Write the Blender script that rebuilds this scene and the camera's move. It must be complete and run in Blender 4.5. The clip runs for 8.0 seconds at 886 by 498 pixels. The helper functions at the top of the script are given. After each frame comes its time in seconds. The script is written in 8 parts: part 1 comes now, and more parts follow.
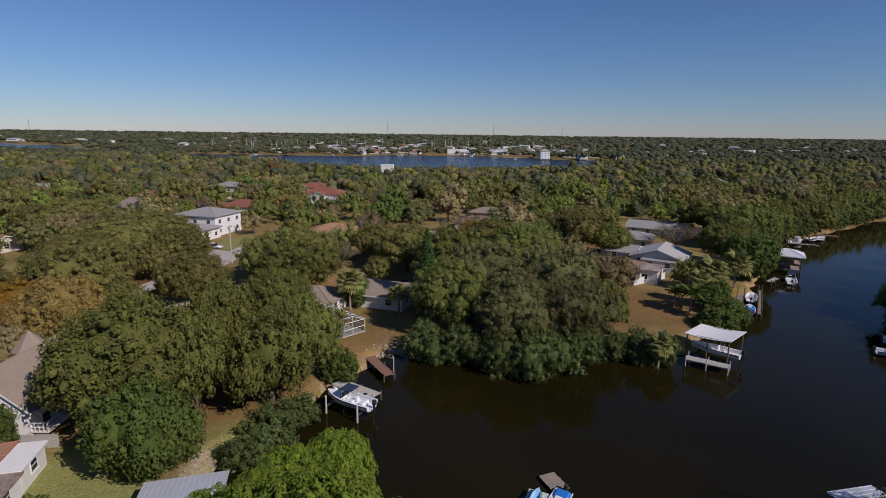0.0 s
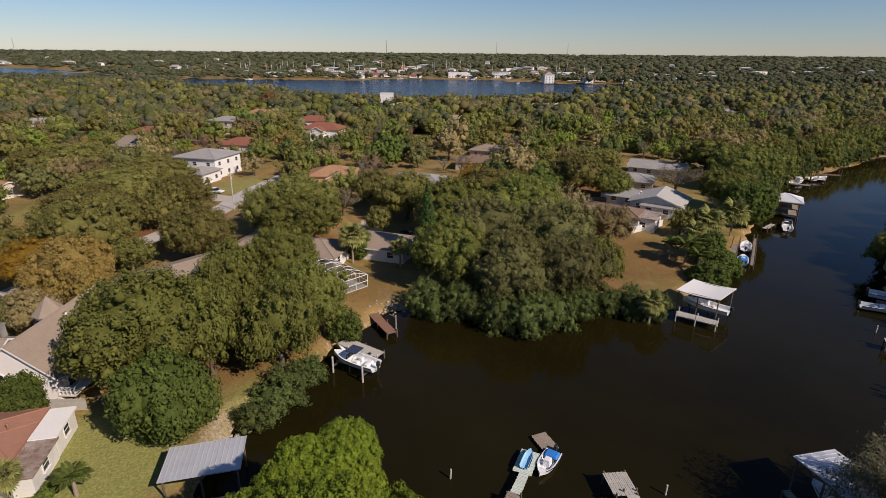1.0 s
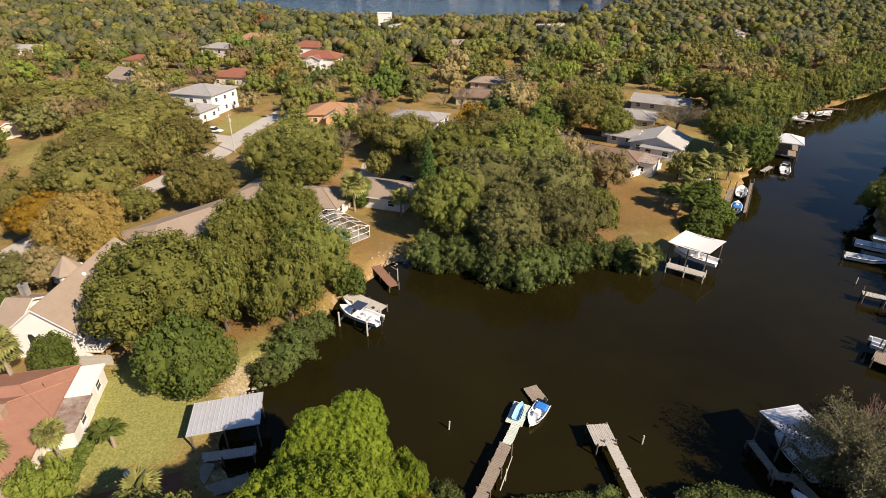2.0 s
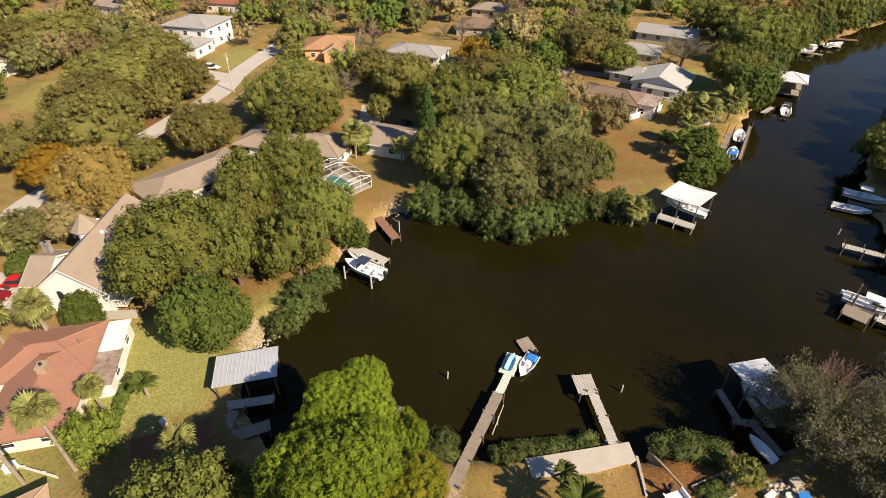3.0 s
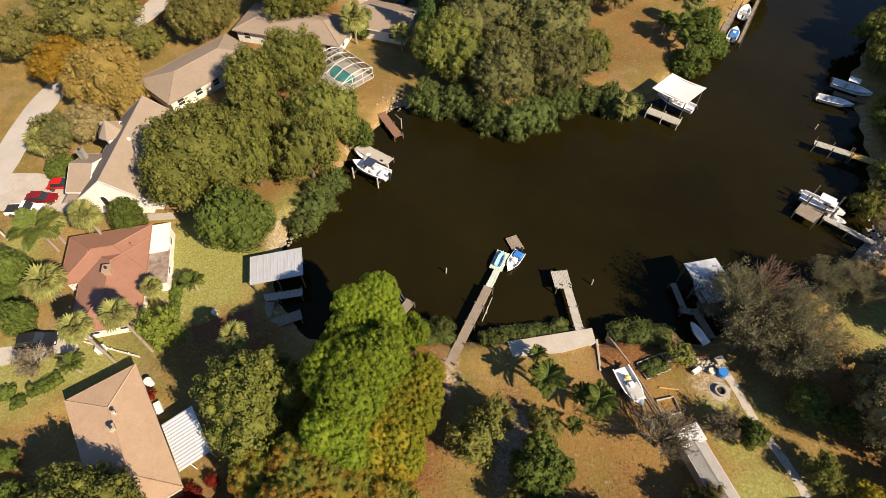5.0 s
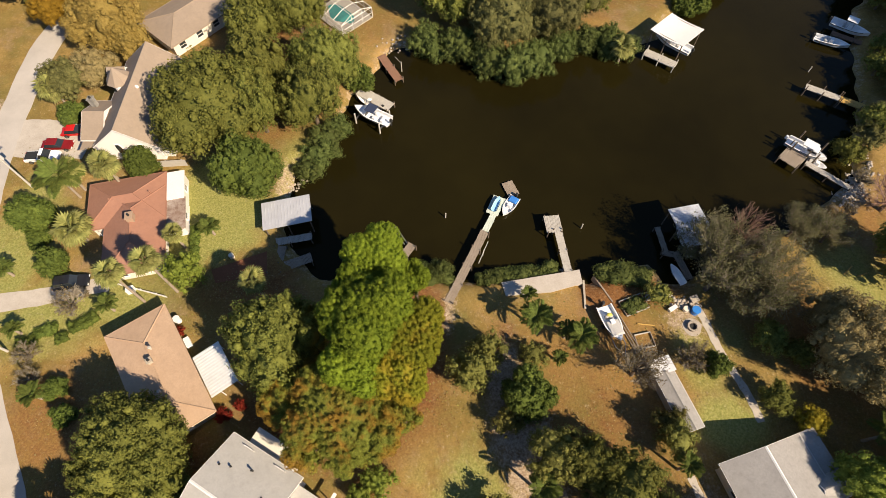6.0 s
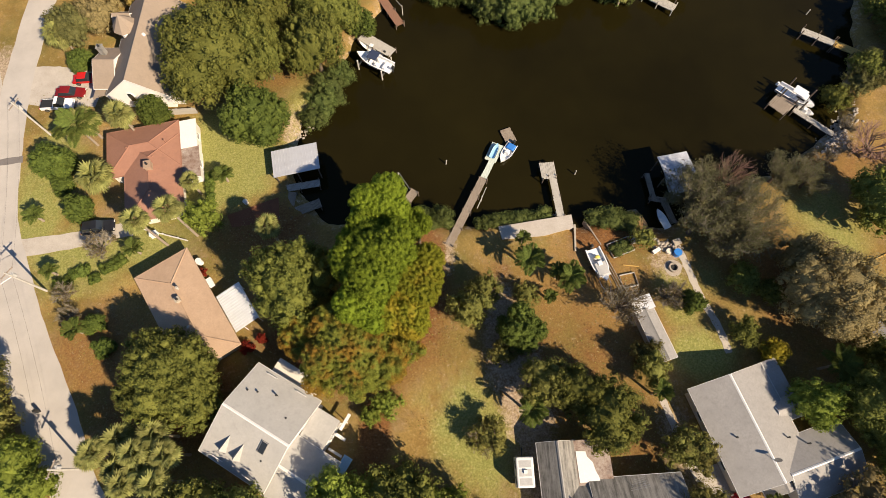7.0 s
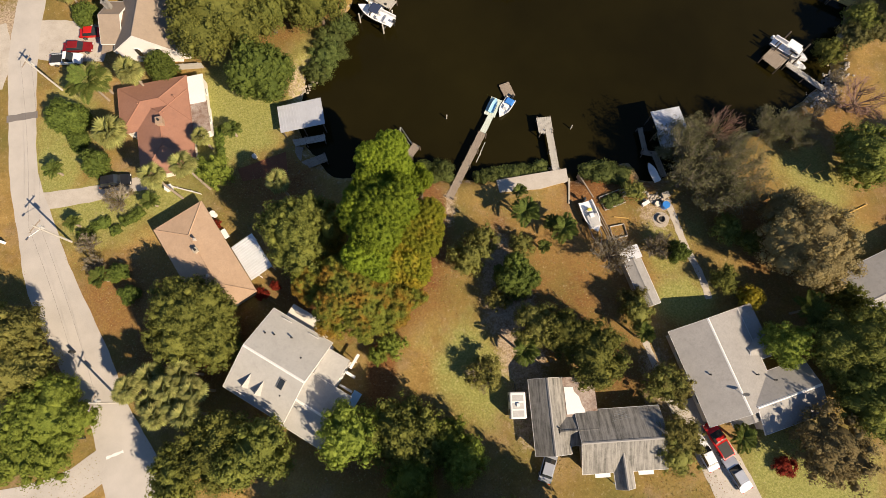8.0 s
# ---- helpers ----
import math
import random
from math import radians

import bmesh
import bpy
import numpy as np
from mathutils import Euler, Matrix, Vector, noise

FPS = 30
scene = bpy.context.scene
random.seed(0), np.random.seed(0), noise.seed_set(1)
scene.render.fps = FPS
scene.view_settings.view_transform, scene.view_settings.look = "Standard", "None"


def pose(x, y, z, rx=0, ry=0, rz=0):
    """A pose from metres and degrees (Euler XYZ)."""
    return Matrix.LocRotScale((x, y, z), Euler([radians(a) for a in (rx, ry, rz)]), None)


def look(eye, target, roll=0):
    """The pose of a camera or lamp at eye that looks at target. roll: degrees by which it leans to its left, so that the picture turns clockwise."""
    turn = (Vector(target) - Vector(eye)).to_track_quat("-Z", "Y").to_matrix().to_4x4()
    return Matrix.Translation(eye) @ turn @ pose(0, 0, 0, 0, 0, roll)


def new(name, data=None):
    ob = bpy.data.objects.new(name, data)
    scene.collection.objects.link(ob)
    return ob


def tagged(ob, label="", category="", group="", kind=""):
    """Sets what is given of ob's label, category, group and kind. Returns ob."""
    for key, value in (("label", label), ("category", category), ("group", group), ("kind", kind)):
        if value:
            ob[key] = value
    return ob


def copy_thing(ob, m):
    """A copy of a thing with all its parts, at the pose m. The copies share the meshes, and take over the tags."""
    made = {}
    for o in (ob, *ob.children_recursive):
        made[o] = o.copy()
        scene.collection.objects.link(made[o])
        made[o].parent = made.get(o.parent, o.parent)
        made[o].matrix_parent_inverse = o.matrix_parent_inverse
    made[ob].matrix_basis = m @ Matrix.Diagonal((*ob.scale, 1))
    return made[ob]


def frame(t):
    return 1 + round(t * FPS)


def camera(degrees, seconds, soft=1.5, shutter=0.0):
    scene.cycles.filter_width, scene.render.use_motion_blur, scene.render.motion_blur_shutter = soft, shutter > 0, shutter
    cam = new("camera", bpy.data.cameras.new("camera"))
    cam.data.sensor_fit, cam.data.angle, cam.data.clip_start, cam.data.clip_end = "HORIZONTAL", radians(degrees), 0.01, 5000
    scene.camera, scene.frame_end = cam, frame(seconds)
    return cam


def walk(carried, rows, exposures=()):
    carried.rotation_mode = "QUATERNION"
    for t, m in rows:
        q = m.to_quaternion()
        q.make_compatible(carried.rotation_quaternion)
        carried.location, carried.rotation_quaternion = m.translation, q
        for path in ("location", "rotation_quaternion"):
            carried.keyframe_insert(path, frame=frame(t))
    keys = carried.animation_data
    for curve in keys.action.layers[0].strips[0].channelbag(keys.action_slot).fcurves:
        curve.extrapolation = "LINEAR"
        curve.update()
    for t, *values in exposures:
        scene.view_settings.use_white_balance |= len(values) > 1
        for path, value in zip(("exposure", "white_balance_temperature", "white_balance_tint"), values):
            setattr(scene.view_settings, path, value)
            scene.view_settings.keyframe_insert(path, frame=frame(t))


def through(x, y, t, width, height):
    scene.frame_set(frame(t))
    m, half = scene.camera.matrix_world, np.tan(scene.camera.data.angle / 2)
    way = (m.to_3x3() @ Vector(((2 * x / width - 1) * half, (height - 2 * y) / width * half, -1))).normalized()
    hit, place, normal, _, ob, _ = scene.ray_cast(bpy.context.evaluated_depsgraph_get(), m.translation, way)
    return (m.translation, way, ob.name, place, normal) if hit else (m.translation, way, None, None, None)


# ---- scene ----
cam = camera(78.15, 8.0, soft=0.45)
PATH = [
    (0.0, -0.004, 0.014, 33.104, 77.91, -0.661, 0.06),
    (0.5, 0.09, 0.071, 35.887, 74.034, -0.546, 0.085),
    (1.0, 0.151, -0.079, 38.763, 69.939, -0.471, 0.155),
    (1.5, 0.221, -0.275, 41.61, 65.794, -0.393, 0.166),
    (3.0, 0.544, -0.8, 50.742, 53.258, -0.246, 0.296),
    (3.5, 0.698, -1.025, 54.007, 49.031, -0.165, 0.358),
    (4.0, 0.753, -1.021, 57.155, 44.846, -0.12, 0.311),
    (4.5, 0.855, -0.936, 60.281, 40.615, -0.037, 0.359),
    (6.0, 1.145, -1.143, 69.365, 28.366, 0.161, 0.317),
    (6.5, 1.175, -1.273, 72.398, 24.473, 0.22, 0.278),
    (7.0, 1.157, -1.477, 75.189, 20.995, 0.27, 0.276),
    (7.5, 1.159, -1.645, 77.7, 17.88, 0.317, 0.262),
    (8.0, 1.182, -1.798, 80.059, 15.056, 0.349, 0.244),
]
EXPOSURES = [(0.0, -0.42, 5750, 20), (0.5, -0.34, 6050, 19), (1.0, -0.07, 6450, 19), (1.7, 0.53, 6900, 16), (2.8, 0.74, 7200, 13), (6.0, 0.72, 7400, 13), (8.0, 0.62, 7400, 13)]
walk(cam, [(t, pose(*p)) for t, *p in PATH], EXPOSURES)

# ---- daylight ----
SUN_AZ, SUN_EL = radians(-40.0), radians(37.5)   # direction towards the sun, counted from +x
world = bpy.data.worlds.new("sky")
scene.world = world
world.use_nodes = True
wn = world.node_tree
sky = wn.nodes.new("ShaderNodeTexSky")
sky.sky_type, sky.sun_disc = "NISHITA", False
sky.sun_elevation, sky.sun_rotation = SUN_EL, radians(90) - SUN_AZ
sky.altitude, sky.air_density, sky.dust_density, sky.ozone_density = 0, 1.0, 0.0, 7.5
wn.links.new(sky.outputs[0], wn.nodes["Background"].inputs[0])
wn.nodes["Background"].inputs[1].default_value = 0.08
sun_data = bpy.data.lights.new("sun", "SUN")
sun_data.energy, sun_data.angle, sun_data.color = 5.0, radians(0.53), (1.0, 0.90, 0.74)
sun = new("sun", sun_data)
sun.matrix_world = look(Vector((math.cos(SUN_AZ) * math.cos(SUN_EL), math.sin(SUN_AZ) * math.cos(SUN_EL), math.sin(SUN_EL))) * 300, (0, 0, 0))

# ---- materials ----
def shader(name, rough=0.8, metal=0.0, spec=0.4):
    m = bpy.data.materials.new(name)
    m.use_nodes = True
    b = m.node_tree.nodes["Principled BSDF"]
    b.inputs["Roughness"].default_value = rough
    b.inputs["Metallic"].default_value = metal
    b.inputs["Specular IOR Level"].default_value = spec
    return m, m.node_tree, b


def noise_node(nt, scale, detail=4.0, rough=0.6, coord="Object"):
    tc = nt.nodes.new("ShaderNodeTexCoord")
    n = nt.nodes.new("ShaderNodeTexNoise")
    n.inputs["Scale"].default_value = scale
    n.inputs["Detail"].default_value = detail
    n.inputs["Roughness"].default_value = rough
    nt.links.new(tc.outputs[coord], n.inputs["Vector"])
    return n


def remap(nt, socket, lo, hi):
    r = nt.nodes.new("ShaderNodeMapRange")
    r.inputs[1].default_value, r.inputs[2].default_value = lo, hi
    nt.links.new(socket, r.inputs[0])
    return r.outputs[0]


def blend(nt, fac, a, b, mode="MIX"):
    x = nt.nodes.new("ShaderNodeMix")
    x.data_type, x.blend_type = "RGBA", mode
    for value, socket in ((fac, x.inputs[0]), (a, x.inputs[6]), (b, x.inputs[7])):
        if isinstance(value, bpy.types.NodeSocket):
            nt.links.new(value, socket)
        elif isinstance(value, tuple):
            socket.default_value = (*value, 1.0)
        else:
            socket.default_value = value
    return x.outputs[2]


def bump(nt, b, socket, strength, distance):
    n = nt.nodes.new("ShaderNodeBump")
    n.inputs["Strength"].default_value, n.inputs["Distance"].default_value = strength, distance
    nt.links.new(socket, n.inputs["Height"])
    nt.links.new(n.outputs[0], b.inputs["Normal"])


def surface(name, light, dark, big=0.6, fine=9.0, rough=0.8, metal=0.0, relief=0.02, stain=0.6, coord="Object"):
    """A worn surface: large stains and fine grain between two colours."""
    m, nt, b = shader(name, rough, metal)
    n1, n2 = noise_node(nt, big, 5, 0.65, coord), noise_node(nt, fine, 3, 0.7, coord)
    c = blend(nt, remap(nt, n1.outputs[0], 0.35, 0.68), light, dark)
    f = blend(nt, stain, c, blend(nt, remap(nt, n2.outputs[0], 0.3, 0.7), light, dark), "MIX")
    nt.links.new(f, b.inputs["Base Color"])
    if relief:
        bump(nt, b, n2.outputs[0], 0.5, relief)
    return m


def foliage(name, dark, light, hue=0.12, through=0.3, rust=None, grain=0.32):
    """Leaves: colour varies leaf by leaf and tree by tree, with a little light passing through."""
    m, nt, b = shader(name, 0.7, 0, 0.12)
    geo, info = nt.nodes.new("ShaderNodeNewGeometry"), nt.nodes.new("ShaderNodeObjectInfo")
    spread = nt.nodes.new("ShaderNodeMapRange")
    spread.inputs[3].default_value, spread.inputs[4].default_value = 0.22, 0.9
    nt.links.new(geo.outputs["Random Per Island"], spread.inputs[0])
    c = blend(nt, spread.outputs[0], dark, light)
    n = noise_node(nt, 0.55, 4, 0.65)
    mid = tuple(0.5 * (p + q) for p, q in zip(dark, light))
    c = blend(nt, 0.4, c, blend(nt, remap(nt, n.outputs[0], 0.36, 0.64), dark, mid))
    if rust:
        w = noise_node(nt, 0.3, 3, 0.6)
        c = blend(nt, remap(nt, w.outputs[0], 0.46, 0.6), c, blend(nt, 0.6, c, rust))
    fine = noise_node(nt, 3.2, 4, 0.8)
    c = blend(nt, grain, c, blend(nt, remap(nt, fine.outputs[0], 0.34, 0.66), (0.3, 0.32, 0.3), (1.6, 1.55, 1.5)), "MULTIPLY")
    bump(nt, b, fine.outputs[0], 0.7, 0.25)
    h = nt.nodes.new("ShaderNodeHueSaturation")
    nt.links.new(c, h.inputs["Color"])
    mr = nt.nodes.new("ShaderNodeMapRange")
    mr.inputs[3].default_value, mr.inputs[4].default_value = 0.5 - hue * 0.13, 0.5 + hue * 0.06
    nt.links.new(info.outputs["Random"], mr.inputs[0])
    nt.links.new(mr.outputs[0], h.inputs["Hue"])
    mv = nt.nodes.new("ShaderNodeMapRange")
    mv.inputs[3].default_value, mv.inputs[4].default_value = 0.82, 1.22
    nt.links.new(info.outputs["Random"], mv.inputs[0])
    nt.links.new(mv.outputs[0], h.inputs["Value"])
    nt.links.new(h.outputs[0], b.inputs["Base Color"])
    t = nt.nodes.new("ShaderNodeBsdfTranslucent")
    nt.links.new(h.outputs[0], t.inputs["Color"])
    mix = nt.nodes.new("ShaderNodeMixShader")
    mix.inputs[0].default_value = through
    nt.links.new(b.outputs[0], mix.inputs[1])
    nt.links.new(t.outputs[0], mix.inputs[2])
    nt.links.new(mix.outputs[0], nt.nodes["Material Output"].inputs["Surface"])
    return m


def shingle(name, light, dark, course=0.28, stain=(0.1, 0.09, 0.08), amount=0.25):
    """Asphalt shingles: courses, blotches and weather streaks."""
    m, nt, b = shader(name, 0.9)
    n1, n2, n3 = noise_node(nt, 0.35, 6, 0.65), noise_node(nt, 4.0, 5, 0.8), noise_node(nt, 1.4, 4, 0.7)
    c = blend(nt, remap(nt, n2.outputs[0], 0.3, 0.7), light, dark)
    c = blend(nt, remap(nt, n1.outputs[0], 0.4, 0.7), c, dark)
    f = nt.nodes.new("ShaderNodeMath")
    f.operation = "MULTIPLY"
    f.inputs[1].default_value = amount
    nt.links.new(remap(nt, n3.outputs[0], 0.5, 0.75), f.inputs[0])
    c = blend(nt, f.outputs[0], c, stain)
    nt.links.new(c, b.inputs["Base Color"])
    bump(nt, b, n2.outputs[0], 0.6, 0.03)
    return m


def streaked(name, light, dark, stain):
    """Old shingles with dark streaks that run down the slope."""
    m, nt, b = shader(name, 0.92)
    tc, mp = nt.nodes.new("ShaderNodeTexCoord"), nt.nodes.new("ShaderNodeMapping")
    mp.inputs["Scale"].default_value = (2.6, 0.22, 0.22)
    nt.links.new(tc.outputs["Object"], mp.inputs["Vector"])
    run = nt.nodes.new("ShaderNodeTexNoise")
    run.inputs["Scale"].default_value, run.inputs["Detail"].default_value, run.inputs["Roughness"].default_value = 1.0, 6.0, 0.7
    nt.links.new(mp.outputs[0], run.inputs["Vector"])
    big, fine = noise_node(nt, 0.5, 5, 0.7), noise_node(nt, 5.0, 4, 0.8)
    c = blend(nt, remap(nt, fine.outputs[0], 0.3, 0.7), light, dark)
    c = blend(nt, remap(nt, run.outputs[0], 0.42, 0.62), c, stain)
    c = blend(nt, remap(nt, big.outputs[0], 0.45, 0.7), c, blend(nt, 0.6, c, light))
    nt.links.new(c, b.inputs["Base Color"])
    bump(nt, b, fine.outputs[0], 0.6, 0.03)
    return m


def ribbed(name, light, dark, rough=0.45):
    m = surface(name, light, dark, 0.5, 7, rough, 0.3, 0.0, 0.4)
    return m


def ground_material():
    m, nt, b = shader("ground_cover", 0.95, 0, 0.2)
    at = nt.nodes.new("ShaderNodeVertexColor")
    at.layer_name = "cover"
    sep = nt.nodes.new("ShaderNodeSeparateColor")
    nt.links.new(at.outputs[0], sep.inputs[0])
    big, mid, fine = noise_node(nt, 0.06, 5, 0.6), noise_node(nt, 0.45, 5, 0.65), noise_node(nt, 3.5, 4, 0.75)
    tuft = noise_node(nt, 11.0, 2, 0.6)
    c = blend(nt, remap(nt, mid.outputs[0], 0.3, 0.7), (0.22, 0.137, 0.042), (0.385, 0.252, 0.092))
    c = blend(nt, remap(nt, big.outputs[0], 0.42, 0.66), c, (0.16, 0.135, 0.04))
    bare = noise_node(nt, 0.17, 6, 0.7)
    c = blend(nt, remap(nt, bare.outputs[0], 0.5, 0.68), c, blend(nt, 0.7, c, (0.29, 0.20, 0.12)))
    worn = noise_node(nt, 0.11, 6, 0.72)
    c = blend(nt, remap(nt, worn.outputs[0], 0.54, 0.72), c, blend(nt, 0.75, c, (0.17, 0.165, 0.05)))

    def patch(channel, lo, hi, a, d, base, edge=mid, reach=0.9):
        s = nt.nodes.new("ShaderNodeMath")
        s.operation = "MULTIPLY_ADD"
        s.inputs[1].default_value, s.inputs[2].default_value = reach, -0.5 * reach
        nt.links.new(edge.outputs[0], s.inputs[0])
        a2 = nt.nodes.new("ShaderNodeMath")
        a2.operation = "ADD"
        nt.links.new(s.outputs[0], a2.inputs[0])
        nt.links.new(sep.outputs[channel], a2.inputs[1])
        inner = blend(nt, remap(nt, fine.outputs[0], 0.3, 0.7), a, d)
        return blend(nt, remap(nt, a2.outputs[0], lo, hi), base, inner)

    c = patch(0, 0.25, 0.8, (0.195, 0.215, 0.055), (0.33, 0.31, 0.11), c)
    c = patch(1, 0.3, 0.8, (0.15, 0.06, 0.022), (0.24, 0.12, 0.045), c)
    c = patch(2, 0.3, 0.8, (0.26, 0.18, 0.12), (0.52, 0.43, 0.33), c, noise_node(nt, 1.3, 6, 0.75), 2.2)
    c = blend(nt, 0.24, c, blend(nt, remap(nt, tuft.outputs[0], 0.3, 0.7), (0.3, 0.25, 0.18), (1.55, 1.5, 1.4)), "MULTIPLY")
    speck = noise_node(nt, 1.7, 6, 0.8)
    c = blend(nt, remap(nt, speck.outputs[0], 0.57, 0.7), c, blend(nt, 0.6, c, (0.5, 0.41, 0.27)))
    c = blend(nt, 0.4, c, blend(nt, remap(nt, fine.outputs[0], 0.3, 0.72), (0.4, 0.38, 0.32), (1.4, 1.35, 1.3)), "MULTIPLY")
    nt.links.new(c, b.inputs["Base Color"])
    bump(nt, b, fine.outputs[0], 0.5, 0.12)
    return m


def water_material(name="brown_water", wave=1.1, strength=0.12, depth=0.08, rough=0.05, murk=((0.0095, 0.0075, 0.002), (0.0165, 0.013, 0.0032))):
    m, nt, b = shader(name, rough, 0, 0.5)
    b.inputs["IOR"].default_value = 1.18
    n1 = noise_node(nt, 0.03, 4, 0.6)
    c = blend(nt, remap(nt, n1.outputs[0], 0.35, 0.7), *murk)
    nt.links.new(c, b.inputs["Base Color"])
    n2 = noise_node(nt, wave, 3, 0.55)
    bump(nt, b, n2.outputs[0], strength, depth)
    return m


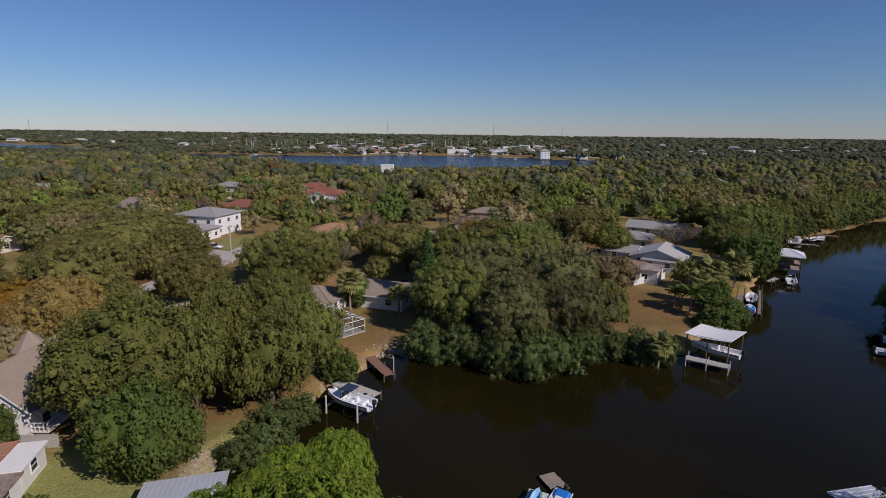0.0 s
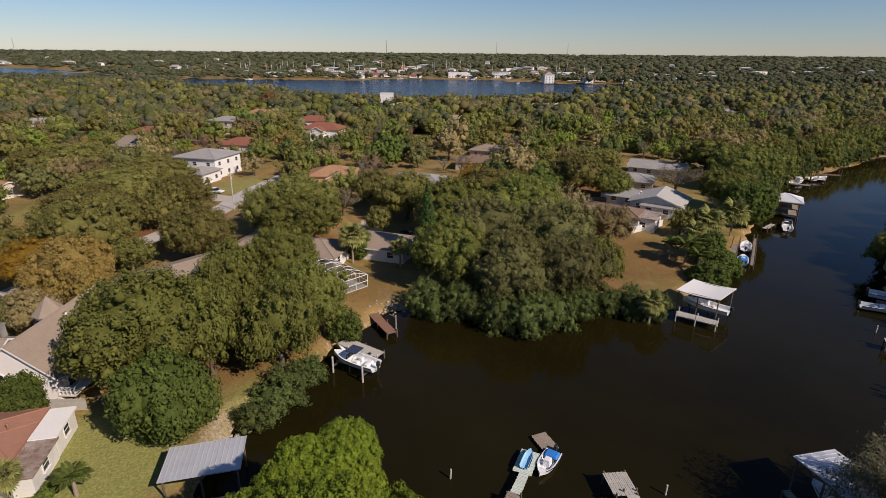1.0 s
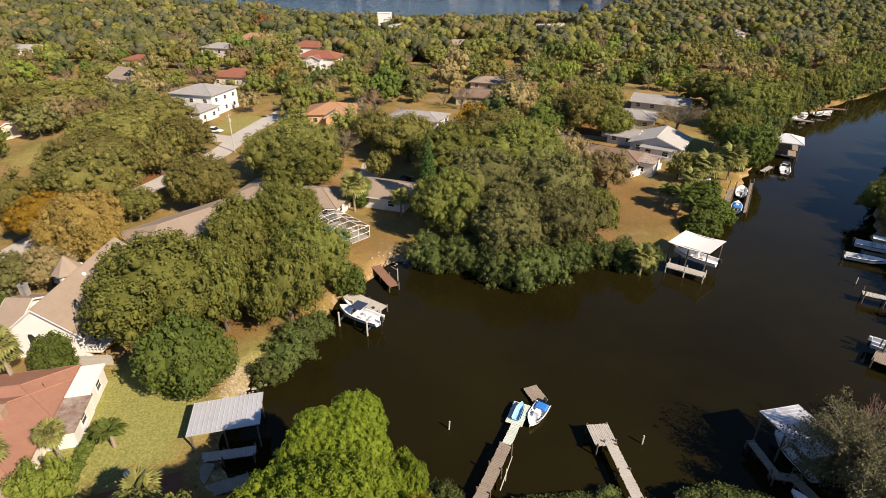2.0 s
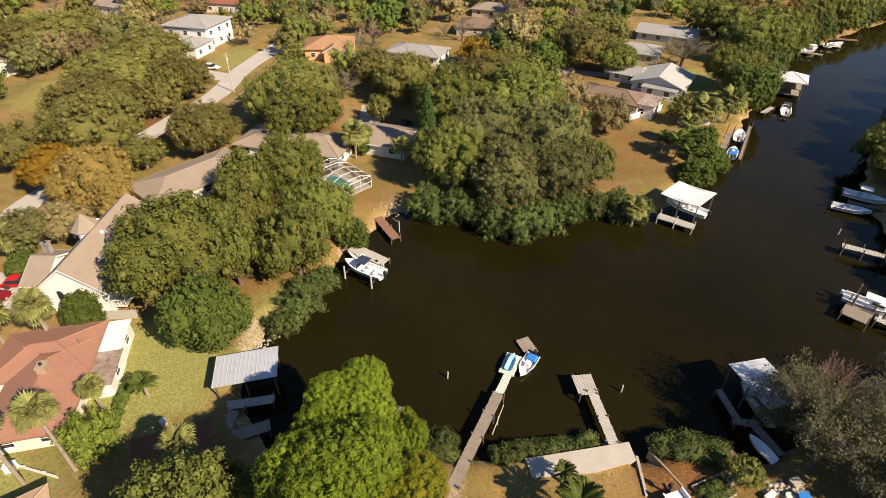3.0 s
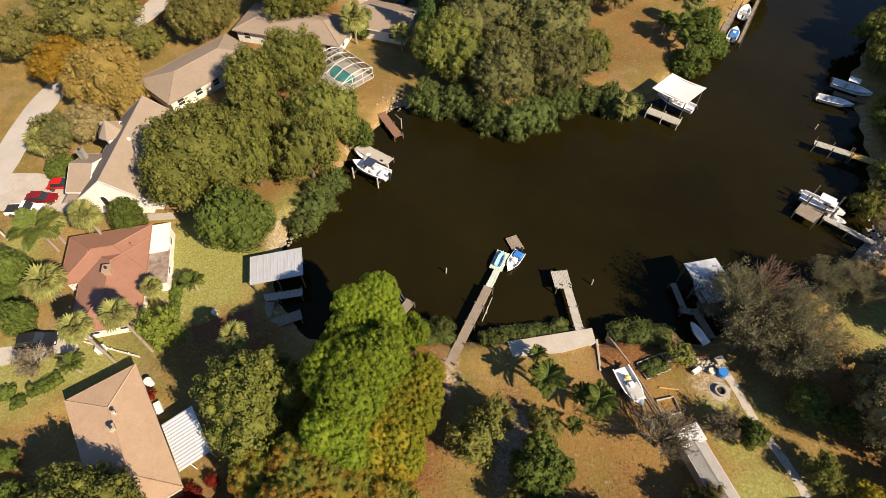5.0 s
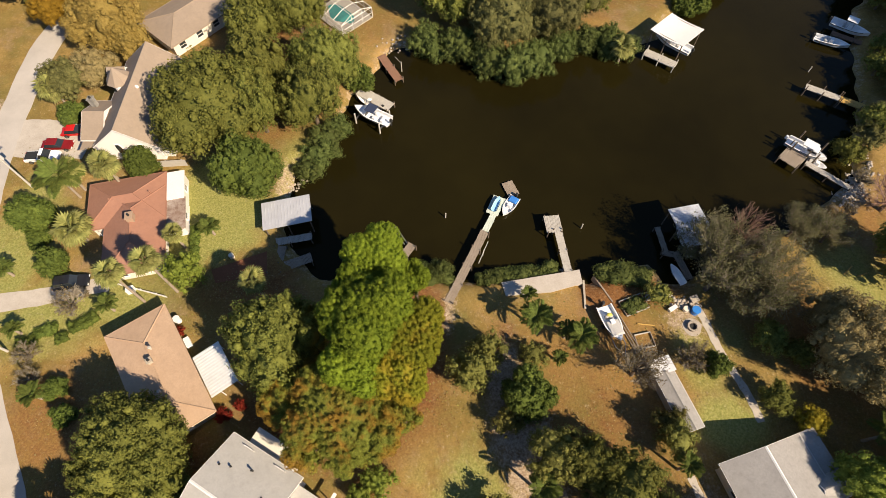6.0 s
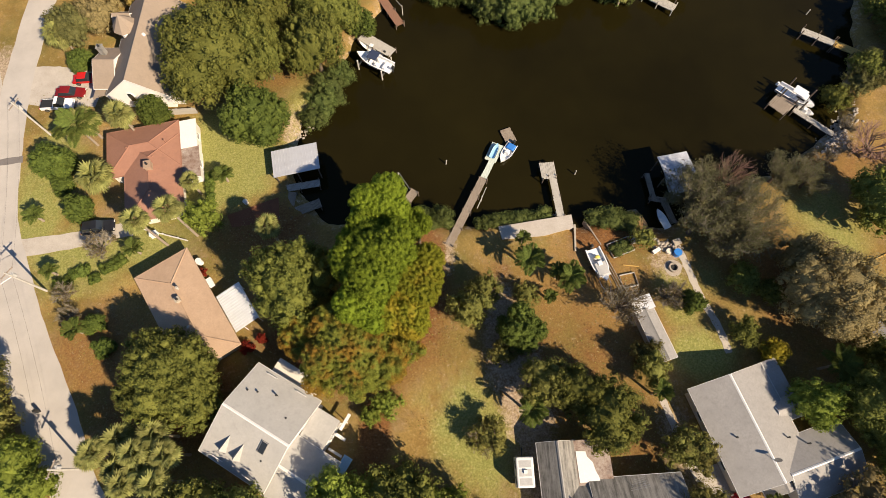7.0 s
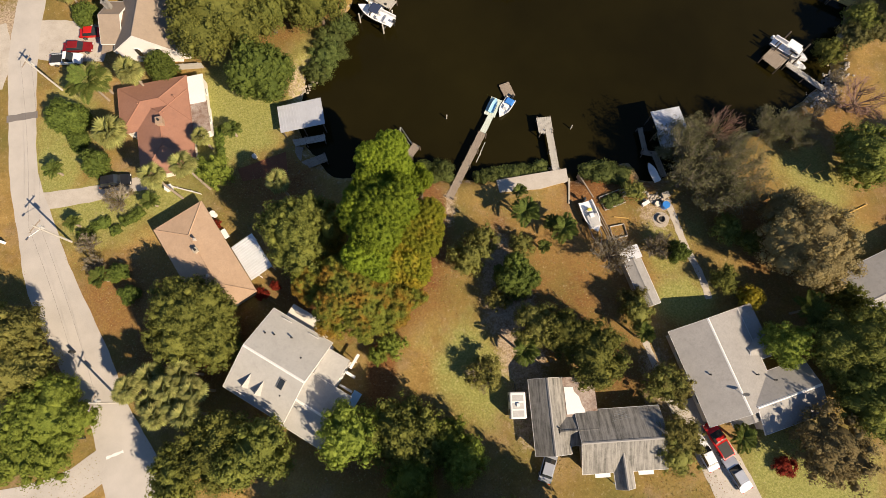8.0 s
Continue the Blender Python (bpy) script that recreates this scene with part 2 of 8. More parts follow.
MAT = {
    "ground": ground_material(),
    "water": water_material(),
    "river": water_material("rippled_river_water", 0.5, 1.0, 1.3, 0.15, ((0.006, 0.02, 0.045), (0.009, 0.028, 0.06))),
    "road": surface("pale_asphalt", (0.50, 0.455, 0.41), (0.38, 0.345, 0.31), 0.25, 8, 0.9, 0, 0.01, 0.4),
    "concrete": surface("concrete", (0.52, 0.47, 0.41), (0.36, 0.31, 0.26), 0.5, 6, 0.9, 0, 0.01, 0.5),
    "tar": surface("road_patch", (0.16, 0.14, 0.13), (0.2, 0.18, 0.17), 0.5, 6, 0.9),
    "sandwall": surface("pale_wall", (0.50, 0.44, 0.36), (0.30, 0.25, 0.19), 0.8, 5, 0.9),
    "white": surface("white_paint", (0.80, 0.78, 0.75), (0.66, 0.63, 0.6), 0.6, 8, 0.6, 0, 0.0, 0.4),
    "cream": surface("cream_stucco", (0.72, 0.66, 0.57), (0.6, 0.54, 0.46), 0.6, 9, 0.85),
    "pink": surface("pale_pink_stucco", (0.86, 0.81, 0.78), (0.79, 0.73, 0.70), 0.5, 9, 0.85),
    "peach": surface("peach_stucco", (0.68, 0.40, 0.20), (0.58, 0.33, 0.17), 0.5, 9, 0.85),
    "greywall": surface("grey_siding", (0.50, 0.50, 0.49), (0.40, 0.40, 0.40), 0.5, 9, 0.8),
    "tanwall": surface("tan_stucco", (0.52, 0.43, 0.33), (0.42, 0.35, 0.27), 0.5, 9, 0.85),
    "roof_red": shingle("red_brown_shingles", (0.36, 0.18, 0.12), (0.29, 0.14, 0.095), amount=0.12),
    "roof_tan": shingle("tan_shingles", (0.50, 0.345, 0.235), (0.40, 0.27, 0.18), amount=0.12),
    "roof_church": shingle("beige_shingles", (0.33, 0.255, 0.195), (0.27, 0.21, 0.16), amount=0.12),
    "roof_grey": shingle("light_grey_shingles", (0.46, 0.44, 0.41), (0.38, 0.365, 0.34), amount=0.12),
    "roof_dark": streaked("weathered_grey_shingles", (0.33, 0.31, 0.28), (0.22, 0.205, 0.185), (0.10, 0.095, 0.085)),
    "roof_mid": shingle("grey_shingles", (0.36, 0.34, 0.32), (0.28, 0.265, 0.25), amount=0.2),
    "roof_brown": shingle("brown_shingles", (0.24, 0.16, 0.11), (0.18, 0.12, 0.085)),
    "roof_terracotta": shingle("terracotta_tiles", (0.31, 0.115, 0.07), (0.23, 0.085, 0.052)),
    "roof_orange": shingle("orange_tiles", (0.42, 0.24, 0.13), (0.34, 0.18, 0.095)),
    "roof_stained": shingle("stained_flat_roofing", (0.50, 0.45, 0.40), (0.25, 0.17, 0.13), amount=0.8, stain=(0.14, 0.07, 0.05)),
    "metal_white": ribbed("white_ribbed_metal", (0.80, 0.80, 0.80), (0.68, 0.67, 0.66)),
    "metal_grey": ribbed("galvanised_sheet", (0.62, 0.63, 0.66), (0.5, 0.5, 0.52)),
    "metal_blue": ribbed("mottled_metal_sheet", (0.72, 0.74, 0.78), (0.34, 0.34, 0.36)),
    "steel": surface("dull_steel", (0.45, 0.45, 0.46), (0.3, 0.3, 0.3), 1, 9, 0.4, 0.9, 0),
    "plank": surface("weathered_planks", (0.34, 0.28, 0.22), (0.20, 0.155, 0.12), 0.8, 7, 0.9, 0, 0.01),
    "plank_red": surface("reddish_planks", (0.26, 0.14, 0.09), (0.19, 0.10, 0.065), 0.8, 7, 0.9, 0, 0.01),
    "plank_pale": surface("pale_grey_planks", (0.50, 0.47, 0.42), (0.34, 0.31, 0.27), 0.8, 7, 0.9, 0, 0.01),
    "mint": surface("pale_mint_boards", (0.62, 0.68, 0.60), (0.48, 0.53, 0.46), 0.8, 7, 0.8, 0, 0.01),
    "plank_yellow": surface("fresh_yellow_planks", (0.58, 0.37, 0.11), (0.45, 0.27, 0.08), 0.8, 7, 0.85, 0, 0.01),
    "pile": surface("wet_piles", (0.17, 0.13, 0.10), (0.08, 0.06, 0.045), 2, 9, 0.8),
    "pile_pale": surface("pale_piles", (0.55, 0.52, 0.47), (0.34, 0.31, 0.27), 2, 9, 0.8),
    "bark": surface("bark", (0.17, 0.125, 0.09), (0.085, 0.062, 0.046), 2, 12, 0.95, 0, 0.04),
    "bark_pale": surface("pale_bark", (0.36, 0.29, 0.22), (0.22, 0.175, 0.135), 2, 12, 0.95, 0, 0.04),
    "twig": surface("grey_brown_twigs", (0.27, 0.23, 0.17), (0.17, 0.14, 0.10), 0.4, 5, 0.9, 0, 0),
    "twig_pink": surface("pinkish_twigs", (0.33, 0.20, 0.155), (0.22, 0.13, 0.10), 0.4, 5, 0.9, 0, 0),
    "gelcoat": surface("white_gelcoat", (0.82, 0.82, 0.82), (0.72, 0.72, 0.72), 0.8, 6, 0.25, 0, 0, 0.3),
    "vinyl": surface("grey_vinyl", (0.5, 0.49, 0.47), (0.38, 0.37, 0.36), 1, 8, 0.6),
    "canvas_blue": surface("blue_canvas", (0.03, 0.21, 0.62), (0.02, 0.15, 0.48), 1, 8, 0.7),
    "canvas_pale": surface("pale_blue_plastic", (0.36, 0.62, 0.80), (0.28, 0.52, 0.72), 1, 8, 0.5),
    "navy": surface("dark_blue_canvas", (0.035, 0.05, 0.10), (0.025, 0.035, 0.07), 1, 8, 0.7),
    "black": surface("black_rubber", (0.03, 0.03, 0.03), (0.02, 0.02, 0.02), 2, 8, 0.6),
    "paint_red": surface("red_car_paint", (0.55, 0.018, 0.015), (0.48, 0.014, 0.012), 1, 5, 0.2, 0, 0, 0.2),
    "paint_maroon": surface("dark_red_car_paint", (0.22, 0.014, 0.014), (0.18, 0.01, 0.01), 1, 5, 0.2, 0, 0, 0.2),
    "paint_white": surface("white_car_paint", (0.8, 0.8, 0.8), (0.72, 0.72, 0.72), 1, 5, 0.2, 0, 0, 0.2),
    "paint_silver": surface("silver_car_paint", (0.55, 0.56, 0.58), (0.48, 0.49, 0.51), 1, 5, 0.25, 0.5, 0, 0.2),
    "paint_black": surface("black_car_paint", (0.02, 0.021, 0.024), (0.016, 0.016, 0.018), 1, 5, 0.15, 0, 0, 0.2),
    "brick": surface("brown_brick", (0.42, 0.29, 0.2), (0.3, 0.2, 0.14), 2, 9, 0.9),
    "redbrick": surface("red_brick", (0.45, 0.12, 0.07), (0.33, 0.085, 0.05), 2, 9, 0.9),
    "soil": surface("red_mulch", (0.24, 0.09, 0.045), (0.15, 0.055, 0.028), 0.7, 6, 0.95, 0, 0.05),
    "rock": surface("pale_riprap", (0.46, 0.40, 0.34), (0.28, 0.24, 0.20), 1, 7, 0.9, 0, 0.03),
    "pool": surface("turquoise_pool_water", (0.07, 0.42, 0.38), (0.05, 0.34, 0.32), 0.4, 3, 0.06, 0, 0.004),
    "mesh_dark": surface("dark_screen_mesh", (0.10, 0.10, 0.10), (0.07, 0.07, 0.07), 1, 8, 0.8),
    "blue_plastic": surface("blue_plastic", (0.03, 0.22, 0.62), (0.025, 0.17, 0.52), 1, 8, 0.4, 0, 0),
    "yellow_plastic": surface("yellow_plastic", (0.7, 0.6, 0.12), (0.6, 0.5, 0.1), 1, 8, 0.5, 0, 0),
    "solar": surface("dark_solar_panel", (0.012, 0.014, 0.022), (0.02, 0.022, 0.03), 1, 5, 0.15, 0, 0),
    "spray": surface("white_roof_coating", (0.82, 0.80, 0.77), (0.72, 0.69, 0.65), 0.5, 6, 0.7),
}
LEAF = {
    "oak": foliage("oak_leaves", (0.067, 0.0828, 0.0202), (0.2977, 0.3069, 0.0719)),
    "round": foliage("glossy_green_leaves", (0.041, 0.0694, 0.0173), (0.2133, 0.2678, 0.0557), 0.06),
    "bright": foliage("fresh_green_leaves", (0.095, 0.1398, 0.0219), (0.3543, 0.4085, 0.0788), 0.06),
    "light": foliage("olive_leaves", (0.1129, 0.1278, 0.0343), (0.3652, 0.3585, 0.0972), 0.08),
    "greyoak": foliage("grey_green_leaves", (0.0741, 0.0783, 0.0266), (0.2902, 0.279, 0.1029), 0.08),
    "mangrove": foliage("mangrove_leaves", (0.0403, 0.063, 0.0182), (0.1887, 0.2197, 0.0645), 0.08),
    "pine": foliage("pine_needles", (0.085, 0.135, 0.014), (0.305, 0.375, 0.04), 0.03, 0.3, None, 0.3),
    "pinegold": foliage("pine_needles_turning_gold", (0.12, 0.145, 0.014), (0.42, 0.40, 0.045), 0.02, 0.3, (0.46, 0.32, 0.04), 0.3),
    "mixed": foliage("pine_with_brown_needles", (0.0878, 0.1148, 0.0224), (0.351, 0.3629, 0.062), 0.04, 0.3, (0.38, 0.16, 0.028), 0.45),
    "olive": foliage("dull_olive_leaves", (0.0746, 0.0828, 0.0236), (0.3583, 0.3178, 0.0901)),
    "autumn": foliage("orange_leaves", (0.22, 0.1265, 0.015), (0.396, 0.242, 0.0327), 0.02),
    "autumnyellow": foliage("golden_leaves", (0.25, 0.175, 0.045), (0.47, 0.35, 0.11), 0.05),
    "autumnbrown": foliage("russet_leaves", (0.14, 0.06, 0.022), (0.25, 0.12, 0.045), 0.1),
    "tan": foliage("tan_grey_leaves", (0.1995, 0.1575, 0.0696), (0.441, 0.3518, 0.166), 0.05),
    "brown": foliage("brown_leaves", (0.132, 0.102, 0.049), (0.288, 0.222, 0.0979), 0.08),
    "greytwig": foliage("dry_grey_leaves", (0.09, 0.088, 0.0432), (0.26, 0.245, 0.12), 0.04),
    "yellow": foliage("yellow_leaves", (0.26, 0.21, 0.02), (0.46, 0.38, 0.05), 0.04),
    "palm": foliage("palm_fronds", (0.1133, 0.1331, 0.0371), (0.4153, 0.3993, 0.1358), 0.08),
    "feather": foliage("feather_palm_fronds", (0.06, 0.09, 0.0221), (0.228, 0.276, 0.0673), 0.08),
    "conifer": foliage("dark_conifer", (0.032, 0.0672, 0.0196), (0.096, 0.152, 0.0359), 0.05),
    # distance haze is put into the next two leaf colours by greying them
    "hazewood": foliage("haze_greyed_leaves", (0.075, 0.08, 0.045), (0.20, 0.195, 0.105), 0.04),
    "hazegreen": foliage("haze_greyed_deep_green_leaves", (0.055, 0.066, 0.036), (0.15, 0.165, 0.08), 0.04),
    "red": foliage("red_leaves", (0.20, 0.025, 0.012), (0.34, 0.06, 0.03), 0.05),
}
glass_m, _gnt, _gb = shader("window_glass", 0.04, 0, 0.6)
_gb.inputs["Base Color"].default_value = (0.025, 0.03, 0.035, 1)
MAT["glass"] = glass_m
screen_m, _snt, _sb = shader("insect_screen", 0.8, 0, 0.2)
_sb.inputs["Base Color"].default_value = (0.06, 0.06, 0.06, 1)
_st, _sm = _snt.nodes.new("ShaderNodeBsdfTransparent"), _snt.nodes.new("ShaderNodeMixShader")
_sm.inputs[0].default_value = 0.38
_snt.links.new(_st.outputs[0], _sm.inputs[1])
_snt.links.new(_sb.outputs[0], _sm.inputs[2])
_snt.links.new(_sm.outputs[0], _snt.nodes["Material Output"].inputs["Surface"])
MAT["screen"] = screen_m


# ---- mesh helpers ----
def mesh_from(name, verts, faces, mat, smooth=False):
    me = bpy.data.meshes.new(name)
    me.from_pydata(verts, [], faces)
    me.materials.append(mat)
    if smooth:
        me.polygons.foreach_set("use_smooth", [True] * len(me.polygons))
    me.update()
    return me


def part(name, bm, material, parent, label=""):
    me = bpy.data.meshes.new(name)
    bmesh.ops.recalc_face_normals(bm, faces=bm.faces)
    bm.to_mesh(me)
    bm.free()
    me.materials.append(material)
    ob = new(name, me)
    ob.parent = parent
    if label:
        ob["label"] = label
    return ob


def thing(name, m, label, category, group="", kind=""):
    e = new(name)
    e.empty_display_size = 0.3
    e.matrix_world = m
    return tagged(e, label, category, group, kind)


def box(bm, c, s, rz=0.0, taper=1.0, bev=0.0):
    """An upright box with centre c and size s; taper shrinks its top."""
    x, y, z = (v / 2 for v in s)
    r = Matrix.Rotation(rz, 3, "Z")
    vs = []
    for dz, k in ((-z, 1), (z, taper)):
        for dx, dy in ((-x, -y), (x, -y), (x, y), (-x, y)):
            vs.append(bm.verts.new(Vector(c) + r @ Vector((dx * k, dy * k, dz))))
    fs = [bm.faces.new([vs[i] for i in f]) for f in ((3, 2, 1, 0), (4, 5, 6, 7), (0, 1, 5, 4), (1, 2, 6, 5), (2, 3, 7, 6), (3, 0, 4, 7))]
    if bev:
        bmesh.ops.bevel(bm, geom=list({e for f in fs for e in f.edges}), offset=bev, segments=2, affect="EDGES", profile=0.5)
    return vs


def tube(bm, a, b, ra, rb=None, n=6):
    """A tapered rod from a to b."""
    a, b = Vector(a), Vector(b)
    rb = ra if rb is None else rb
    q = (b - a).to_track_quat("Z", "Y").to_matrix()
    lo, hi = [], []
    for i in range(n):
        w = q @ Vector((math.cos(2 * math.pi * i / n), math.sin(2 * math.pi * i / n), 0))
        lo.append(bm.verts.new(a + w * ra))
        hi.append(bm.verts.new(b + w * rb))
    for i in range(n):
        bm.faces.new((lo[i], lo[(i + 1) % n], hi[(i + 1) % n], hi[i]))
    bm.faces.new(lo[::-1])
    bm.faces.new(hi)


def slab(bm, outline, z0, z1):
    """A flat plate with the given outline."""
    lo = [bm.verts.new((x, y, z0)) for x, y in outline]
    hi = [bm.verts.new((x, y, z1)) for x, y in outline]
    n = len(outline)
    bm.faces.new(lo[::-1])
    bm.faces.new(hi)
    for i in range(n):
        bm.faces.new((lo[i], lo[(i + 1) % n], hi[(i + 1) % n], hi[i]))


def prism(bm, profile, axis, a, b):
    """A closed profile of (s, z) pushed from a to b along x or y."""
    put = (lambda s, z, t: (t, s, z)) if axis == "x" else (lambda s, z, t: (s, t, z))
    lo = [bm.verts.new(put(s, z, a)) for s, z in profile]
    hi = [bm.verts.new(put(s, z, b)) for s, z in profile]
    n = len(profile)
    bm.faces.new(lo[::-1])
    bm.faces.new(hi)
    for i in range(n):
        bm.faces.new((lo[i], lo[(i + 1) % n], hi[(i + 1) % n], hi[i]))


# ---- ground and water ----
GZ = 1.2
SOUTH_BANK = [(-22.6, 41), (-21.6, 36), (-17, 31.5), (-10, 32.3), (-4, 33.3), (2, 30.6), (8, 31.8), (19.6, 32.6), (20.2, 31.0), (22.2, 31.0), (23.0, 33.0), (29.8, 33.4), (31.2, 30.6), (35, 31.2), (42, 35), (50, 39),
              (55, 41.5), (60, 45.5), (65, 50), (67, 58), (71, 66), (73, 75), (77, 86), (83, 95), (101, 117), (130, 143), (190, 190), (260, 240)]
NORTH_BANK = [(240, 262), (160, 206), (125, 181), (107, 167), (91, 148), (80, 131), (71, 120), (60, 104), (50, 93), (43, 86), (40, 80), (36, 78.5), (28, 78.5), (20, 78), (14, 76), (8, 77.5), (2, 79), (-4, 79),
              (-8, 77), (-11, 71.5), (-14.5, 65.5), (-17, 60), (-20.5, 53), (-22.4, 48.5), (-22.2, 45)]
RIVER = [(-1100, 1150, 130), (-620, 830, 90), (-430, 700, 40), (-285, 690, 48), (-150, 625, 125), (-10, 612, 180), (50, 620, 140), (92, 645, 62), (180, 655, 36), (420, 660, 26), (1200, 700, 24)]


def seg_dist(px, py, ax, ay, bx, by):
    dx, dy = bx - ax, by - ay
    t = np.clip(((px - ax) * dx + (py - ay) * dy) / (dx * dx + dy * dy + 1e-9), 0, 1)
    return np.hypot(px - ax - t * dx, py - ay - t * dy), t


def shore(px, py):
    """Distance to the water's edge: positive on land, negative over water."""
    px, py = np.asarray(px, float), np.asarray(py, float)
    ring = SOUTH_BANK + NORTH_BANK
    d, inside = np.full(px.shape, 1e9), np.zeros(px.shape, bool)
    for (ax, ay), (bx, by) in zip(ring, ring[1:] + ring[:1]):
        d = np.minimum(d, seg_dist(px, py, ax, ay, bx, by)[0])
        cross = (ay > py) != (by > py)
        inside ^= cross & (px < (bx - ax) * (py - ay) / (by - ay + 1e-12) + ax)
    d = np.where(inside, -d, d)
    for (ax, ay, ar), (bx, by, br) in zip(RIVER, RIVER[1:]):
        e, t = seg_dist(px, py, ax, ay, bx, by)
        d = np.minimum(d, e - (ar + (br - ar) * t))
    return d


def axis_steps(lo, hi, near_lo, near_hi, fine, growth):
    mid = list(np.arange(near_lo, near_hi + 0.01, fine))
    up, step = [], fine
    x = near_hi
    while x < hi:
        step *= growth
        x += step
        up.append(min(x, hi))
    down, step, x = [], fine, near_lo
    while x > lo:
        step *= growth
        x -= step
        down.append(max(x, lo))
    return np.array(down[::-1] + mid + up)


# what grows or lies on the ground: x, y, half sizes, how much; channel 0 green lawn, 1 leaf litter, 2 bare sand
COVER = {
    0: [(-33, 41, 8, 12, 1.0), (-60, 36, 5, 14, 0.8), (-52, 25, 8, 6, 0.8), (-46, 27, 9, 4, 0.8), (-22, 50, 4, 9, 0.6), (5, 1, 6, 8, 0.85), (-1, 7, 4, 4, 0.4), (57, 30, 7, 7, 0.75), (60, 20, 10, 5, 0.5), (38, 22, 3, 4, 0.6), (42, 17, 4, 5, 0.5), (34, 20, 4, 5, 0.8),
        (36, 12, 5, 4, 0.9), (50, -12, 10, 6, 1.0), (66, 135, 7, 14, 0.9), (-95, 128, 10, 12, 0.6), (-70, 5, 8, 12, 0.6), (-58, 155, 8, 12, 0.7), (56, 118, 4, 5, 0.6), (56, 150, 5, 14, 0.6)],
    1: [(-3, 22, 5, 12, 0.9), (-12, 14, 14, 9, 0.8), (-8, 1, 2.2, 5, 1.0), (-26, 30, 9, 6, 0.7), (22, 18, 12, 12, 0.5), (-35, 5, 12, 8, 0.7), (-62, 106, 12, 10, 1.0), (-42, 88, 8, 10, 0.8), (25, 2, 6, 8, 0.6), (24, 29, 5, 4, 0.9),
        (12, 22, 8, 7, 0.35), (40, 100, 8, 16, 0.55), (-28, 103, 8, 10, 0.8), (40, 150, 12, 12, 0.7), (-12, 84, 7, 9, 0.45), (20, 95, 20, 14, 0.7), (-30, 70, 14, 18, 0.7), (75, 20, 12, 20, 0.6), (62, 42, 9, 6, 0.55), (50, 22, 9, 12, 0.6), (40, 22, 8, 10, 0.5), (66, 32, 8, 8, 0.4), (-6, -8, 14, 8, 0.6), (13, 9, 7, 7, 0.75), (22, 12, 6, 6, 0.6), (19, 22, 5, 4, 0.5), (9, 21, 4, 5, 0.55), (28, 19, 5, 5, 0.55), (-46, 12, 8, 8, 0.6), (-58, 4, 6, 8, 0.5), (30, 29, 5, 3, 0.7), (21.2, 28.8, 1.6, 3, 1.0)],
    2: [(9, 14, 2.6, 8, 0.9), (12, 6, 4, 7, 0.8), (13, -3, 3, 6, 0.8), (1.5, 26, 1.2, 3, 0.7), (33, 25, 3, 2.5, 0.7), (-23, 47, 2, 5, 0.6), (31, 0, 2.5, 7, 0.6), (-74, 55, 4, 8, 1.0), (62, 47, 4, 4, 0.7)],
}


def build_ground():
    xs = axis_steps(-4800, 4800, -90, 105, 1.1, 1.10)
    ys = axis_steps(-500, 4900, -20, 135, 1.1, 1.07)
    gx, gy = np.meshgrid(xs, ys)
    d = shore(gx, gy)
    wob = np.sin(gx * 0.9 + 1.3 * np.sin(gy * 0.37)) * 0.35 + np.sin(gy * 1.1 + gx * 0.31) * 0.3
    d = d + np.where(np.abs(d) < 14, wob, 0)
    s = np.clip((d + 2.2) / 4.0, 0, 1)
    z = -1.6 + (GZ + 1.6) * (s * s * (3 - 2 * s))
    nx, ny = len(xs), len(ys)
    verts = np.stack([gx, gy, z], -1).reshape(-1, 3)
    i = np.arange(nx * ny).reshape(ny, nx)
    faces = np.stack([i[:-1, :-1], i[:-1, 1:], i[1:, 1:], i[1:, :-1]], -1).reshape(-1, 4)
    me = mesh_from("ground", verts.tolist(), faces.tolist(), MAT["ground"], True)
    col = np.zeros((nx * ny, 4), np.float32)
    col[:, 3] = 1
    fx, fy = gx.ravel(), gy.ravel()
    for ch, patches in COVER.items():
        for cx, cy, rx, ry, w in patches:
            q = ((fx - cx) / rx) ** 2 + ((fy - cy) / ry) ** 2
            col[:, ch] = np.maximum(col[:, ch], w * np.exp(-q * q * 0.7))
    dr = d.ravel()
    col[:, 2] = np.maximum(col[:, 2], np.where(fy < 300, 0.5, 0.0) * np.exp(-((dr - 0.2) / 0.9) ** 2))
    at = me.color_attributes.new("cover", "FLOAT_COLOR", "POINT")
    at.data.foreach_set("color", col.ravel())
    tagged(new("ground", me), "dry golden and green grass with sandy and leafy patches", "ground", kind="structure")
    bm = bmesh.new()
    slab(bm, [(-400, -60), (400, -60), (400, 330), (-400, 330)], -0.02, 0.0)
    tagged(part("water", bm, MAT["water"], None), "still dark brown canal water", "water", kind="structure")
    bm = bmesh.new()
    slab(bm, [(-4800, 331), (4800, 331), (4800, 1600), (-4800, 1600)], -0.02, 0.0)
    tagged(part("water_river", bm, MAT["river"], None), "rippled river water under the sky", "water", kind="structure")


build_ground()


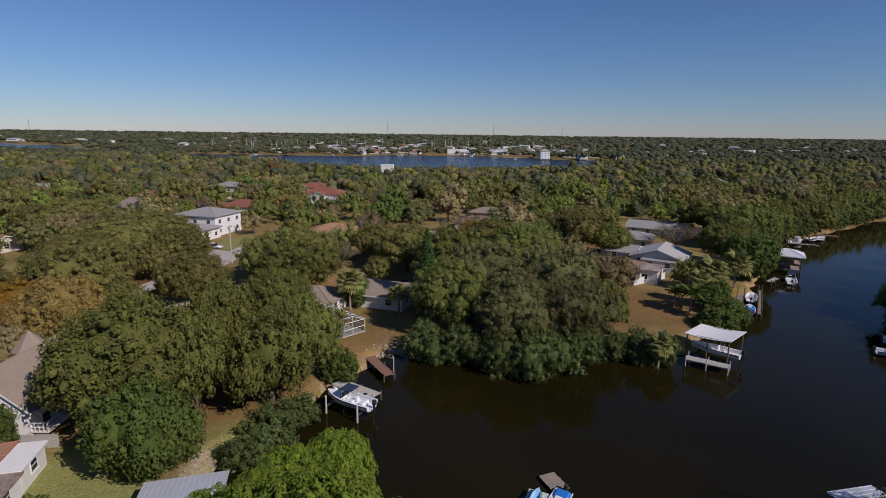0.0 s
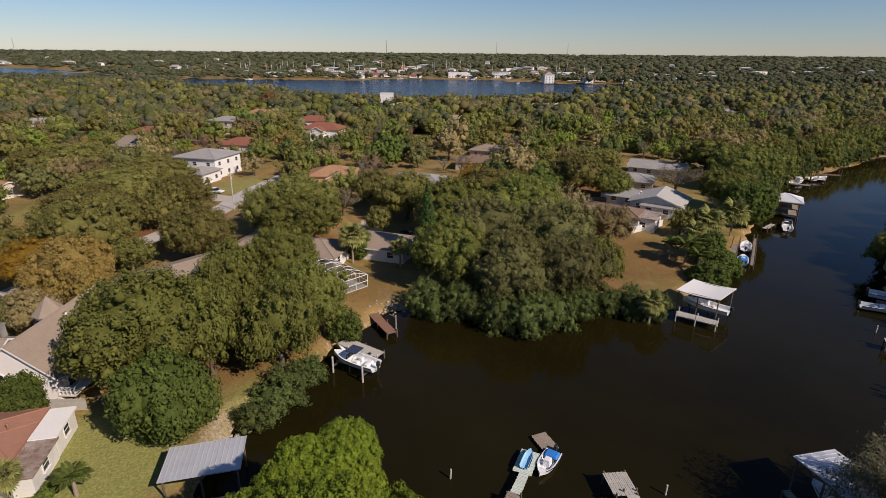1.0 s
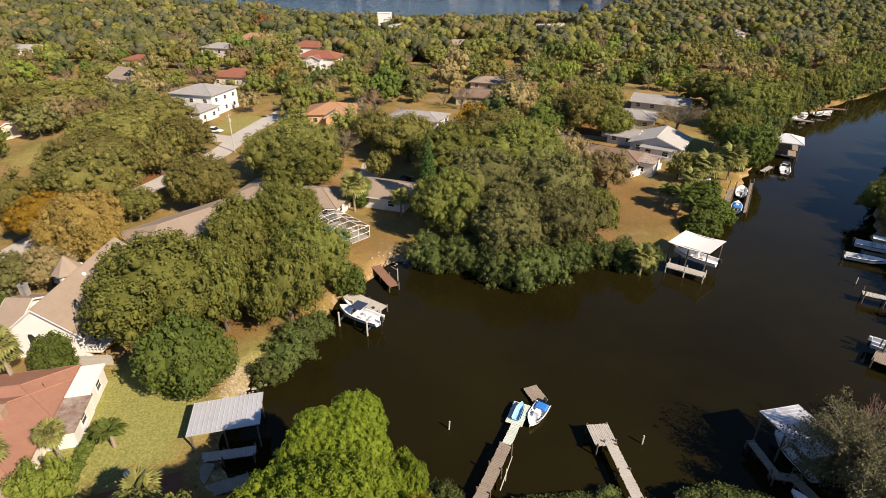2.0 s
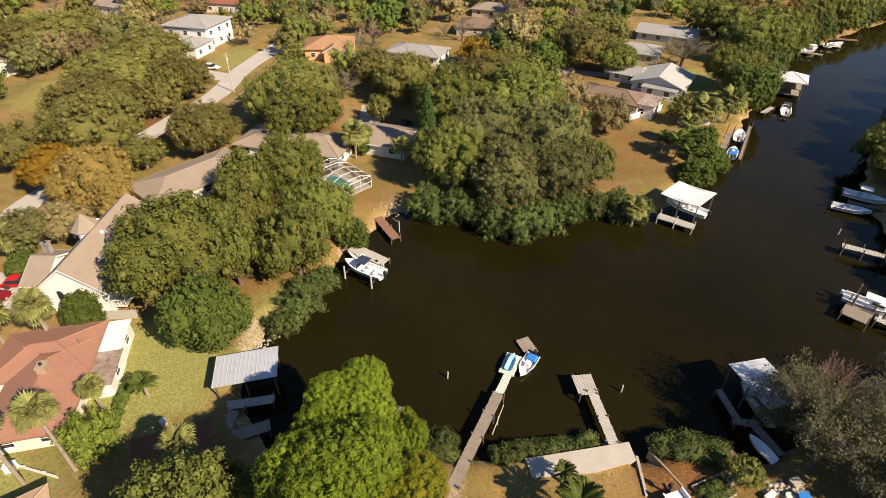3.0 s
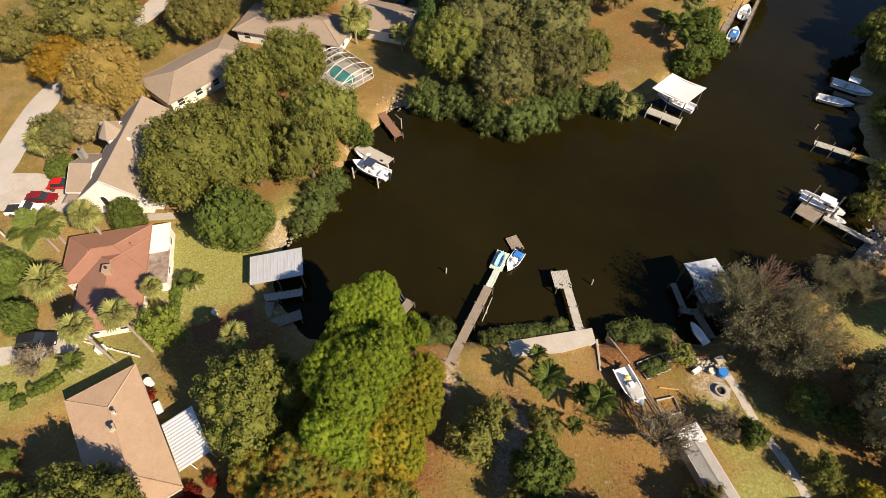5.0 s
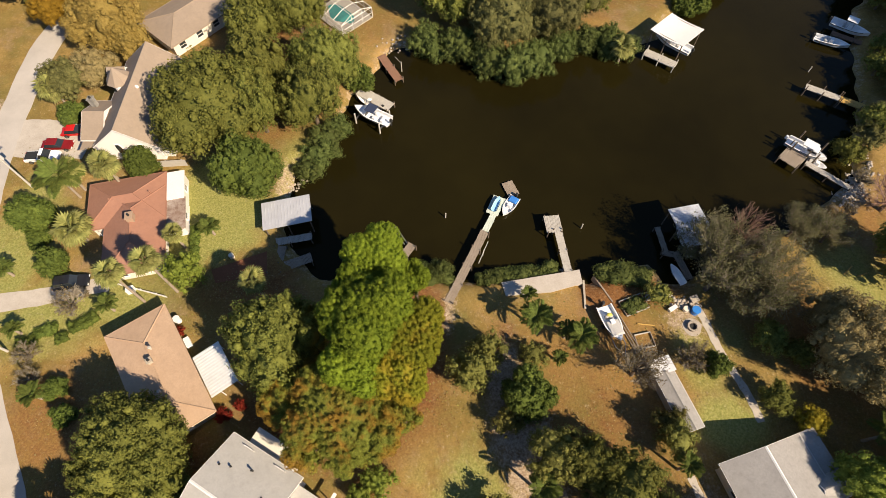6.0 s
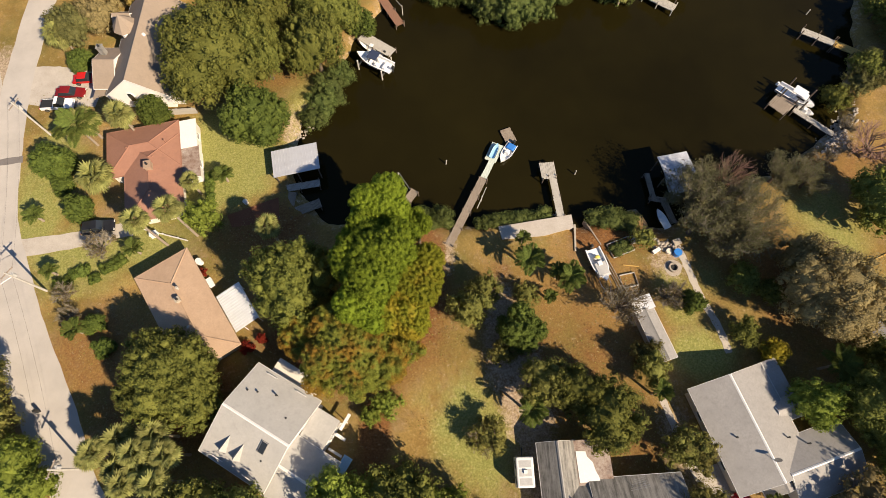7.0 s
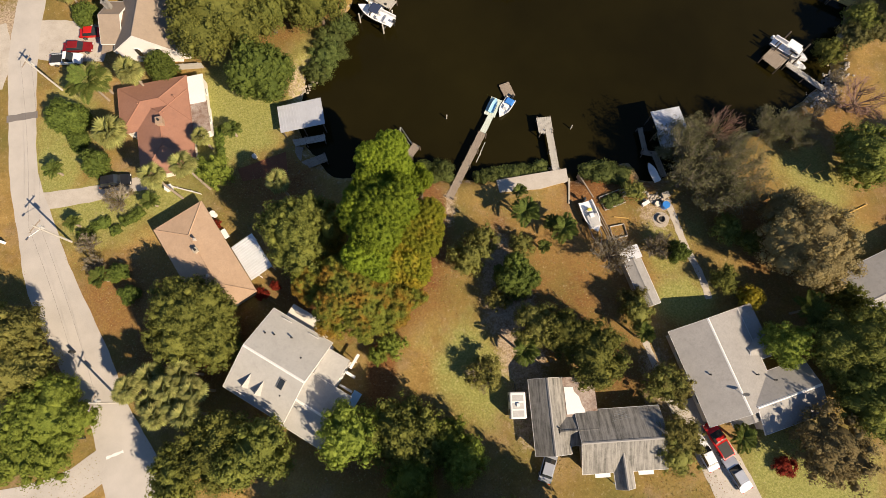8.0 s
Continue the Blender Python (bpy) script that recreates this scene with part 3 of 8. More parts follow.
def ribbon(name, pts, mat, z, label, category, kind="structure"):
    """A strip of paving: pts are x, y and half width."""
    pts = [Vector(p) for p in pts]
    fine = []
    for a in range(len(pts) - 1):
        p0, p1, p2, p3 = pts[max(a - 1, 0)], pts[a], pts[a + 1], pts[min(a + 2, len(pts) - 1)]
        for k in range(6):
            t = k / 6
            fine.append(0.5 * ((2 * p1) + (p2 - p0) * t + (2 * p0 - 5 * p1 + 4 * p2 - p3) * t * t + (3 * p1 - p0 - 3 * p2 + p3) * t ** 3))
    fine.append(pts[-1])
    left, right = [], []
    for k, p in enumerate(fine):
        d = (fine[min(k + 1, len(fine) - 1)] - fine[max(k - 1, 0)]).xy.normalized()
        w = p.z + 0.06 * math.sin(k * 2.3)
        left.append((p.x - d.y * w, p.y + d.x * w))
        right.append((p.x + d.y * w, p.y - d.x * w))
    bm = bmesh.new()
    for k in range(len(fine) - 1):
        q = [left[k], right[k], right[k + 1], left[k + 1]]
        bm.faces.new([bm.verts.new((x, y, GZ + z)) for x, y in q])
    bmesh.ops.remove_doubles(bm, verts=bm.verts, dist=0.001)
    ext = bmesh.ops.extrude_face_region(bm, geom=list(bm.faces))
    for v in ext["geom"]:
        if isinstance(v, bmesh.types.BMVert):
            v.co.z -= z + 0.05
    return tagged(part(name, bm, mat, None), label, category, kind=kind)


ROAD = [(-49, 170, 3.0), (-54, 146, 2.7), (-55, 128, 2.8), (-60, 110, 2.6), (-65, 95, 2.5), (-70, 78, 2.5), (-70, 62, 2.4), (-69.2, 52, 2.4), (-67.2, 41.5, 2.2), (-64.8, 31, 2.2), (-61, 22, 2.8), (-57.4, 14, 3.4), (-50, 2.3, 3.4), (-45.6, -4.6, 2.8), (-41, -13, 4.0), (-36, -24, 4.4)]
ribbon("road", ROAD, MAT["road"], 0.04, "narrow pale grey asphalt street", "road")
ribbon("road_branch", [(-44, -9.5, 2.0), (-50, -14.2, 2.2), (-60, -17, 2.4), (-80, -20, 2.4)], MAT["road"], 0.046, "pale grey asphalt side street", "road")
ribbon("road_patch", [(-69.6, 40.8, 0.6), (-64.8, 41.7, 0.6)], MAT["tar"], 0.05, "dark strip of road repair", "road")
ribbon("stop_line", [(-45.1, -10.2, 0.18), (-42.9, -9.3, 0.18)], MAT["white"], 0.05, "worn white stop line", "road marking")
ribbon("driveway", [(-62.5, 26.6, 1.5), (-54, 28, 1.3), (-48, 29.5, 1.2), (-45, 30, 1.1)], MAT["concrete"], 0.035, "pale concrete driveway", "driveway")
ribbon("driveway_church", [(-69, 56, 3.4), (-64, 55.4, 4.0), (-59, 55, 3.6), (-55.4, 54.6, 3.2)], MAT["concrete"], 0.03, "worn concrete parking area beside the house", "driveway")
ribbon("driveway_cars", [(35, -2, 1.2), (36.5, -7, 2.2), (38.5, -11, 2.8), (41.5, -18, 2.8), (45, -26, 2.8)], MAT["concrete"], 0.035, "pale concrete driveway with parked cars", "driveway")
ribbon("driveway_far", [(-54, 140, 2.6), (-60, 141, 2.8), (-67, 144, 2.8)], MAT["concrete"], 0.034, "pale concrete driveway", "driveway")
ribbon("sandy_verge", [(-76, 58, 2.6), (-74, 52, 2.8), (-73, 46, 1.5)], MAT["concrete"], 0.02, "bright sandy verge beside the street", "verge")
ribbon("footpath", [(34.6, 27.6, 0.5), (35.6, 24.5, 0.5), (36.8, 20, 0.5), (38.6, 15.5, 0.5), (39.4, 12, 0.5)], MAT["concrete"], 0.03, "narrow concrete garden path", "path")
ribbon("side_path", [(29.6, 5.8, 0.45), (30.8, 2, 0.5), (32.5, -2, 1.0), (34.4, -5, 1.2)], MAT["concrete"], 0.03, "pale concrete side path", "path")
ribbon("driveway_mid", [(25, 150, 1.6), (36, 146, 1.6), (46, 142, 1.6)], MAT["concrete"], 0.03, "pale driveway", "driveway")
ribbon("driveway_pool_house", [(-17, 122, 1.8), (-16, 112, 2.2), (-13, 106, 2.4)], MAT["concrete"], 0.03, "pale concrete driveway", "driveway")


# ---- trees and plants ----
RNG = np.random.default_rng(7)
_b = bmesh.new()
bmesh.ops.create_icosphere(_b, subdivisions=1, radius=1)
ICO_V, ICO_F = np.array([v.co for v in _b.verts]), np.array([[v.index for v in f.verts] for f in _b.faces])
_b.free()
_b = bmesh.new()
bmesh.ops.create_icosphere(_b, subdivisions=2, radius=1)
ICO2_V, ICO2_F = np.array([v.co for v in _b.verts]), np.array([[v.index for v in f.verts] for f in _b.faces])
_b.free()




def unit(v):
    return v / (np.linalg.norm(v, axis=-1, keepdims=True) + 1e-9)


def leaf_quads(p, n, size, aspect=0.8, loose=0.8, rng=RNG):
    """One bent leaf clump per point, facing roughly outwards: vertices and faces."""
    k = len(p)
    nn = unit(n + rng.normal(0, loose, (k, 3)))
    u = unit(np.cross(nn, rng.normal(0, 1, (k, 3))))
    v = np.cross(nn, u)
    s = size * rng.uniform(0.6, 1.35, (k, 1))
    verts = np.stack([p - u * s * 0.5, p + v * s * aspect * 0.5 - nn * s * 0.12, p + u * s * 0.5, p - v * s * aspect * 0.5 - nn * s * 0.12], 1).reshape(-1, 3)
    return verts, np.arange(4 * k).reshape(k, 4)


def join_mesh(name, pieces, mat):
    """Pieces of (vertices, faces) in one mesh; the rounded three-sided masses are smooth."""
    verts, faces, off = [], [], 0
    for v, f in pieces:
        verts.append(v)
        faces.extend((np.asarray(f) + off).tolist())
        off += len(v)
    me = mesh_from(name, np.concatenate(verts).tolist(), faces, mat)
    me.polygons.foreach_set("use_smooth", [len(f) == 3 for f in faces])
    return me


def thin_out(p, gap, rng):
    """Indices of points that keep a distance of gap from each other."""
    cells, kept = {}, []
    for i in rng.permutation(len(p)):
        q = p[i]
        k = (int(q[0] // gap), int(q[1] // gap), int(q[2] // gap))
        near = (j for dx in (-1, 0, 1) for dy in (-1, 0, 1) for dz in (-1, 0, 1) for j in cells.get((k[0] + dx, k[1] + dy, k[2] + dz), ()))
        if all((q[0] - p[j][0]) ** 2 + (q[1] - p[j][1]) ** 2 + (q[2] - p[j][2]) ** 2 > gap * gap for j in near):
            cells.setdefault(k, []).append(i)
            kept.append(i)
    return kept


def crown_mesh(name, mat, r, depth, leaf, leaves, seed, clump=1.2, masses=5, loose=0.45, aspect=0.75, push=0.35, fray=0.3, gaps=0.06, side=0.48):
    """A leafy crown: overlapping rounded masses, their skin broken into many small clumps of leaves."""
    rng = np.random.default_rng(seed)
    c, q = [(0.0, 0.0, depth * 0.42)], [(r * 0.72, r * 0.72, depth * 0.57)]
    for i in range(masses):
        a = i * 2.39996 + rng.uniform(-0.4, 0.4)
        w = side * rng.uniform(0.78, 1.15)
        d = r * (1 - w) * rng.uniform(0.88, 1.06)
        c.append((d * math.cos(a), d * math.sin(a), depth * rng.uniform(0.24, 0.6)))
        q.append((r * w, r * w, depth * w * rng.uniform(0.75, 1.0)))
    c, q = np.array(c), np.array(q)
    pts, nrm = [], []
    for k in range(len(c)):
        m = int(60 + 26 * (q[k][0] / clump) ** 2 * 2)
        d = unit(rng.normal(0, 1, (m, 3)))
        p = c[k] + d * q[k]
        keep = (p[:, 2] > depth * 0.02) & (d[:, 2] > -0.75)
        for j in range(len(c)):
            if j != k:
                keep &= np.sum(((p - c[j]) / q[j]) ** 2, 1) > 0.86
        pts.append(p[keep])
        nrm.append(unit(d / q[k])[keep])
    p, n = np.concatenate(pts), np.concatenate(nrm)
    kept = thin_out(p, clump * 0.8, rng)
    kept = [i for i in kept if rng.random() > gaps]
    p, n = p[kept], n[kept]
    size = clump * rng.uniform(0.4, 0.88, len(p))
    p = p + n * (rng.uniform(-push, push, (len(p), 1)) - 0.45) * clump
    pieces = [(c[k] + ICO2_V * (q[k] - clump * 0.62).clip(0.25 * clump), ICO2_F) for k in range(len(c))]
    share = size ** 2 / np.sum(size ** 2)
    lp, ln = [], []
    for k in range(len(p)):
        wob = rng.uniform(0.8, 1.1, (len(ICO_V), 1))
        pieces.append((p[k] + ICO_V * size[k] * 0.68 * wob, ICO_F))
        m = max(3, int(leaves * share[k]))
        d = unit(rng.normal(0, 1, (m, 3)) + n[k] * 0.95 + [0, 0, 0.25])
        lp.append(p[k] + d * (size[k] * rng.uniform(0.82, 1.0 + fray, m))[:, None])
        ln.append(d)
    pieces.append(leaf_quads(np.concatenate(lp), np.concatenate(ln), leaf, aspect, loose, rng))
    return join_mesh(name, pieces, mat)


def trunk_mesh(name, mat, h, r, spread, rise, seed, limbs=6):
    """A tapered trunk that forks into limbs, up to height h + rise."""
    rng = random.Random(seed)
    bm = bmesh.new()
    bend = Vector((rng.uniform(-0.3, 0.3), rng.uniform(-0.3, 0.3), 0)) * h * 0.12
    mid, top = Vector((0, 0, h * 0.5)) + bend, Vector((0, 0, h)) + bend * 0.4
    tube(bm, (0, 0, -0.3), (0, 0, 0.25), r * 1.5, r * 1.1, 8)
    tube(bm, (0, 0, 0.2), mid, r * 1.1, r * 0.9, 8)
    tube(bm, mid, top, r * 0.9, r * 0.75, 8)
    for i in range(limbs):
        a = 2 * math.pi * i / limbs + rng.uniform(-0.4, 0.4)
        d = Vector((math.cos(a), math.sin(a), 0))
        s = top - Vector((0, 0, rng.uniform(0, h * 0.3)))
        e = s + d * spread * rng.uniform(0.35, 0.5) + Vector((0, 0, rise * rng.uniform(0.3, 0.5)))
        g = s + d * spread * rng.uniform(0.7, 0.9) + Vector((0, 0, rise * rng.uniform(0.6, 0.9)))
        tube(bm, s, e, r * 0.55, r * 0.36, 6)
        tube(bm, e, g, r * 0.36, r * 0.12, 5)
    me = bpy.data.meshes.new(name)
    bm.to_mesh(me)
    bm.free()
    me.materials.append(mat)
    return me


def sliver(bm, a, b, w):
    """A thin three-sided twig."""
    d = (b - a).normalized()
    s = d.orthogonal().normalized() * w
    t = d.cross(s)
    tip = bm.verts.new(b)
    v = [bm.verts.new(a + s), bm.verts.new(a - s * 0.5 + t * 0.87), bm.verts.new(a - s * 0.5 - t * 0.87)]
    for i in range(3):
        bm.faces.new((v[i], v[(i + 1) % 3], tip))


def twig_crown(name, mat, leafmat, r, depth, seed, leaves=900, limbs=9, leaf=0.16):
    """A leafless or thinly leaved crown: limbs, branches and many fine twigs."""
    rng = random.Random(seed)
    bm = bmesh.new()
    tips = []
    for i in range(limbs):
        a = 2 * math.pi * i / limbs + rng.uniform(-0.3, 0.3)
        up = rng.uniform(0.25, 1.1)
        d = Vector((math.cos(a), math.sin(a), up)).normalized()
        base = Vector((0, 0, -depth * 0.1))
        end = base + Vector((d.x * r * 0.62, d.y * r * 0.62, d.z * depth * 0.75))
        tube(bm, base, end, 0.13, 0.06, 5)
        for j in range(7):
            s = base.lerp(end, 0.3 + 0.1 * j)
            w = (d + Vector((rng.uniform(-1, 1), rng.uniform(-1, 1), rng.uniform(-0.3, 0.9)))).normalized()
            e = s + Vector((w.x * r * 0.38, w.y * r * 0.38, w.z * depth * 0.42))
            tube(bm, s, e, 0.06, 0.025, 4)
            for k in range(9):
                s2 = s.lerp(e, 0.2 + 0.09 * k)
                w2 = (w + Vector((rng.uniform(-1.2, 1.2), rng.uniform(-1.2, 1.2), rng.uniform(-0.5, 1.0)))).normalized()
                e2 = s2 + w2 * r * rng.uniform(0.14, 0.24)
                sliver(bm, s2, e2, 0.03)
                for n in range(3):
                    s3 = s2.lerp(e2, 0.35 + 0.25 * n)
                    w3 = (w2 + Vector((rng.uniform(-1, 1), rng.uniform(-1, 1), rng.uniform(-0.6, 0.8)))).normalized()
                    e3 = s3 + w3 * r * rng.uniform(0.06, 0.11)
                    sliver(bm, s3, e3, 0.02)
                    tips.append(e3)
    me = bpy.data.meshes.new(name)
    bm.to_mesh(me)
    bm.free()
    me.materials.append(mat)
    crown = None
    if leaves:
        nr = np.random.default_rng(seed)
        tuft = np.array(tips)[nr.integers(0, len(tips), max(1, leaves // 9))]
        t = np.repeat(tuft, 9, 0) + nr.normal(0, leaf * 1.1, (len(tuft) * 9, 3))
        leaves = len(t)
        crown = join_mesh("foliage", [leaf_quads(t, nr.normal(0, 1, (leaves, 3)) + [0, 0, 0.6], leaf, 0.6, 0.8, nr)], leafmat)
    return me, crown


PROTO = {}


def proto(kind, size):
    """Crown and trunk meshes of a kind of tree at one of three sizes: a list of variants (parts, radius, height)."""
    if (kind, size) in PROTO:
        return PROTO[kind, size]
    r = {"s": 2.3, "m": 4.2, "l": 7.2, "mid": 4.6, "far": 4.6}[size]
    out = []
    for v in range({"s": 3, "m": 3, "l": 2, "mid": 2, "far": 3}[size]):
        seed = sum(map(ord, kind)) * 31 + v * 7 + ord(size[0])
        leafm = LEAF.get(kind, LEAF["oak"])
        parts = []
        if kind in ("bare", "twig", "twigpink"):
            h = r * 1.5
            mat = MAT["twig_pink"] if kind == "twigpink" else MAT["twig"]
            me, leaves = twig_crown("crown", mat, LEAF["greytwig"] if kind == "bare" else LEAF["brown"], r, h * 0.75, seed, {"s": 900, "m": 4800, "l": 11500, "mid": 600, "far": 260}[size] if kind == "bare" else {"s": 420, "m": 1500, "l": 3600, "mid": 500, "far": 220}[size] if kind == "twig" else 180,
                                    {"s": 6, "m": 8, "l": 10, "mid": 5, "far": 3}[size], 0.21 if size not in ("mid", "far") else 0.3)
            parts.append(("crown", me, h * 0.3))
            if leaves:
                parts.append(("foliage", leaves, h * 0.3))
            parts.append(("trunk", trunk_mesh("trunk", MAT["bark"], h * 0.3, 0.05 * r + 0.05, r * 0.4, h * 0.25, seed, 4), 0))
        elif kind in ("pine", "pinegold", "mixed"):
            h = r * 2.6
            depth = r * 0.95
            needles = {"s": 4200, "m": 15000, "l": 19000, "mid": 1500, "far": 700}[size]
            near = size not in ("mid", "far")
            tidy = kind != "mixed"
            crown = crown_mesh("crown", leafm, r, depth, (0.17 if tidy else 0.21) if near else 0.55, needles, seed, (0.54 if tidy else 0.8) if near else 1.2, 4 if tidy else 7, 0.4, 0.45, 0.14 if tidy else 0.5, 0.15, 0.01 if tidy else 0.14, 0.5 if tidy else 0.4)
            parts.append(("crown", crown, h * 0.62))
            parts.append(("trunk", trunk_mesh("trunk", MAT["bark"], h * 0.55, 0.28, r * 0.7, h * 0.22, seed, 7), 0))
        elif kind == "conifer":
            h, rng = r * 5.0, np.random.default_rng(seed)
            pts, nrm = [], []
            for k in range(26):
                z = 0.12 * h + 0.88 * h * k / 26
                rr = r * (1 - (k / 27) ** 1.4) * 0.95
                m = int(20 + 190 * rr / r)
                a = rng.uniform(0, 2 * math.pi, m)
                rad = rr * np.sqrt(rng.uniform(0.15, 1, m))
                pts.append(np.stack([rad * np.cos(a), rad * np.sin(a), z - rad * 0.25 + rng.normal(0, 0.1, m)], 1))
                nrm.append(np.stack([np.cos(a), np.sin(a), np.full(m, 0.8)], 1))
            parts.append(("crown", join_mesh("crown", [leaf_quads(np.concatenate(pts), np.concatenate(nrm), 0.42, 0.5, 0.5, rng)], LEAF["conifer"]), 0))
            parts.append(("trunk", trunk_mesh("trunk", MAT["bark"], h * 0.85, 0.22, 0.6, 0.6, seed, 5), 0))
        else:
            h = r * (1.55 if kind not in ("round", "bright", "mangrove") else 1.5)
            low = kind in ("mangrove", "round", "shrub")
            base = h * (0.06 if low else 0.26)
            leaf = {"s": 0.19, "m": 0.23, "l": 0.27, "mid": 0.40, "far": 0.6}[size] * (1.12 if kind == "round" else 1.0)
            clump = {"s": 0.75, "m": 0.95, "l": 1.2, "mid": 1.5, "far": 1.95}[size] * (0.9 if kind in ("round", "greyoak") else 1.0)
            masses = {"s": 4, "m": 6, "l": 10, "mid": 6, "far": 4}[size]
            leaves = {"s": 2000, "m": 4700, "l": 10500, "mid": 1400, "far": 420}[size]
            airy = kind in ("greyoak", "light", "mangrove", "tan", "brown", "olive")
            crown = crown_mesh("crown", leafm, r, h - base, leaf, leaves, seed, clump, masses, 0.4, 0.75, 0.25 if kind == "round" else 0.75 if airy else 0.6, 0.2 if kind == "round" else 0.5 if airy else 0.4, 0.01 if kind == "round" else 0.17 if airy else 0.1, 0.5 if kind == "round" else 0.4 if size == "l" else 0.45)
            parts.append(("crown", crown, base))
            mat = MAT["bark_pale"] if kind == "light" else MAT["bark"]
            parts.append(("trunk", trunk_mesh("trunk", mat, h * 0.42, 0.055 * r + 0.05, r * 0.7, h * 0.3, seed, 6 if size != "far" else 3), 0))
        out.append((parts, r, h))
    PROTO[kind, size] = out
    return out


TREE_WORDS = {
    "olive": ("tree", "olive green oak with a broad crown"), "oak": ("tree", "dark green live oak with a broad crown"), "round": ("tree", "dense rounded glossy green tree"), "bright": ("tree", "fresh green leafy tree in sunlight"),
    "light": ("tree", "olive green loosely branched tree"), "greyoak": ("tree", "grey-green oak hung with moss"), "mangrove": ("mangrove_shrub", "green mangrove bush at the water's edge"),
    "pine": ("pine_tree", "bright green pine with rounded needle masses"), "mixed": ("pine_tree", "green pine with rusty brown needles"), "pinegold": ("pine_tree", "yellow-green pine with patches of golden needles"), "autumn": ("tree", "orange leaved autumn tree in the garden"),
    "autumnyellow": ("tree", "golden yellow autumn tree with dense foliage"), "autumnbrown": ("tree", "russet brown autumn tree among oaks"), "tan": ("tree", "tan-grey tree with thinning leaves"), "brown": ("tree", "brown leaved winter tree beside the lawn"),
    "yellow": ("shrub", "bright yellow flowering garden bush"), "bare": ("tree", "nearly bare grey-brown winter tree with fine twigs"), "twig": ("tree", "twiggy grey-brown tree with sparse leaves"),
    "twigpink": ("tree", "bare pinkish winter tree with fine twigs"), "conifer": ("conifer", "tall narrow dark green conifer"), "red": ("shrub", "red leaved low garden shrub"),
}
PLANTED = []


def plant(kind, x, y, r, h, far=False):
    size = "mid" if y > 165 or (far and r < 5.5) or (y > 112 and r < 5.5) else "s" if r < 3.1 else "m" if r < 5.6 else "l"
    if kind == "conifer":
        size = "s"
    options = proto(kind, size)
    parts, pr, ph = options[int(abs(x * 7.3 + y * 3.1)) % len(options)]
    name, label = TREE_WORDS[kind]
    group = {"mangrove": "mangroves along the bank", "pine": "pines by the canal", "mixed": "pines by the canal", "pinegold": "pines by the canal"}.get(kind, "far trees" if far else "garden trees")
    turn = Matrix.Rotation((x * 1.7 + y * 2.3) % 6.28, 4, "Z")
    e = thing(name, Matrix.Translation((x, y, ground_z(x, y))) @ turn, label, "bush" if name.endswith("shrub") or name == "shrub" else "tree", group)
    s = r / pr
    sz = h / ph
    for pname, me, z in parts:
        o = new(pname, me)
        o.parent = e
        o.location, o.scale = (0, 0, z * sz), (s, s, sz)
    PLANTED.append((x, y, r))
    return e


def ground_z(x, y):
    d = float(shore(np.array([x]), np.array([y]))[0])
    s = min(max((d + 2.2) / 4.0, 0), 1)
    return max(-1.6 + (GZ + 1.6) * (s * s * (3 - 2 * s)), -0.5) - 0.03


def fan_frond(seed):
    """A stalk with a fan of pointed blades, along +x."""
    rng = random.Random(seed)
    v, f = [], []

    def quad(a, b, c, d):
        v.extend((a, b, c, d))
        f.append((len(v) - 4, len(v) - 3, len(v) - 2, len(v) - 1))

    quad((0, -0.03, 0), (0, 0.03, 0), (0.75, 0.02, 0.05), (0.75, -0.02, 0.05))
    for i in range(13):
        a = radians(-105 + 210 * i / 12)
        ln = 0.85 * (1 - 0.25 * abs(a) / 2) * rng.uniform(0.9, 1.1)
        w = 0.11
        m = (0.75 + ln * 0.55 * math.cos(a), ln * 0.55 * math.sin(a))
        t = (0.75 + ln * math.cos(a), ln * math.sin(a), -0.28 * ln - rng.uniform(0, 0.1))
        s = (-math.sin(a) * w, math.cos(a) * w)
        quad((0.75, 0, 0.05), (m[0] - s[0], m[1] - s[1], 0.02), t, (m[0] + s[0], m[1] + s[1], 0.0))
    return mesh_from("frond", v, f, LEAF["palm"])


def feather_frond(seed, mat, length=2.3, wide=0.55, leaf_w=0.085, pairs=20):
    """An arching rib with leaflets on both sides, along +x."""
    rng = random.Random(seed)
    v, f = [], []

    def at(s):
        return Vector((length * (s - 0.18 * s * s), 0, length * (0.30 * s - 0.52 * s * s)))

    for i in range(8):
        a, b = at(i / 8), at((i + 1) / 8)
        w = 0.03 * (1 - i / 9)
        v.extend([(a.x, -w, a.z), (a.x, w, a.z), (b.x, w, b.z), (b.x, -w, b.z)])
        f.append(tuple(range(len(v) - 4, len(v))))
    for i in range(pairs):
        s = 0.12 + 0.86 * i / pairs
        p = at(s)
        ln = wide * math.sin(math.pi * min(1, 0.2 + 0.75 * s)) * rng.uniform(0.85, 1.1) + 0.08
        for side in (-1, 1):
            tip = p + Vector((ln * 0.55, side * ln, -ln * 0.35))
            m = p.lerp(tip, 0.5) + Vector((0, 0, 0.06))
            v.extend([tuple(p), (m.x + leaf_w, m.y, m.z), tuple(tip), (m.x - leaf_w, m.y, m.z)])
            f.append(tuple(range(len(v) - 4, len(v))))
    return mesh_from("frond", v, f, mat)


FRONDS = {"cabbage": [fan_frond(i) for i in range(3)], "feather": [feather_frond(i, LEAF["feather"]) for i in range(3)]}
PALM_WORDS = {"cabbage": "cabbage palm with a round head of fan fronds", "feather": "palm with long arching feather fronds"}


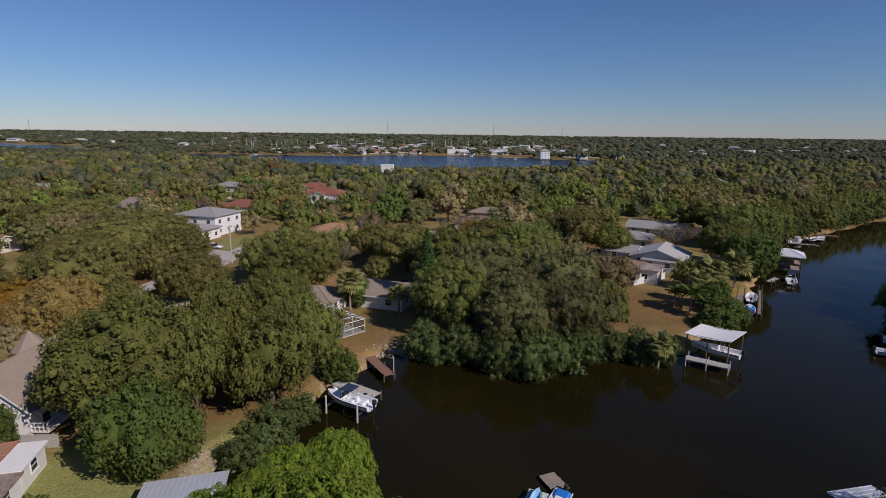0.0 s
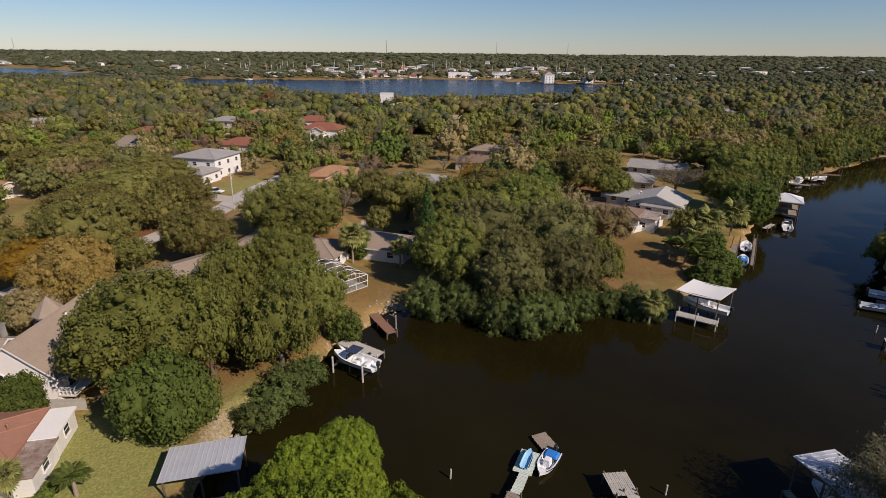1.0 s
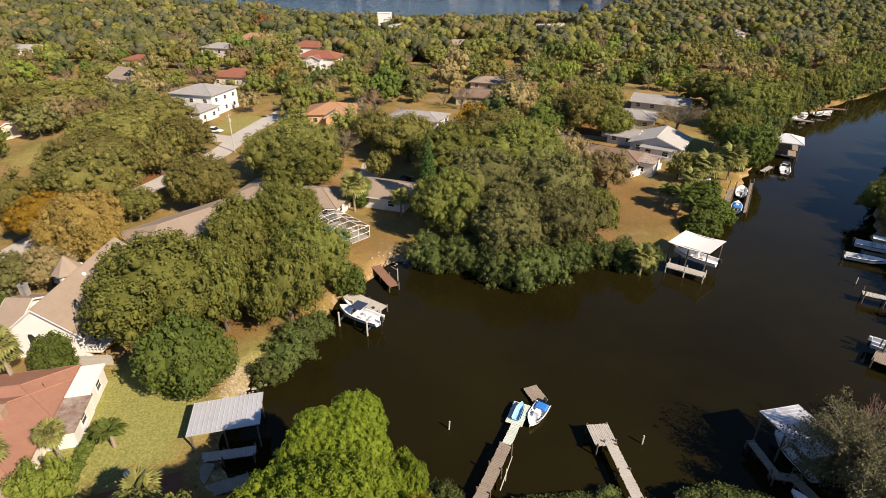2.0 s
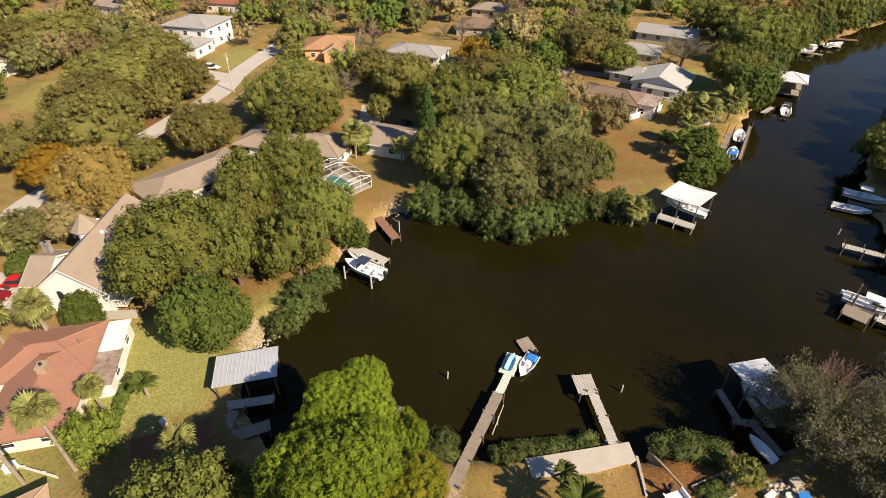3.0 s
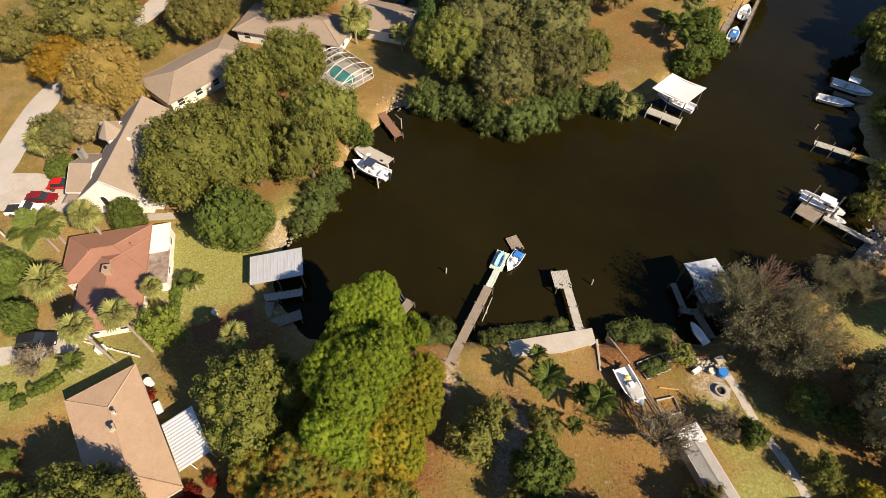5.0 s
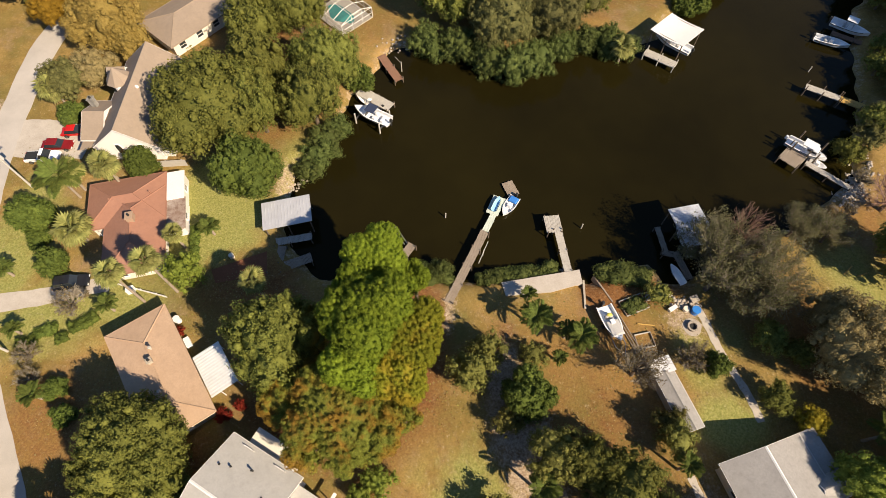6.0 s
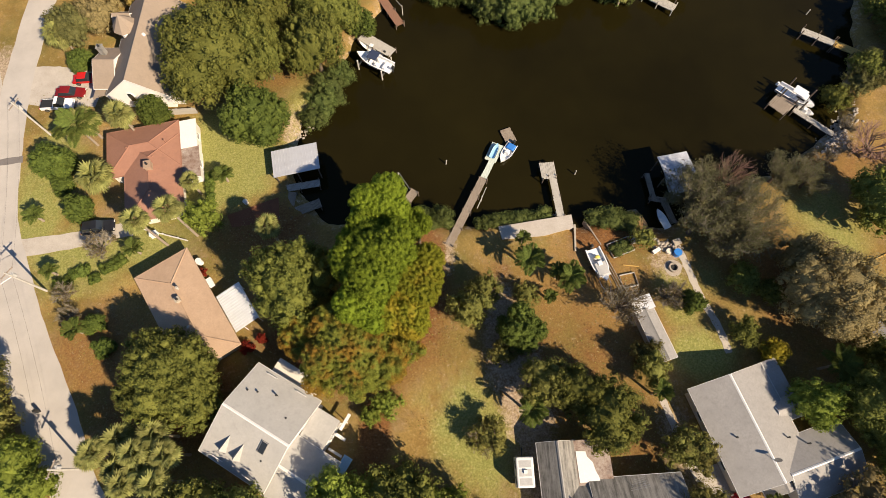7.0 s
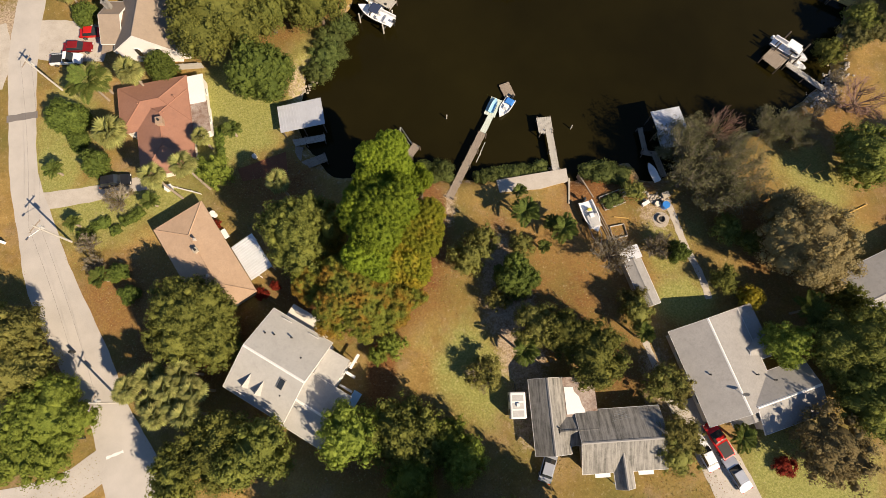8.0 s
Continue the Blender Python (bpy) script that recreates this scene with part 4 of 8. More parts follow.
def palm(kind, x, y, r, h, lean=0.0, turn=0.0):
    """A palm: trunk and every frond a part."""
    rng = random.Random(int(x * 31 + y * 17))
    e = thing({"cabbage": "cabbage_palm", "feather": "feather_palm"}[kind], Matrix.Translation((x, y, ground_z(x, y))), PALM_WORDS[kind], "palm", "palms of the gardens")
    PLANTED.append((x, y, r))
    top = Vector((lean * math.cos(turn), lean * math.sin(turn), h - r * 0.55))
    bm = bmesh.new()
    n = 5
    for i in range(n):
        tube(bm, top * (i / n) - Vector((0, 0, 0.2 if i == 0 else 0)), top * ((i + 1) / n), 0.2 - 0.012 * i, 0.19 - 0.012 * i, 7)
    part("trunk", bm, MAT["bark_pale"], e)
    count = {"cabbage": 34, "feather": 17}[kind]
    size = r / {"cabbage": 1.55, "feather": 2.0}[kind]
    for i in range(count):
        o = new("frond", FRONDS[kind][i % len(FRONDS[kind])])
        o.parent = e
        a = i * 2.39996 + rng.uniform(-0.3, 0.3)
        if kind == "cabbage":
            up = math.asin(max(-0.55, 1 - 1.5 * (i + 0.5) / count))
        else:
            up = radians(60 - 62 * i / count)
        s = size * rng.uniform(0.85, 1.12)
        o.matrix_local = Matrix.Translation(top) @ Matrix.Rotation(a, 4, "Z") @ Matrix.Rotation(-up, 4, "Y") @ Matrix.Diagonal((s, s, s, 1))
    return e


def hedge(x, y, length, width, height, turn, leaf="mangrove", label="clipped green hedge", seed=1):
    """A long mounded hedge of small leaves."""
    rng = np.random.default_rng(seed)
    n = max(2, int(length / (width * 0.45)))
    pieces, pts, nrm = [], [], []
    for i in range(n * 2):
        c = np.array([-length / 2 + length * (i // 2 + 0.5) / n + rng.uniform(-0.2, 0.2), (i % 2 - 0.5) * width * 0.5, height * rng.uniform(0.25, 0.5)])
        c[1] += rng.uniform(-0.16, 0.16) * width
        q = np.array([width, width, height]) * rng.uniform(0.3, 0.62, 3)
        pieces.append((c + ICO2_V * q * 0.85, ICO2_F))
        m = int(70 * width * height + 30)
        d = unit(rng.normal(0, 1, (m, 3)))
        d = d[d[:, 2] > -0.4]
        pts.append(c + d * q * rng.uniform(0.9, 1.15, (len(d), 1)))
        nrm.append(d)
    pieces.append(leaf_quads(np.concatenate(pts), np.concatenate(nrm), 0.24, 0.7, 0.8, rng))
    e = thing("hedge", Matrix.Translation((x, y, ground_z(x, y))) @ Matrix.Rotation(turn, 4, "Z"), label, "hedge", "hedges and low shrubs")
    o = new("foliage", join_mesh("foliage", pieces, LEAF[leaf]))
    o.parent = e
    PLANTED.append((x, y, width))
    return e


# ---- the planted gardens: x, y, crown radius, height ----
for spot in ((-18.6, 19.4, 5.8, 14.0), (-28.6, 64.0, 5.4, 12.0), (-33.3, 8.2, 6.0, 11.0), (-36.8, 5.4, 3.2, 8.0), (-30.1, 5.4, 3.8, 9.0), (-27.5, -8.7, 5.0, 10.0), (-22.7, -8.6, 4.6, 11.0), (-33.0, -11.5, 3.9, 8.0), (-3.9, -6.7, 5.1, 8.0), (20.6, 3.6, 4.6, 9.0), (17.0, 6.6, 3.2, 8.0), (55.4, 4.9, 5.9, 11.0), (56.7, -1.5, 5.0, 10.0), (62.5, 32.5, 4.9, 9.0), (41.3, 14.4, 2.1, 3.6), (42.2, 21.8, 2.4, 4.2), (45.4, 20.4, 1.9, 3.4), (56.7, 12.1, 2.3, 6.0), (-34.2, 56.2, 9.0, 13.5), (-27.6, 57.0, 4.2, 11.5),):
    plant('oak', *spot)
for spot in ((-24.9, 80.2, 5.6, 11.0), (-18.5, 66.5, 5.9, 11.0), (-31.8, 76.2, 5.4, 10.0), (-19.6, 58.6, 4.6, 11.5), (-28.0, 102.9, 7.8, 11.0), (2.0, 106.4, 8.0, 13.0), (15.9, 108.1, 9.2, 14.0), (1.8, 84.7, 6.8, 12.0), (26.7, 85.6, 4.0, 8.0), (70.8, 132.8, 6.9, 11.0), (86.2, 155.1, 9.3, 12.0), (98.3, 167.1, 8.3, 12.0), (84.3, 173.2, 10.2, 12.0),):
    plant('oak', *spot)
for spot in ((87, 84, 5.0, 8.0), (81, 74.5, 3.2, 5.0), (76.5, 67.9, 3.0, 5.0), (83.4, 94.3, 4.6, 8.0), (98, 160, 5.5, 11), (106, 174, 6, 11), (116, 183, 6, 11), (126, 189, 5, 10), (136, 196, 6, 11), (150, 206, 6, 11),):
    plant('oak', *spot)
for spot in ((164, 216, 6, 11), (180, 226, 7, 11), (92, 153, 4, 8),):
    plant('oak', *spot)
for spot in ((-7.2, 29.2, 4.2, 13.4), (-7.4, 20.0, 5.4, 17.4), (-2.7, 27.2, 2.1, 10.8), (-9.6, 23.8, 3.2, 14.6), (-8.2, 15.4, 3.8, 15.4), (-5.0, 24.4, 3.0, 14.0)):
    plant('pine', *spot)
for spot in ((-2.2, 19.2, 4.3, 14.4), (-3.6, 15.0, 3.8, 13.4)):
    plant('pinegold', *spot)
for spot in ((-11.0, 11.6, 5.6, 12.0), (-8.0, 9.0, 4.8, 10.5), (-16.4, 13.2, 3.4, 10.0), (-13.6, 8.6, 3.0, 9.0), (-3.8, 11.6, 2.6, 9.0)):
    plant('mixed', *spot)
for spot in ((-6.4, 4.9, 1.9, 3.0), (-8.6, 3.6, 1.4, 2.4), (-50.8, -4.8, 5.9, 8.0), (-52.7, -9.0, 5.1, 7.0), (-11.0, -6.7, 4.5, 9.0), (1.2, -7.4, 3.3, 6.0), (3.3, -10.0, 3.2, 8.0), (-3.1, -12.1, 3.6, 7.0), (47.0, 5.0, 3.2, 7.0), (-34.1, 30.7, 2.7, 5.5),):
    plant('bright', *spot)
for spot in ((4.5, 17.4, 3.0, 6.0), (6.2, 20.2, 2.4, 5.0), (30.7, -0.2, 2.7, 5.0), (31.2, -9.4, 2.9, 5.0), (27.8, 9.3, 2.4, 5.0), (-55.3, 90.5, 4.0, 6.0), (-30.7, 114.0, 9.1, 12.0), (-37.3, 110.6, 5.4, 10.0),):
    plant('light', *spot)
for spot in ((31.6, -0.5, 2.7, 4.5), (32.0, -7.0, 3.1, 5.0), (8.6, 11.6, 1.9, 3.0), (6.4, 1.2, 2.6, 3.6), (27.6, 11.6, 2.0, 3.4), (13.8, 7.4, 3.4, 7.0)):
    plant('olive', *spot)
for spot in ((11.2, 14.7, 3.3, 6.5), (34.9, 18.6, 1.9, 3.8), (-58.3, 40.2, 3.1, 5.0), (-52.3, 32.3, 2.3, 4.5), (-45.1, 48.9, 2.5, 5.0), (-56.7, 36.5, 1.8, 2.0), (-47.0, 15.5, 1.6, 2.2), (-44.9, 12.2, 1.6, 2.2), (-28.0, 46.6, 5.0, 9.0), (-13.4, 67.7, 2.7, 5.0), (-16.3, 97.9, 2.8, 4.0), (-59.5, 59.5, 2.4, 3.0), (-44.1, 48.2, 2.2, 5.0), (-15.7, 98.2, 2.4, 5.0), (46.6, 88.4, 3.9, 5.0), (51.9, 94.2, 3.7, 5.0), (51.6, 99.2, 3.3, 5.0), (69.8, 120.9, 5.9, 10.0), (27.5, 144.6, 5.3, 8.0),):
    plant('round', *spot)
for spot in ((5.8, 0.9, 2.5, 4.0), (31.7, 19.3, 2.6, 4.0), (-48.6, 26.5, 2.9, 4.0), (-52.0, 19.7, 2.2, 3.0), (-50.6, 16.7, 2.0, 3.0), (65.8, 150.7, 8.4, 9.0),):
    plant('twig', *spot)
for spot in ((38.6, 33.4, 6.8, 12.0), (36.4, 35.4, 4.2, 9.0), (43.4, 29.3, 5.6, 11.0), (40.3, 27.0, 4.8, 10.0), (36.6, 29.6, 4.8, 10.0), (50.2, 38.1, 3.8, 7.0), (54.6, 37.1, 3.4, 6.0),):
    plant('bare', *spot)
for spot in ((-56.8, 67.4, 3.6, 6.0), (50.7, 18.4, 6.5, 12.0), (49.5, 23.0, 4.0, 9.0), (23.7, 163.0, 4.9, 8.0),):
    plant('tan', *spot)
for spot in ((65.0, 42.5, 4.8, 7.0), (43.0, 38.0, 3.6, 8.5)):
    plant('twigpink', *spot)
for spot in ((44.4, 11.5, 1.9, 3.5),):
    plant('yellow', *spot)
for spot in ((50.7, -7.8, 5.0, 8.0), (34.6, 107.6, 5.0, 7.5)):
    plant('brown', *spot)
for spot in ((-67.0, 83.0, 5.6, 8.0),):
    plant('autumn', *spot)
for spot in ((-57.4, 77.6, 6.6, 10.0), (-52.6, 73.6, 3.4, 7.5),):
    plant('autumnyellow', *spot)
for spot in ((-61.0, 64.5, 3.8, 6.5), (8.9, 90.3, 8.1, 13.0), (18.1, 90.4, 8.1, 13.0), (10.9, 77.9, 6.4, 11.0), (18.5, 79.1, 5.6, 10.0), (4, 86, 4.5, 9), (11, 84, 5, 9.5), (18.5, 84, 5, 9), (25, 84.5, 4, 8), (8, 80.5, 3, 6.5), (15, 80, 3.2, 7), (22, 81, 3, 6),):
    plant('greyoak', *spot)
for spot in ((-16.4, 58.0, 2.4, 3.6), (-17.8, 55.3, 3.0, 4.0), (-19.1, 52.4, 3.0, 3.8), (-20.4, 49.8, 2.4, 3.2), (-2.2, 76.4, 3.5, 6.0), (3.4, 75.6, 3.4, 6.0), (8.2, 73.0, 3.6, 6.0), (13.6, 71.0, 3.9, 6.5), (17.4, 73.0, 3.0, 5.5), (20.8, 76.0, 3.3, 5.5), (25.3, 76.9, 3.0, 5.0), (29.5, 77.2, 3.1, 5.0), (32.4, 74.9, 2.5, 5.0),):
    plant('mangrove', *spot)
for spot in ((-2.6, 92.6, 2.8, 16.0),):
    plant('conifer', *spot)
for spot in ((-37.8, 0.6, 2.0, 6.5), (-34.4, -2.4, 2.2, 7.0), (-33.2, 1.0, 1.9, 7.5), (-37.6, -2.8, 2.0, 6.0), (-41.0, -1.6, 1.7, 6.0), (-39.9, -0.9, 1.8, 7.5), (-34.9, -0.9, 2.0, 8.0), (-31.9, -4.3, 2.0, 8.0), (-36.0, -4.3, 1.9, 7.0), (-31.3, -1.2, 1.9, 8.0), (-50.2, 36.8, 2.7, 5.0), (-46.8, 45.3, 2.2, 8.0), (-39.5, 27.4, 1.9, 10.0), (-35.4, 28.9, 2.0, 10.5), (-35.9, 35.7, 1.5, 5.0), (-22.8, 27.4, 1.8, 8.0), (-62.1, 62.9, 2.6, 5.0), (-16.6, 94.8, 3.0, 7.0), (-53.2, 45.5, 2.4, 6.0), (-47.8, 46.5, 2.1, 6.0), (31.5, 74.0, 2.2, 5.0), (-17.2, 97.9, 2.2, 6.0), (-7.6, 92.7, 2.1, 5.0), (-5.5, 12.3, 1.8, 6.0), (56.5, 110.4, 3.6, 6.0), (62.6, 112.7, 3.6, 7.0),):
    palm('cabbage', *spot)
for spot in ((67.8, 132.2, 2.4, 10.0),):
    palm('cabbage', *spot)
for spot in ((12.6, 24.1, 2.3, 5.0), (18.2, 21.7, 2.3, 4.6), (12.1, 28.0, 1.2, 2.6), (15.4, 19.4, 1.1, 2.4), (16.6, 22.6, 1.5, 3.4), (11.8, 4.2, 2.1, 5.0), (28.2, 6.6, 1.5, 4.5), (50.8, 9.9, 2.4, 6.0), (-53.6, 44.2, 3.4, 7.0), (-32.2, 37.9, 1.6, 3.0), (-58.7, 31.2, 1.5, 3.0), (-43.2, 26.1, 1.5, 3.0), (40.1, -7.0, 1.9, 4.0), (-48.8, 14.4, 1.7, 3.0), (-54.5, 22.8, 1.3, 2.5),):
    palm('feather', *spot)
for spot in ((45.6, 95.6, 2.8, 5.0), (48.4, 97.6, 2.6, 4.8), (46.8, 92.6, 2.4, 4.2), (43.8, 98.4, 2.2, 4.2)):
    palm('feather', *spot)
for spot in ((49.6, 101.6, 2.4, 6.0), (48.0, 90.4, 1.6, 4.0)):
    palm('cabbage', *spot)

for spot in ((-57.4, 6.0, 4.2, 9.0), (-56.0, 0.9, 4.5, 9.0), (-65.0, 93.8, 8.6, 12.0), (-77.8, 88.2, 5.3, 9.0), (-45.5, 97.3, 6.3, 10.0), (9.7, 120.0, 8.8, 13.0), (-8.2, 123.3, 7.1, 11.0), (-17.3, 135.0, 5.6, 9.0), (36.9, 148.4, 7.5, 11.0), (45.1, 164.7, 8.2, 10.0), (-74.0, 110.0, 8.3, 10.0), (-77.8, 145.7, 10.4, 10.0), (-76.8, 126.0, 10.5, 11.0), (-61.4, 126.0, 6.6, 9.0), (-108.9, 159.0, 11.1, 11.0), (-69.7, 97.1, 6.5, 9.0), (-46.5, 96.2, 5.6, 9.0), (-116.6, 155.5, 7.8, 10.0),):
    plant('olive', *spot)
# oaks outside the view, added to shade the southern gardens and eastern roof
for spot in ((11, -17.5, 5, 17), (5, -18.5, 5, 16), (9, -21.5, 6, 16), (0, -22, 6, 17), (17, -22, 5.8, 15), (-9, -22.5, 5.5, 15), (76, 3, 6, 12), (79, 12, 6, 12), (72, -6, 5.5, 12)):
    plant("oak", *spot)

for spot in ((75.8, 66.4, 2.8, 4), (69.6, 58.8, 2.2, 3.6), (67.5, 55.2, 2.6, 4), (63.6, 47.4, 2.2, 3.2), (77.5, 70.6, 2.6, 4), (70, 56.5, 3, 4.5), (76, 63, 3, 5), (58.5, 41.0, 2.2, 3.5), (55.0, 39.6, 2.4, 3.5)):
    plant("greyoak" if spot[0] > 66 else "twig", *spot)

for kind, *spot in (("twig", 32.6, 19.6, 2.6, 4), ("twig", 49.2, 24.9, 3.0, 6), ("twig", 50.8, 18.4, 3.0, 6), ("twig", 24.6, 17.8, 4.4, 7), ("light", 12.3, 19.8, 1.8, 3), ("light", 29.1, 27.9, 1.7, 3.4), ("mangrove", 0.4, 32.2, 1.9, 3.0)):
    plant(kind, *spot)


def bank_bushes(bank, first, last, inland, seed):
    """Bushes that overhang the edge of the channel."""
    rng = random.Random(seed)
    for (ax, ay), (bx, by) in zip(bank[first:last], bank[first + 1:last + 1]):
        ln = math.hypot(bx - ax, by - ay)
        n = max(1, int(ln / 6.5))
        for i in range(n):
            t = (i + rng.uniform(0.2, 0.8)) / n
            nx, ny = -(by - ay) / ln * inland, (bx - ax) / ln * inland
            plant(rng.choice(("mangrove", "mangrove", "oak", "olive")), ax + (bx - ax) * t + nx, ay + (by - ay) * t + ny, rng.uniform(3.0, 4.4), rng.uniform(5, 8.5), far=True)


for spot in ((80.5, 86.5, 3.0, 5), (76.8, 74.6, 2.6, 3.6), (74, 69.8, 2.6, 4.5), (75.5, 66, 3.0, 6), (68.5, 57.5, 2.8, 5), (63.6, 52.8, 2.4, 4.5)):
    plant("oak", *spot)
for spot in ((-62.5, 114.5, 4.6, 8), (-62.4, 122.4, 4.6, 8)):
    plant("olive", *spot)
bank_bushes(NORTH_BANK, 0, 5, -1.2, 4)
bank_bushes(NORTH_BANK, 1, 5, -4.5, 14)
bank_bushes(SOUTH_BANK, 23, 27, -3.0, 5)


# ---- houses ----
def wall_ring(bm, x0, x1, y0, y1, z, t=0.2):
    """Four wall slabs round a rectangle."""
    box(bm, ((x0 + x1) / 2, y0 + t / 2, z / 2), (x1 - x0, t, z))
    box(bm, ((x0 + x1) / 2, y1 - t / 2, z / 2), (x1 - x0, t, z))
    box(bm, (x0 + t / 2, (y0 + y1) / 2, z / 2), (t, y1 - y0 - 2 * t, z))
    box(bm, (x1 - t / 2, (y0 + y1) / 2, z / 2), (t, y1 - y0 - 2 * t, z))


def window(parent, x, y, z, w, h, side, frame_mat, sill=True):
    """A window on the wall that faces south, north, west or east."""
    f = thing_part("window", parent)
    turn = {"s": 0, "e": 90, "n": 180, "w": 270}[side]
    f.matrix_local = Matrix.Translation((x, y, z)) @ Matrix.Rotation(radians(turn), 4, "Z")
    bm = bmesh.new()
    for dx, dz, sx, sz in ((-w / 2, 0, 0.09, h + 0.09), (w / 2, 0, 0.09, h + 0.09), (0, h / 2, w, 0.09), (0, -h / 2, w, 0.09), (0, 0, w, 0.05)):
        box(bm, (dx, -0.02, dz), (sx, 0.09, sz))
    part("window_frame", bm, frame_mat, f)
    bm = bmesh.new()
    box(bm, (0, -0.005, 0), (w - 0.02, 0.03, h - 0.02))
    part("pane", bm, MAT["glass"], f)
    if sill:
        bm = bmesh.new()
        box(bm, (0, -0.08, -h / 2 - 0.07), (w + 0.16, 0.2, 0.05))
        part("sill", bm, frame_mat, f)
    return f


def thing_part(name, parent):
    o = new(name)
    o.empty_display_size = 0.1
    o.parent = parent
    return o


def roof_gable(parent, x0, x1, y0, y1, ze, rise, axis, mat, wallmat, over=0.5, cap=None, gable=True):
    """A pitched roof with eaves, closed gables and a ridge cap."""
    s0, s1, a, b = (y0, y1, x0, x1) if axis == "x" else (x0, x1, y0, y1)
    m, half = (s0 + s1) / 2, (s1 - s0) / 2
    k = rise / half
    zo = ze - over * k
    bm = bmesh.new()
    prism(bm, [(s0 - over, zo), (m, ze + rise), (s1 + over, zo), (s1 + over, zo + 0.16), (m, ze + rise + 0.18), (s0 - over, zo + 0.16)], axis, a - over, b + over)
    part("roof", bm, mat, parent)
    if gable:
        for t in (a, b - 0.2):
            bm = bmesh.new()
            prism(bm, [(s0, ze - 0.01), (s1, ze - 0.01), (m, ze + rise - 0.03)], axis, t, t + 0.2)
            part("gable", bm, wallmat, parent)
    bm = bmesh.new()
    prism(bm, [(m - 0.16, ze + rise + 0.14), (m + 0.16, ze + rise + 0.14), (m, ze + rise + 0.235)], axis, a - over, b + over)
    part("ridge_cap", bm, cap or mat, parent)
    for t in (a - over - 0.03, b + over):
        bm = bmesh.new()
        prism(bm, [(s0 - over, zo - 0.06), (m, ze + rise - 0.06), (s1 + over, zo - 0.06), (s1 + over, zo + 0.17), (m, ze + rise + 0.19), (s0 - over, zo + 0.17)], axis, t, t + 0.03)
        part("bargeboard", bm, MAT["white"], parent)
    for s in (s0 - over, s1 + over):
        bm = bmesh.new()
        d = -0.05 if s < m else 0.05
        prism(bm, [(s, zo - 0.05), (s + d, zo - 0.05), (s + d, zo + 0.14), (s, zo + 0.14)], axis, a - over, b + over)
        part("gutter", bm, MAT["white"], parent)


def roof_hip(parent, x0, x1, y0, y1, ze, rise, mat, over=0.5, cap=None, caps=True):
    """A hipped roof with eaves, a fascia and hip caps."""
    x0, x1, y0, y1 = x0 - over, x1 + over, y0 - over, y1 + over
    w, d = x1 - x0, y1 - y0
    bm = bmesh.new()
    low = [bm.verts.new((x, y, ze - 0.02)) for x, y in ((x0, y0), (x1, y0), (x1, y1), (x0, y1))]
    rim = [bm.verts.new((x, y, ze + 0.14)) for x, y in ((x0, y0), (x1, y0), (x1, y1), (x0, y1))]
    if w >= d:
        r0, r1 = Vector((x0 + d / 2, (y0 + y1) / 2, ze + rise)), Vector((x1 - d / 2, (y0 + y1) / 2, ze + rise))
    else:
        r0, r1 = Vector(((x0 + x1) / 2, y0 + w / 2, ze + rise)), Vector(((x0 + x1) / 2, y1 - w / 2, ze + rise))
    a, b = bm.verts.new(r0), bm.verts.new(r1)
    bm.faces.new(low[::-1])
    for i in range(4):
        bm.faces.new((low[i], low[(i + 1) % 4], rim[(i + 1) % 4], rim[i]))
    if w >= d:
        fs = ((rim[0], rim[1], b, a), (rim[1], rim[2], b), (rim[2], rim[3], a, b), (rim[3], rim[0], a))
        ends = {0: r0, 1: r1, 2: r1, 3: r0}
    else:
        fs = ((rim[0], rim[1], a), (rim[1], rim[2], b, a), (rim[2], rim[3], b), (rim[3], rim[0], a, b))
        ends = {0: r0, 1: r0, 2: r1, 3: r1}
    corners = [v.co.copy() for v in rim]
    for f in fs:
        bm.faces.new(f)
    part("roof", bm, mat, parent)
    up = Vector((0, 0, 0.02))
    for p, q in ((r0, r1), *((corners[i], ends[i]) for i in range(4))):
        if caps:
            bm = bmesh.new()
            tube(bm, p + up, q + up + Vector((0, 0, 0.001)), 0.085, 0.085, 5)
            part("hip_cap", bm, cap or mat, parent)
    bm = bmesh.new()
    for p, s in ((((x0 + x1) / 2, y0 - 0.04, ze + 0.05), (w + 0.16, 0.08, 0.2)), (((x0 + x1) / 2, y1 + 0.04, ze + 0.05), (w + 0.16, 0.08, 0.2)), ((x0 - 0.04, (y0 + y1) / 2, ze + 0.05), (0.08, d, 0.2)), ((x1 + 0.04, (y0 + y1) / 2, ze + 0.05), (0.08, d, 0.2))):
        box(bm, p, s)
    part("gutter", bm, mat, parent)


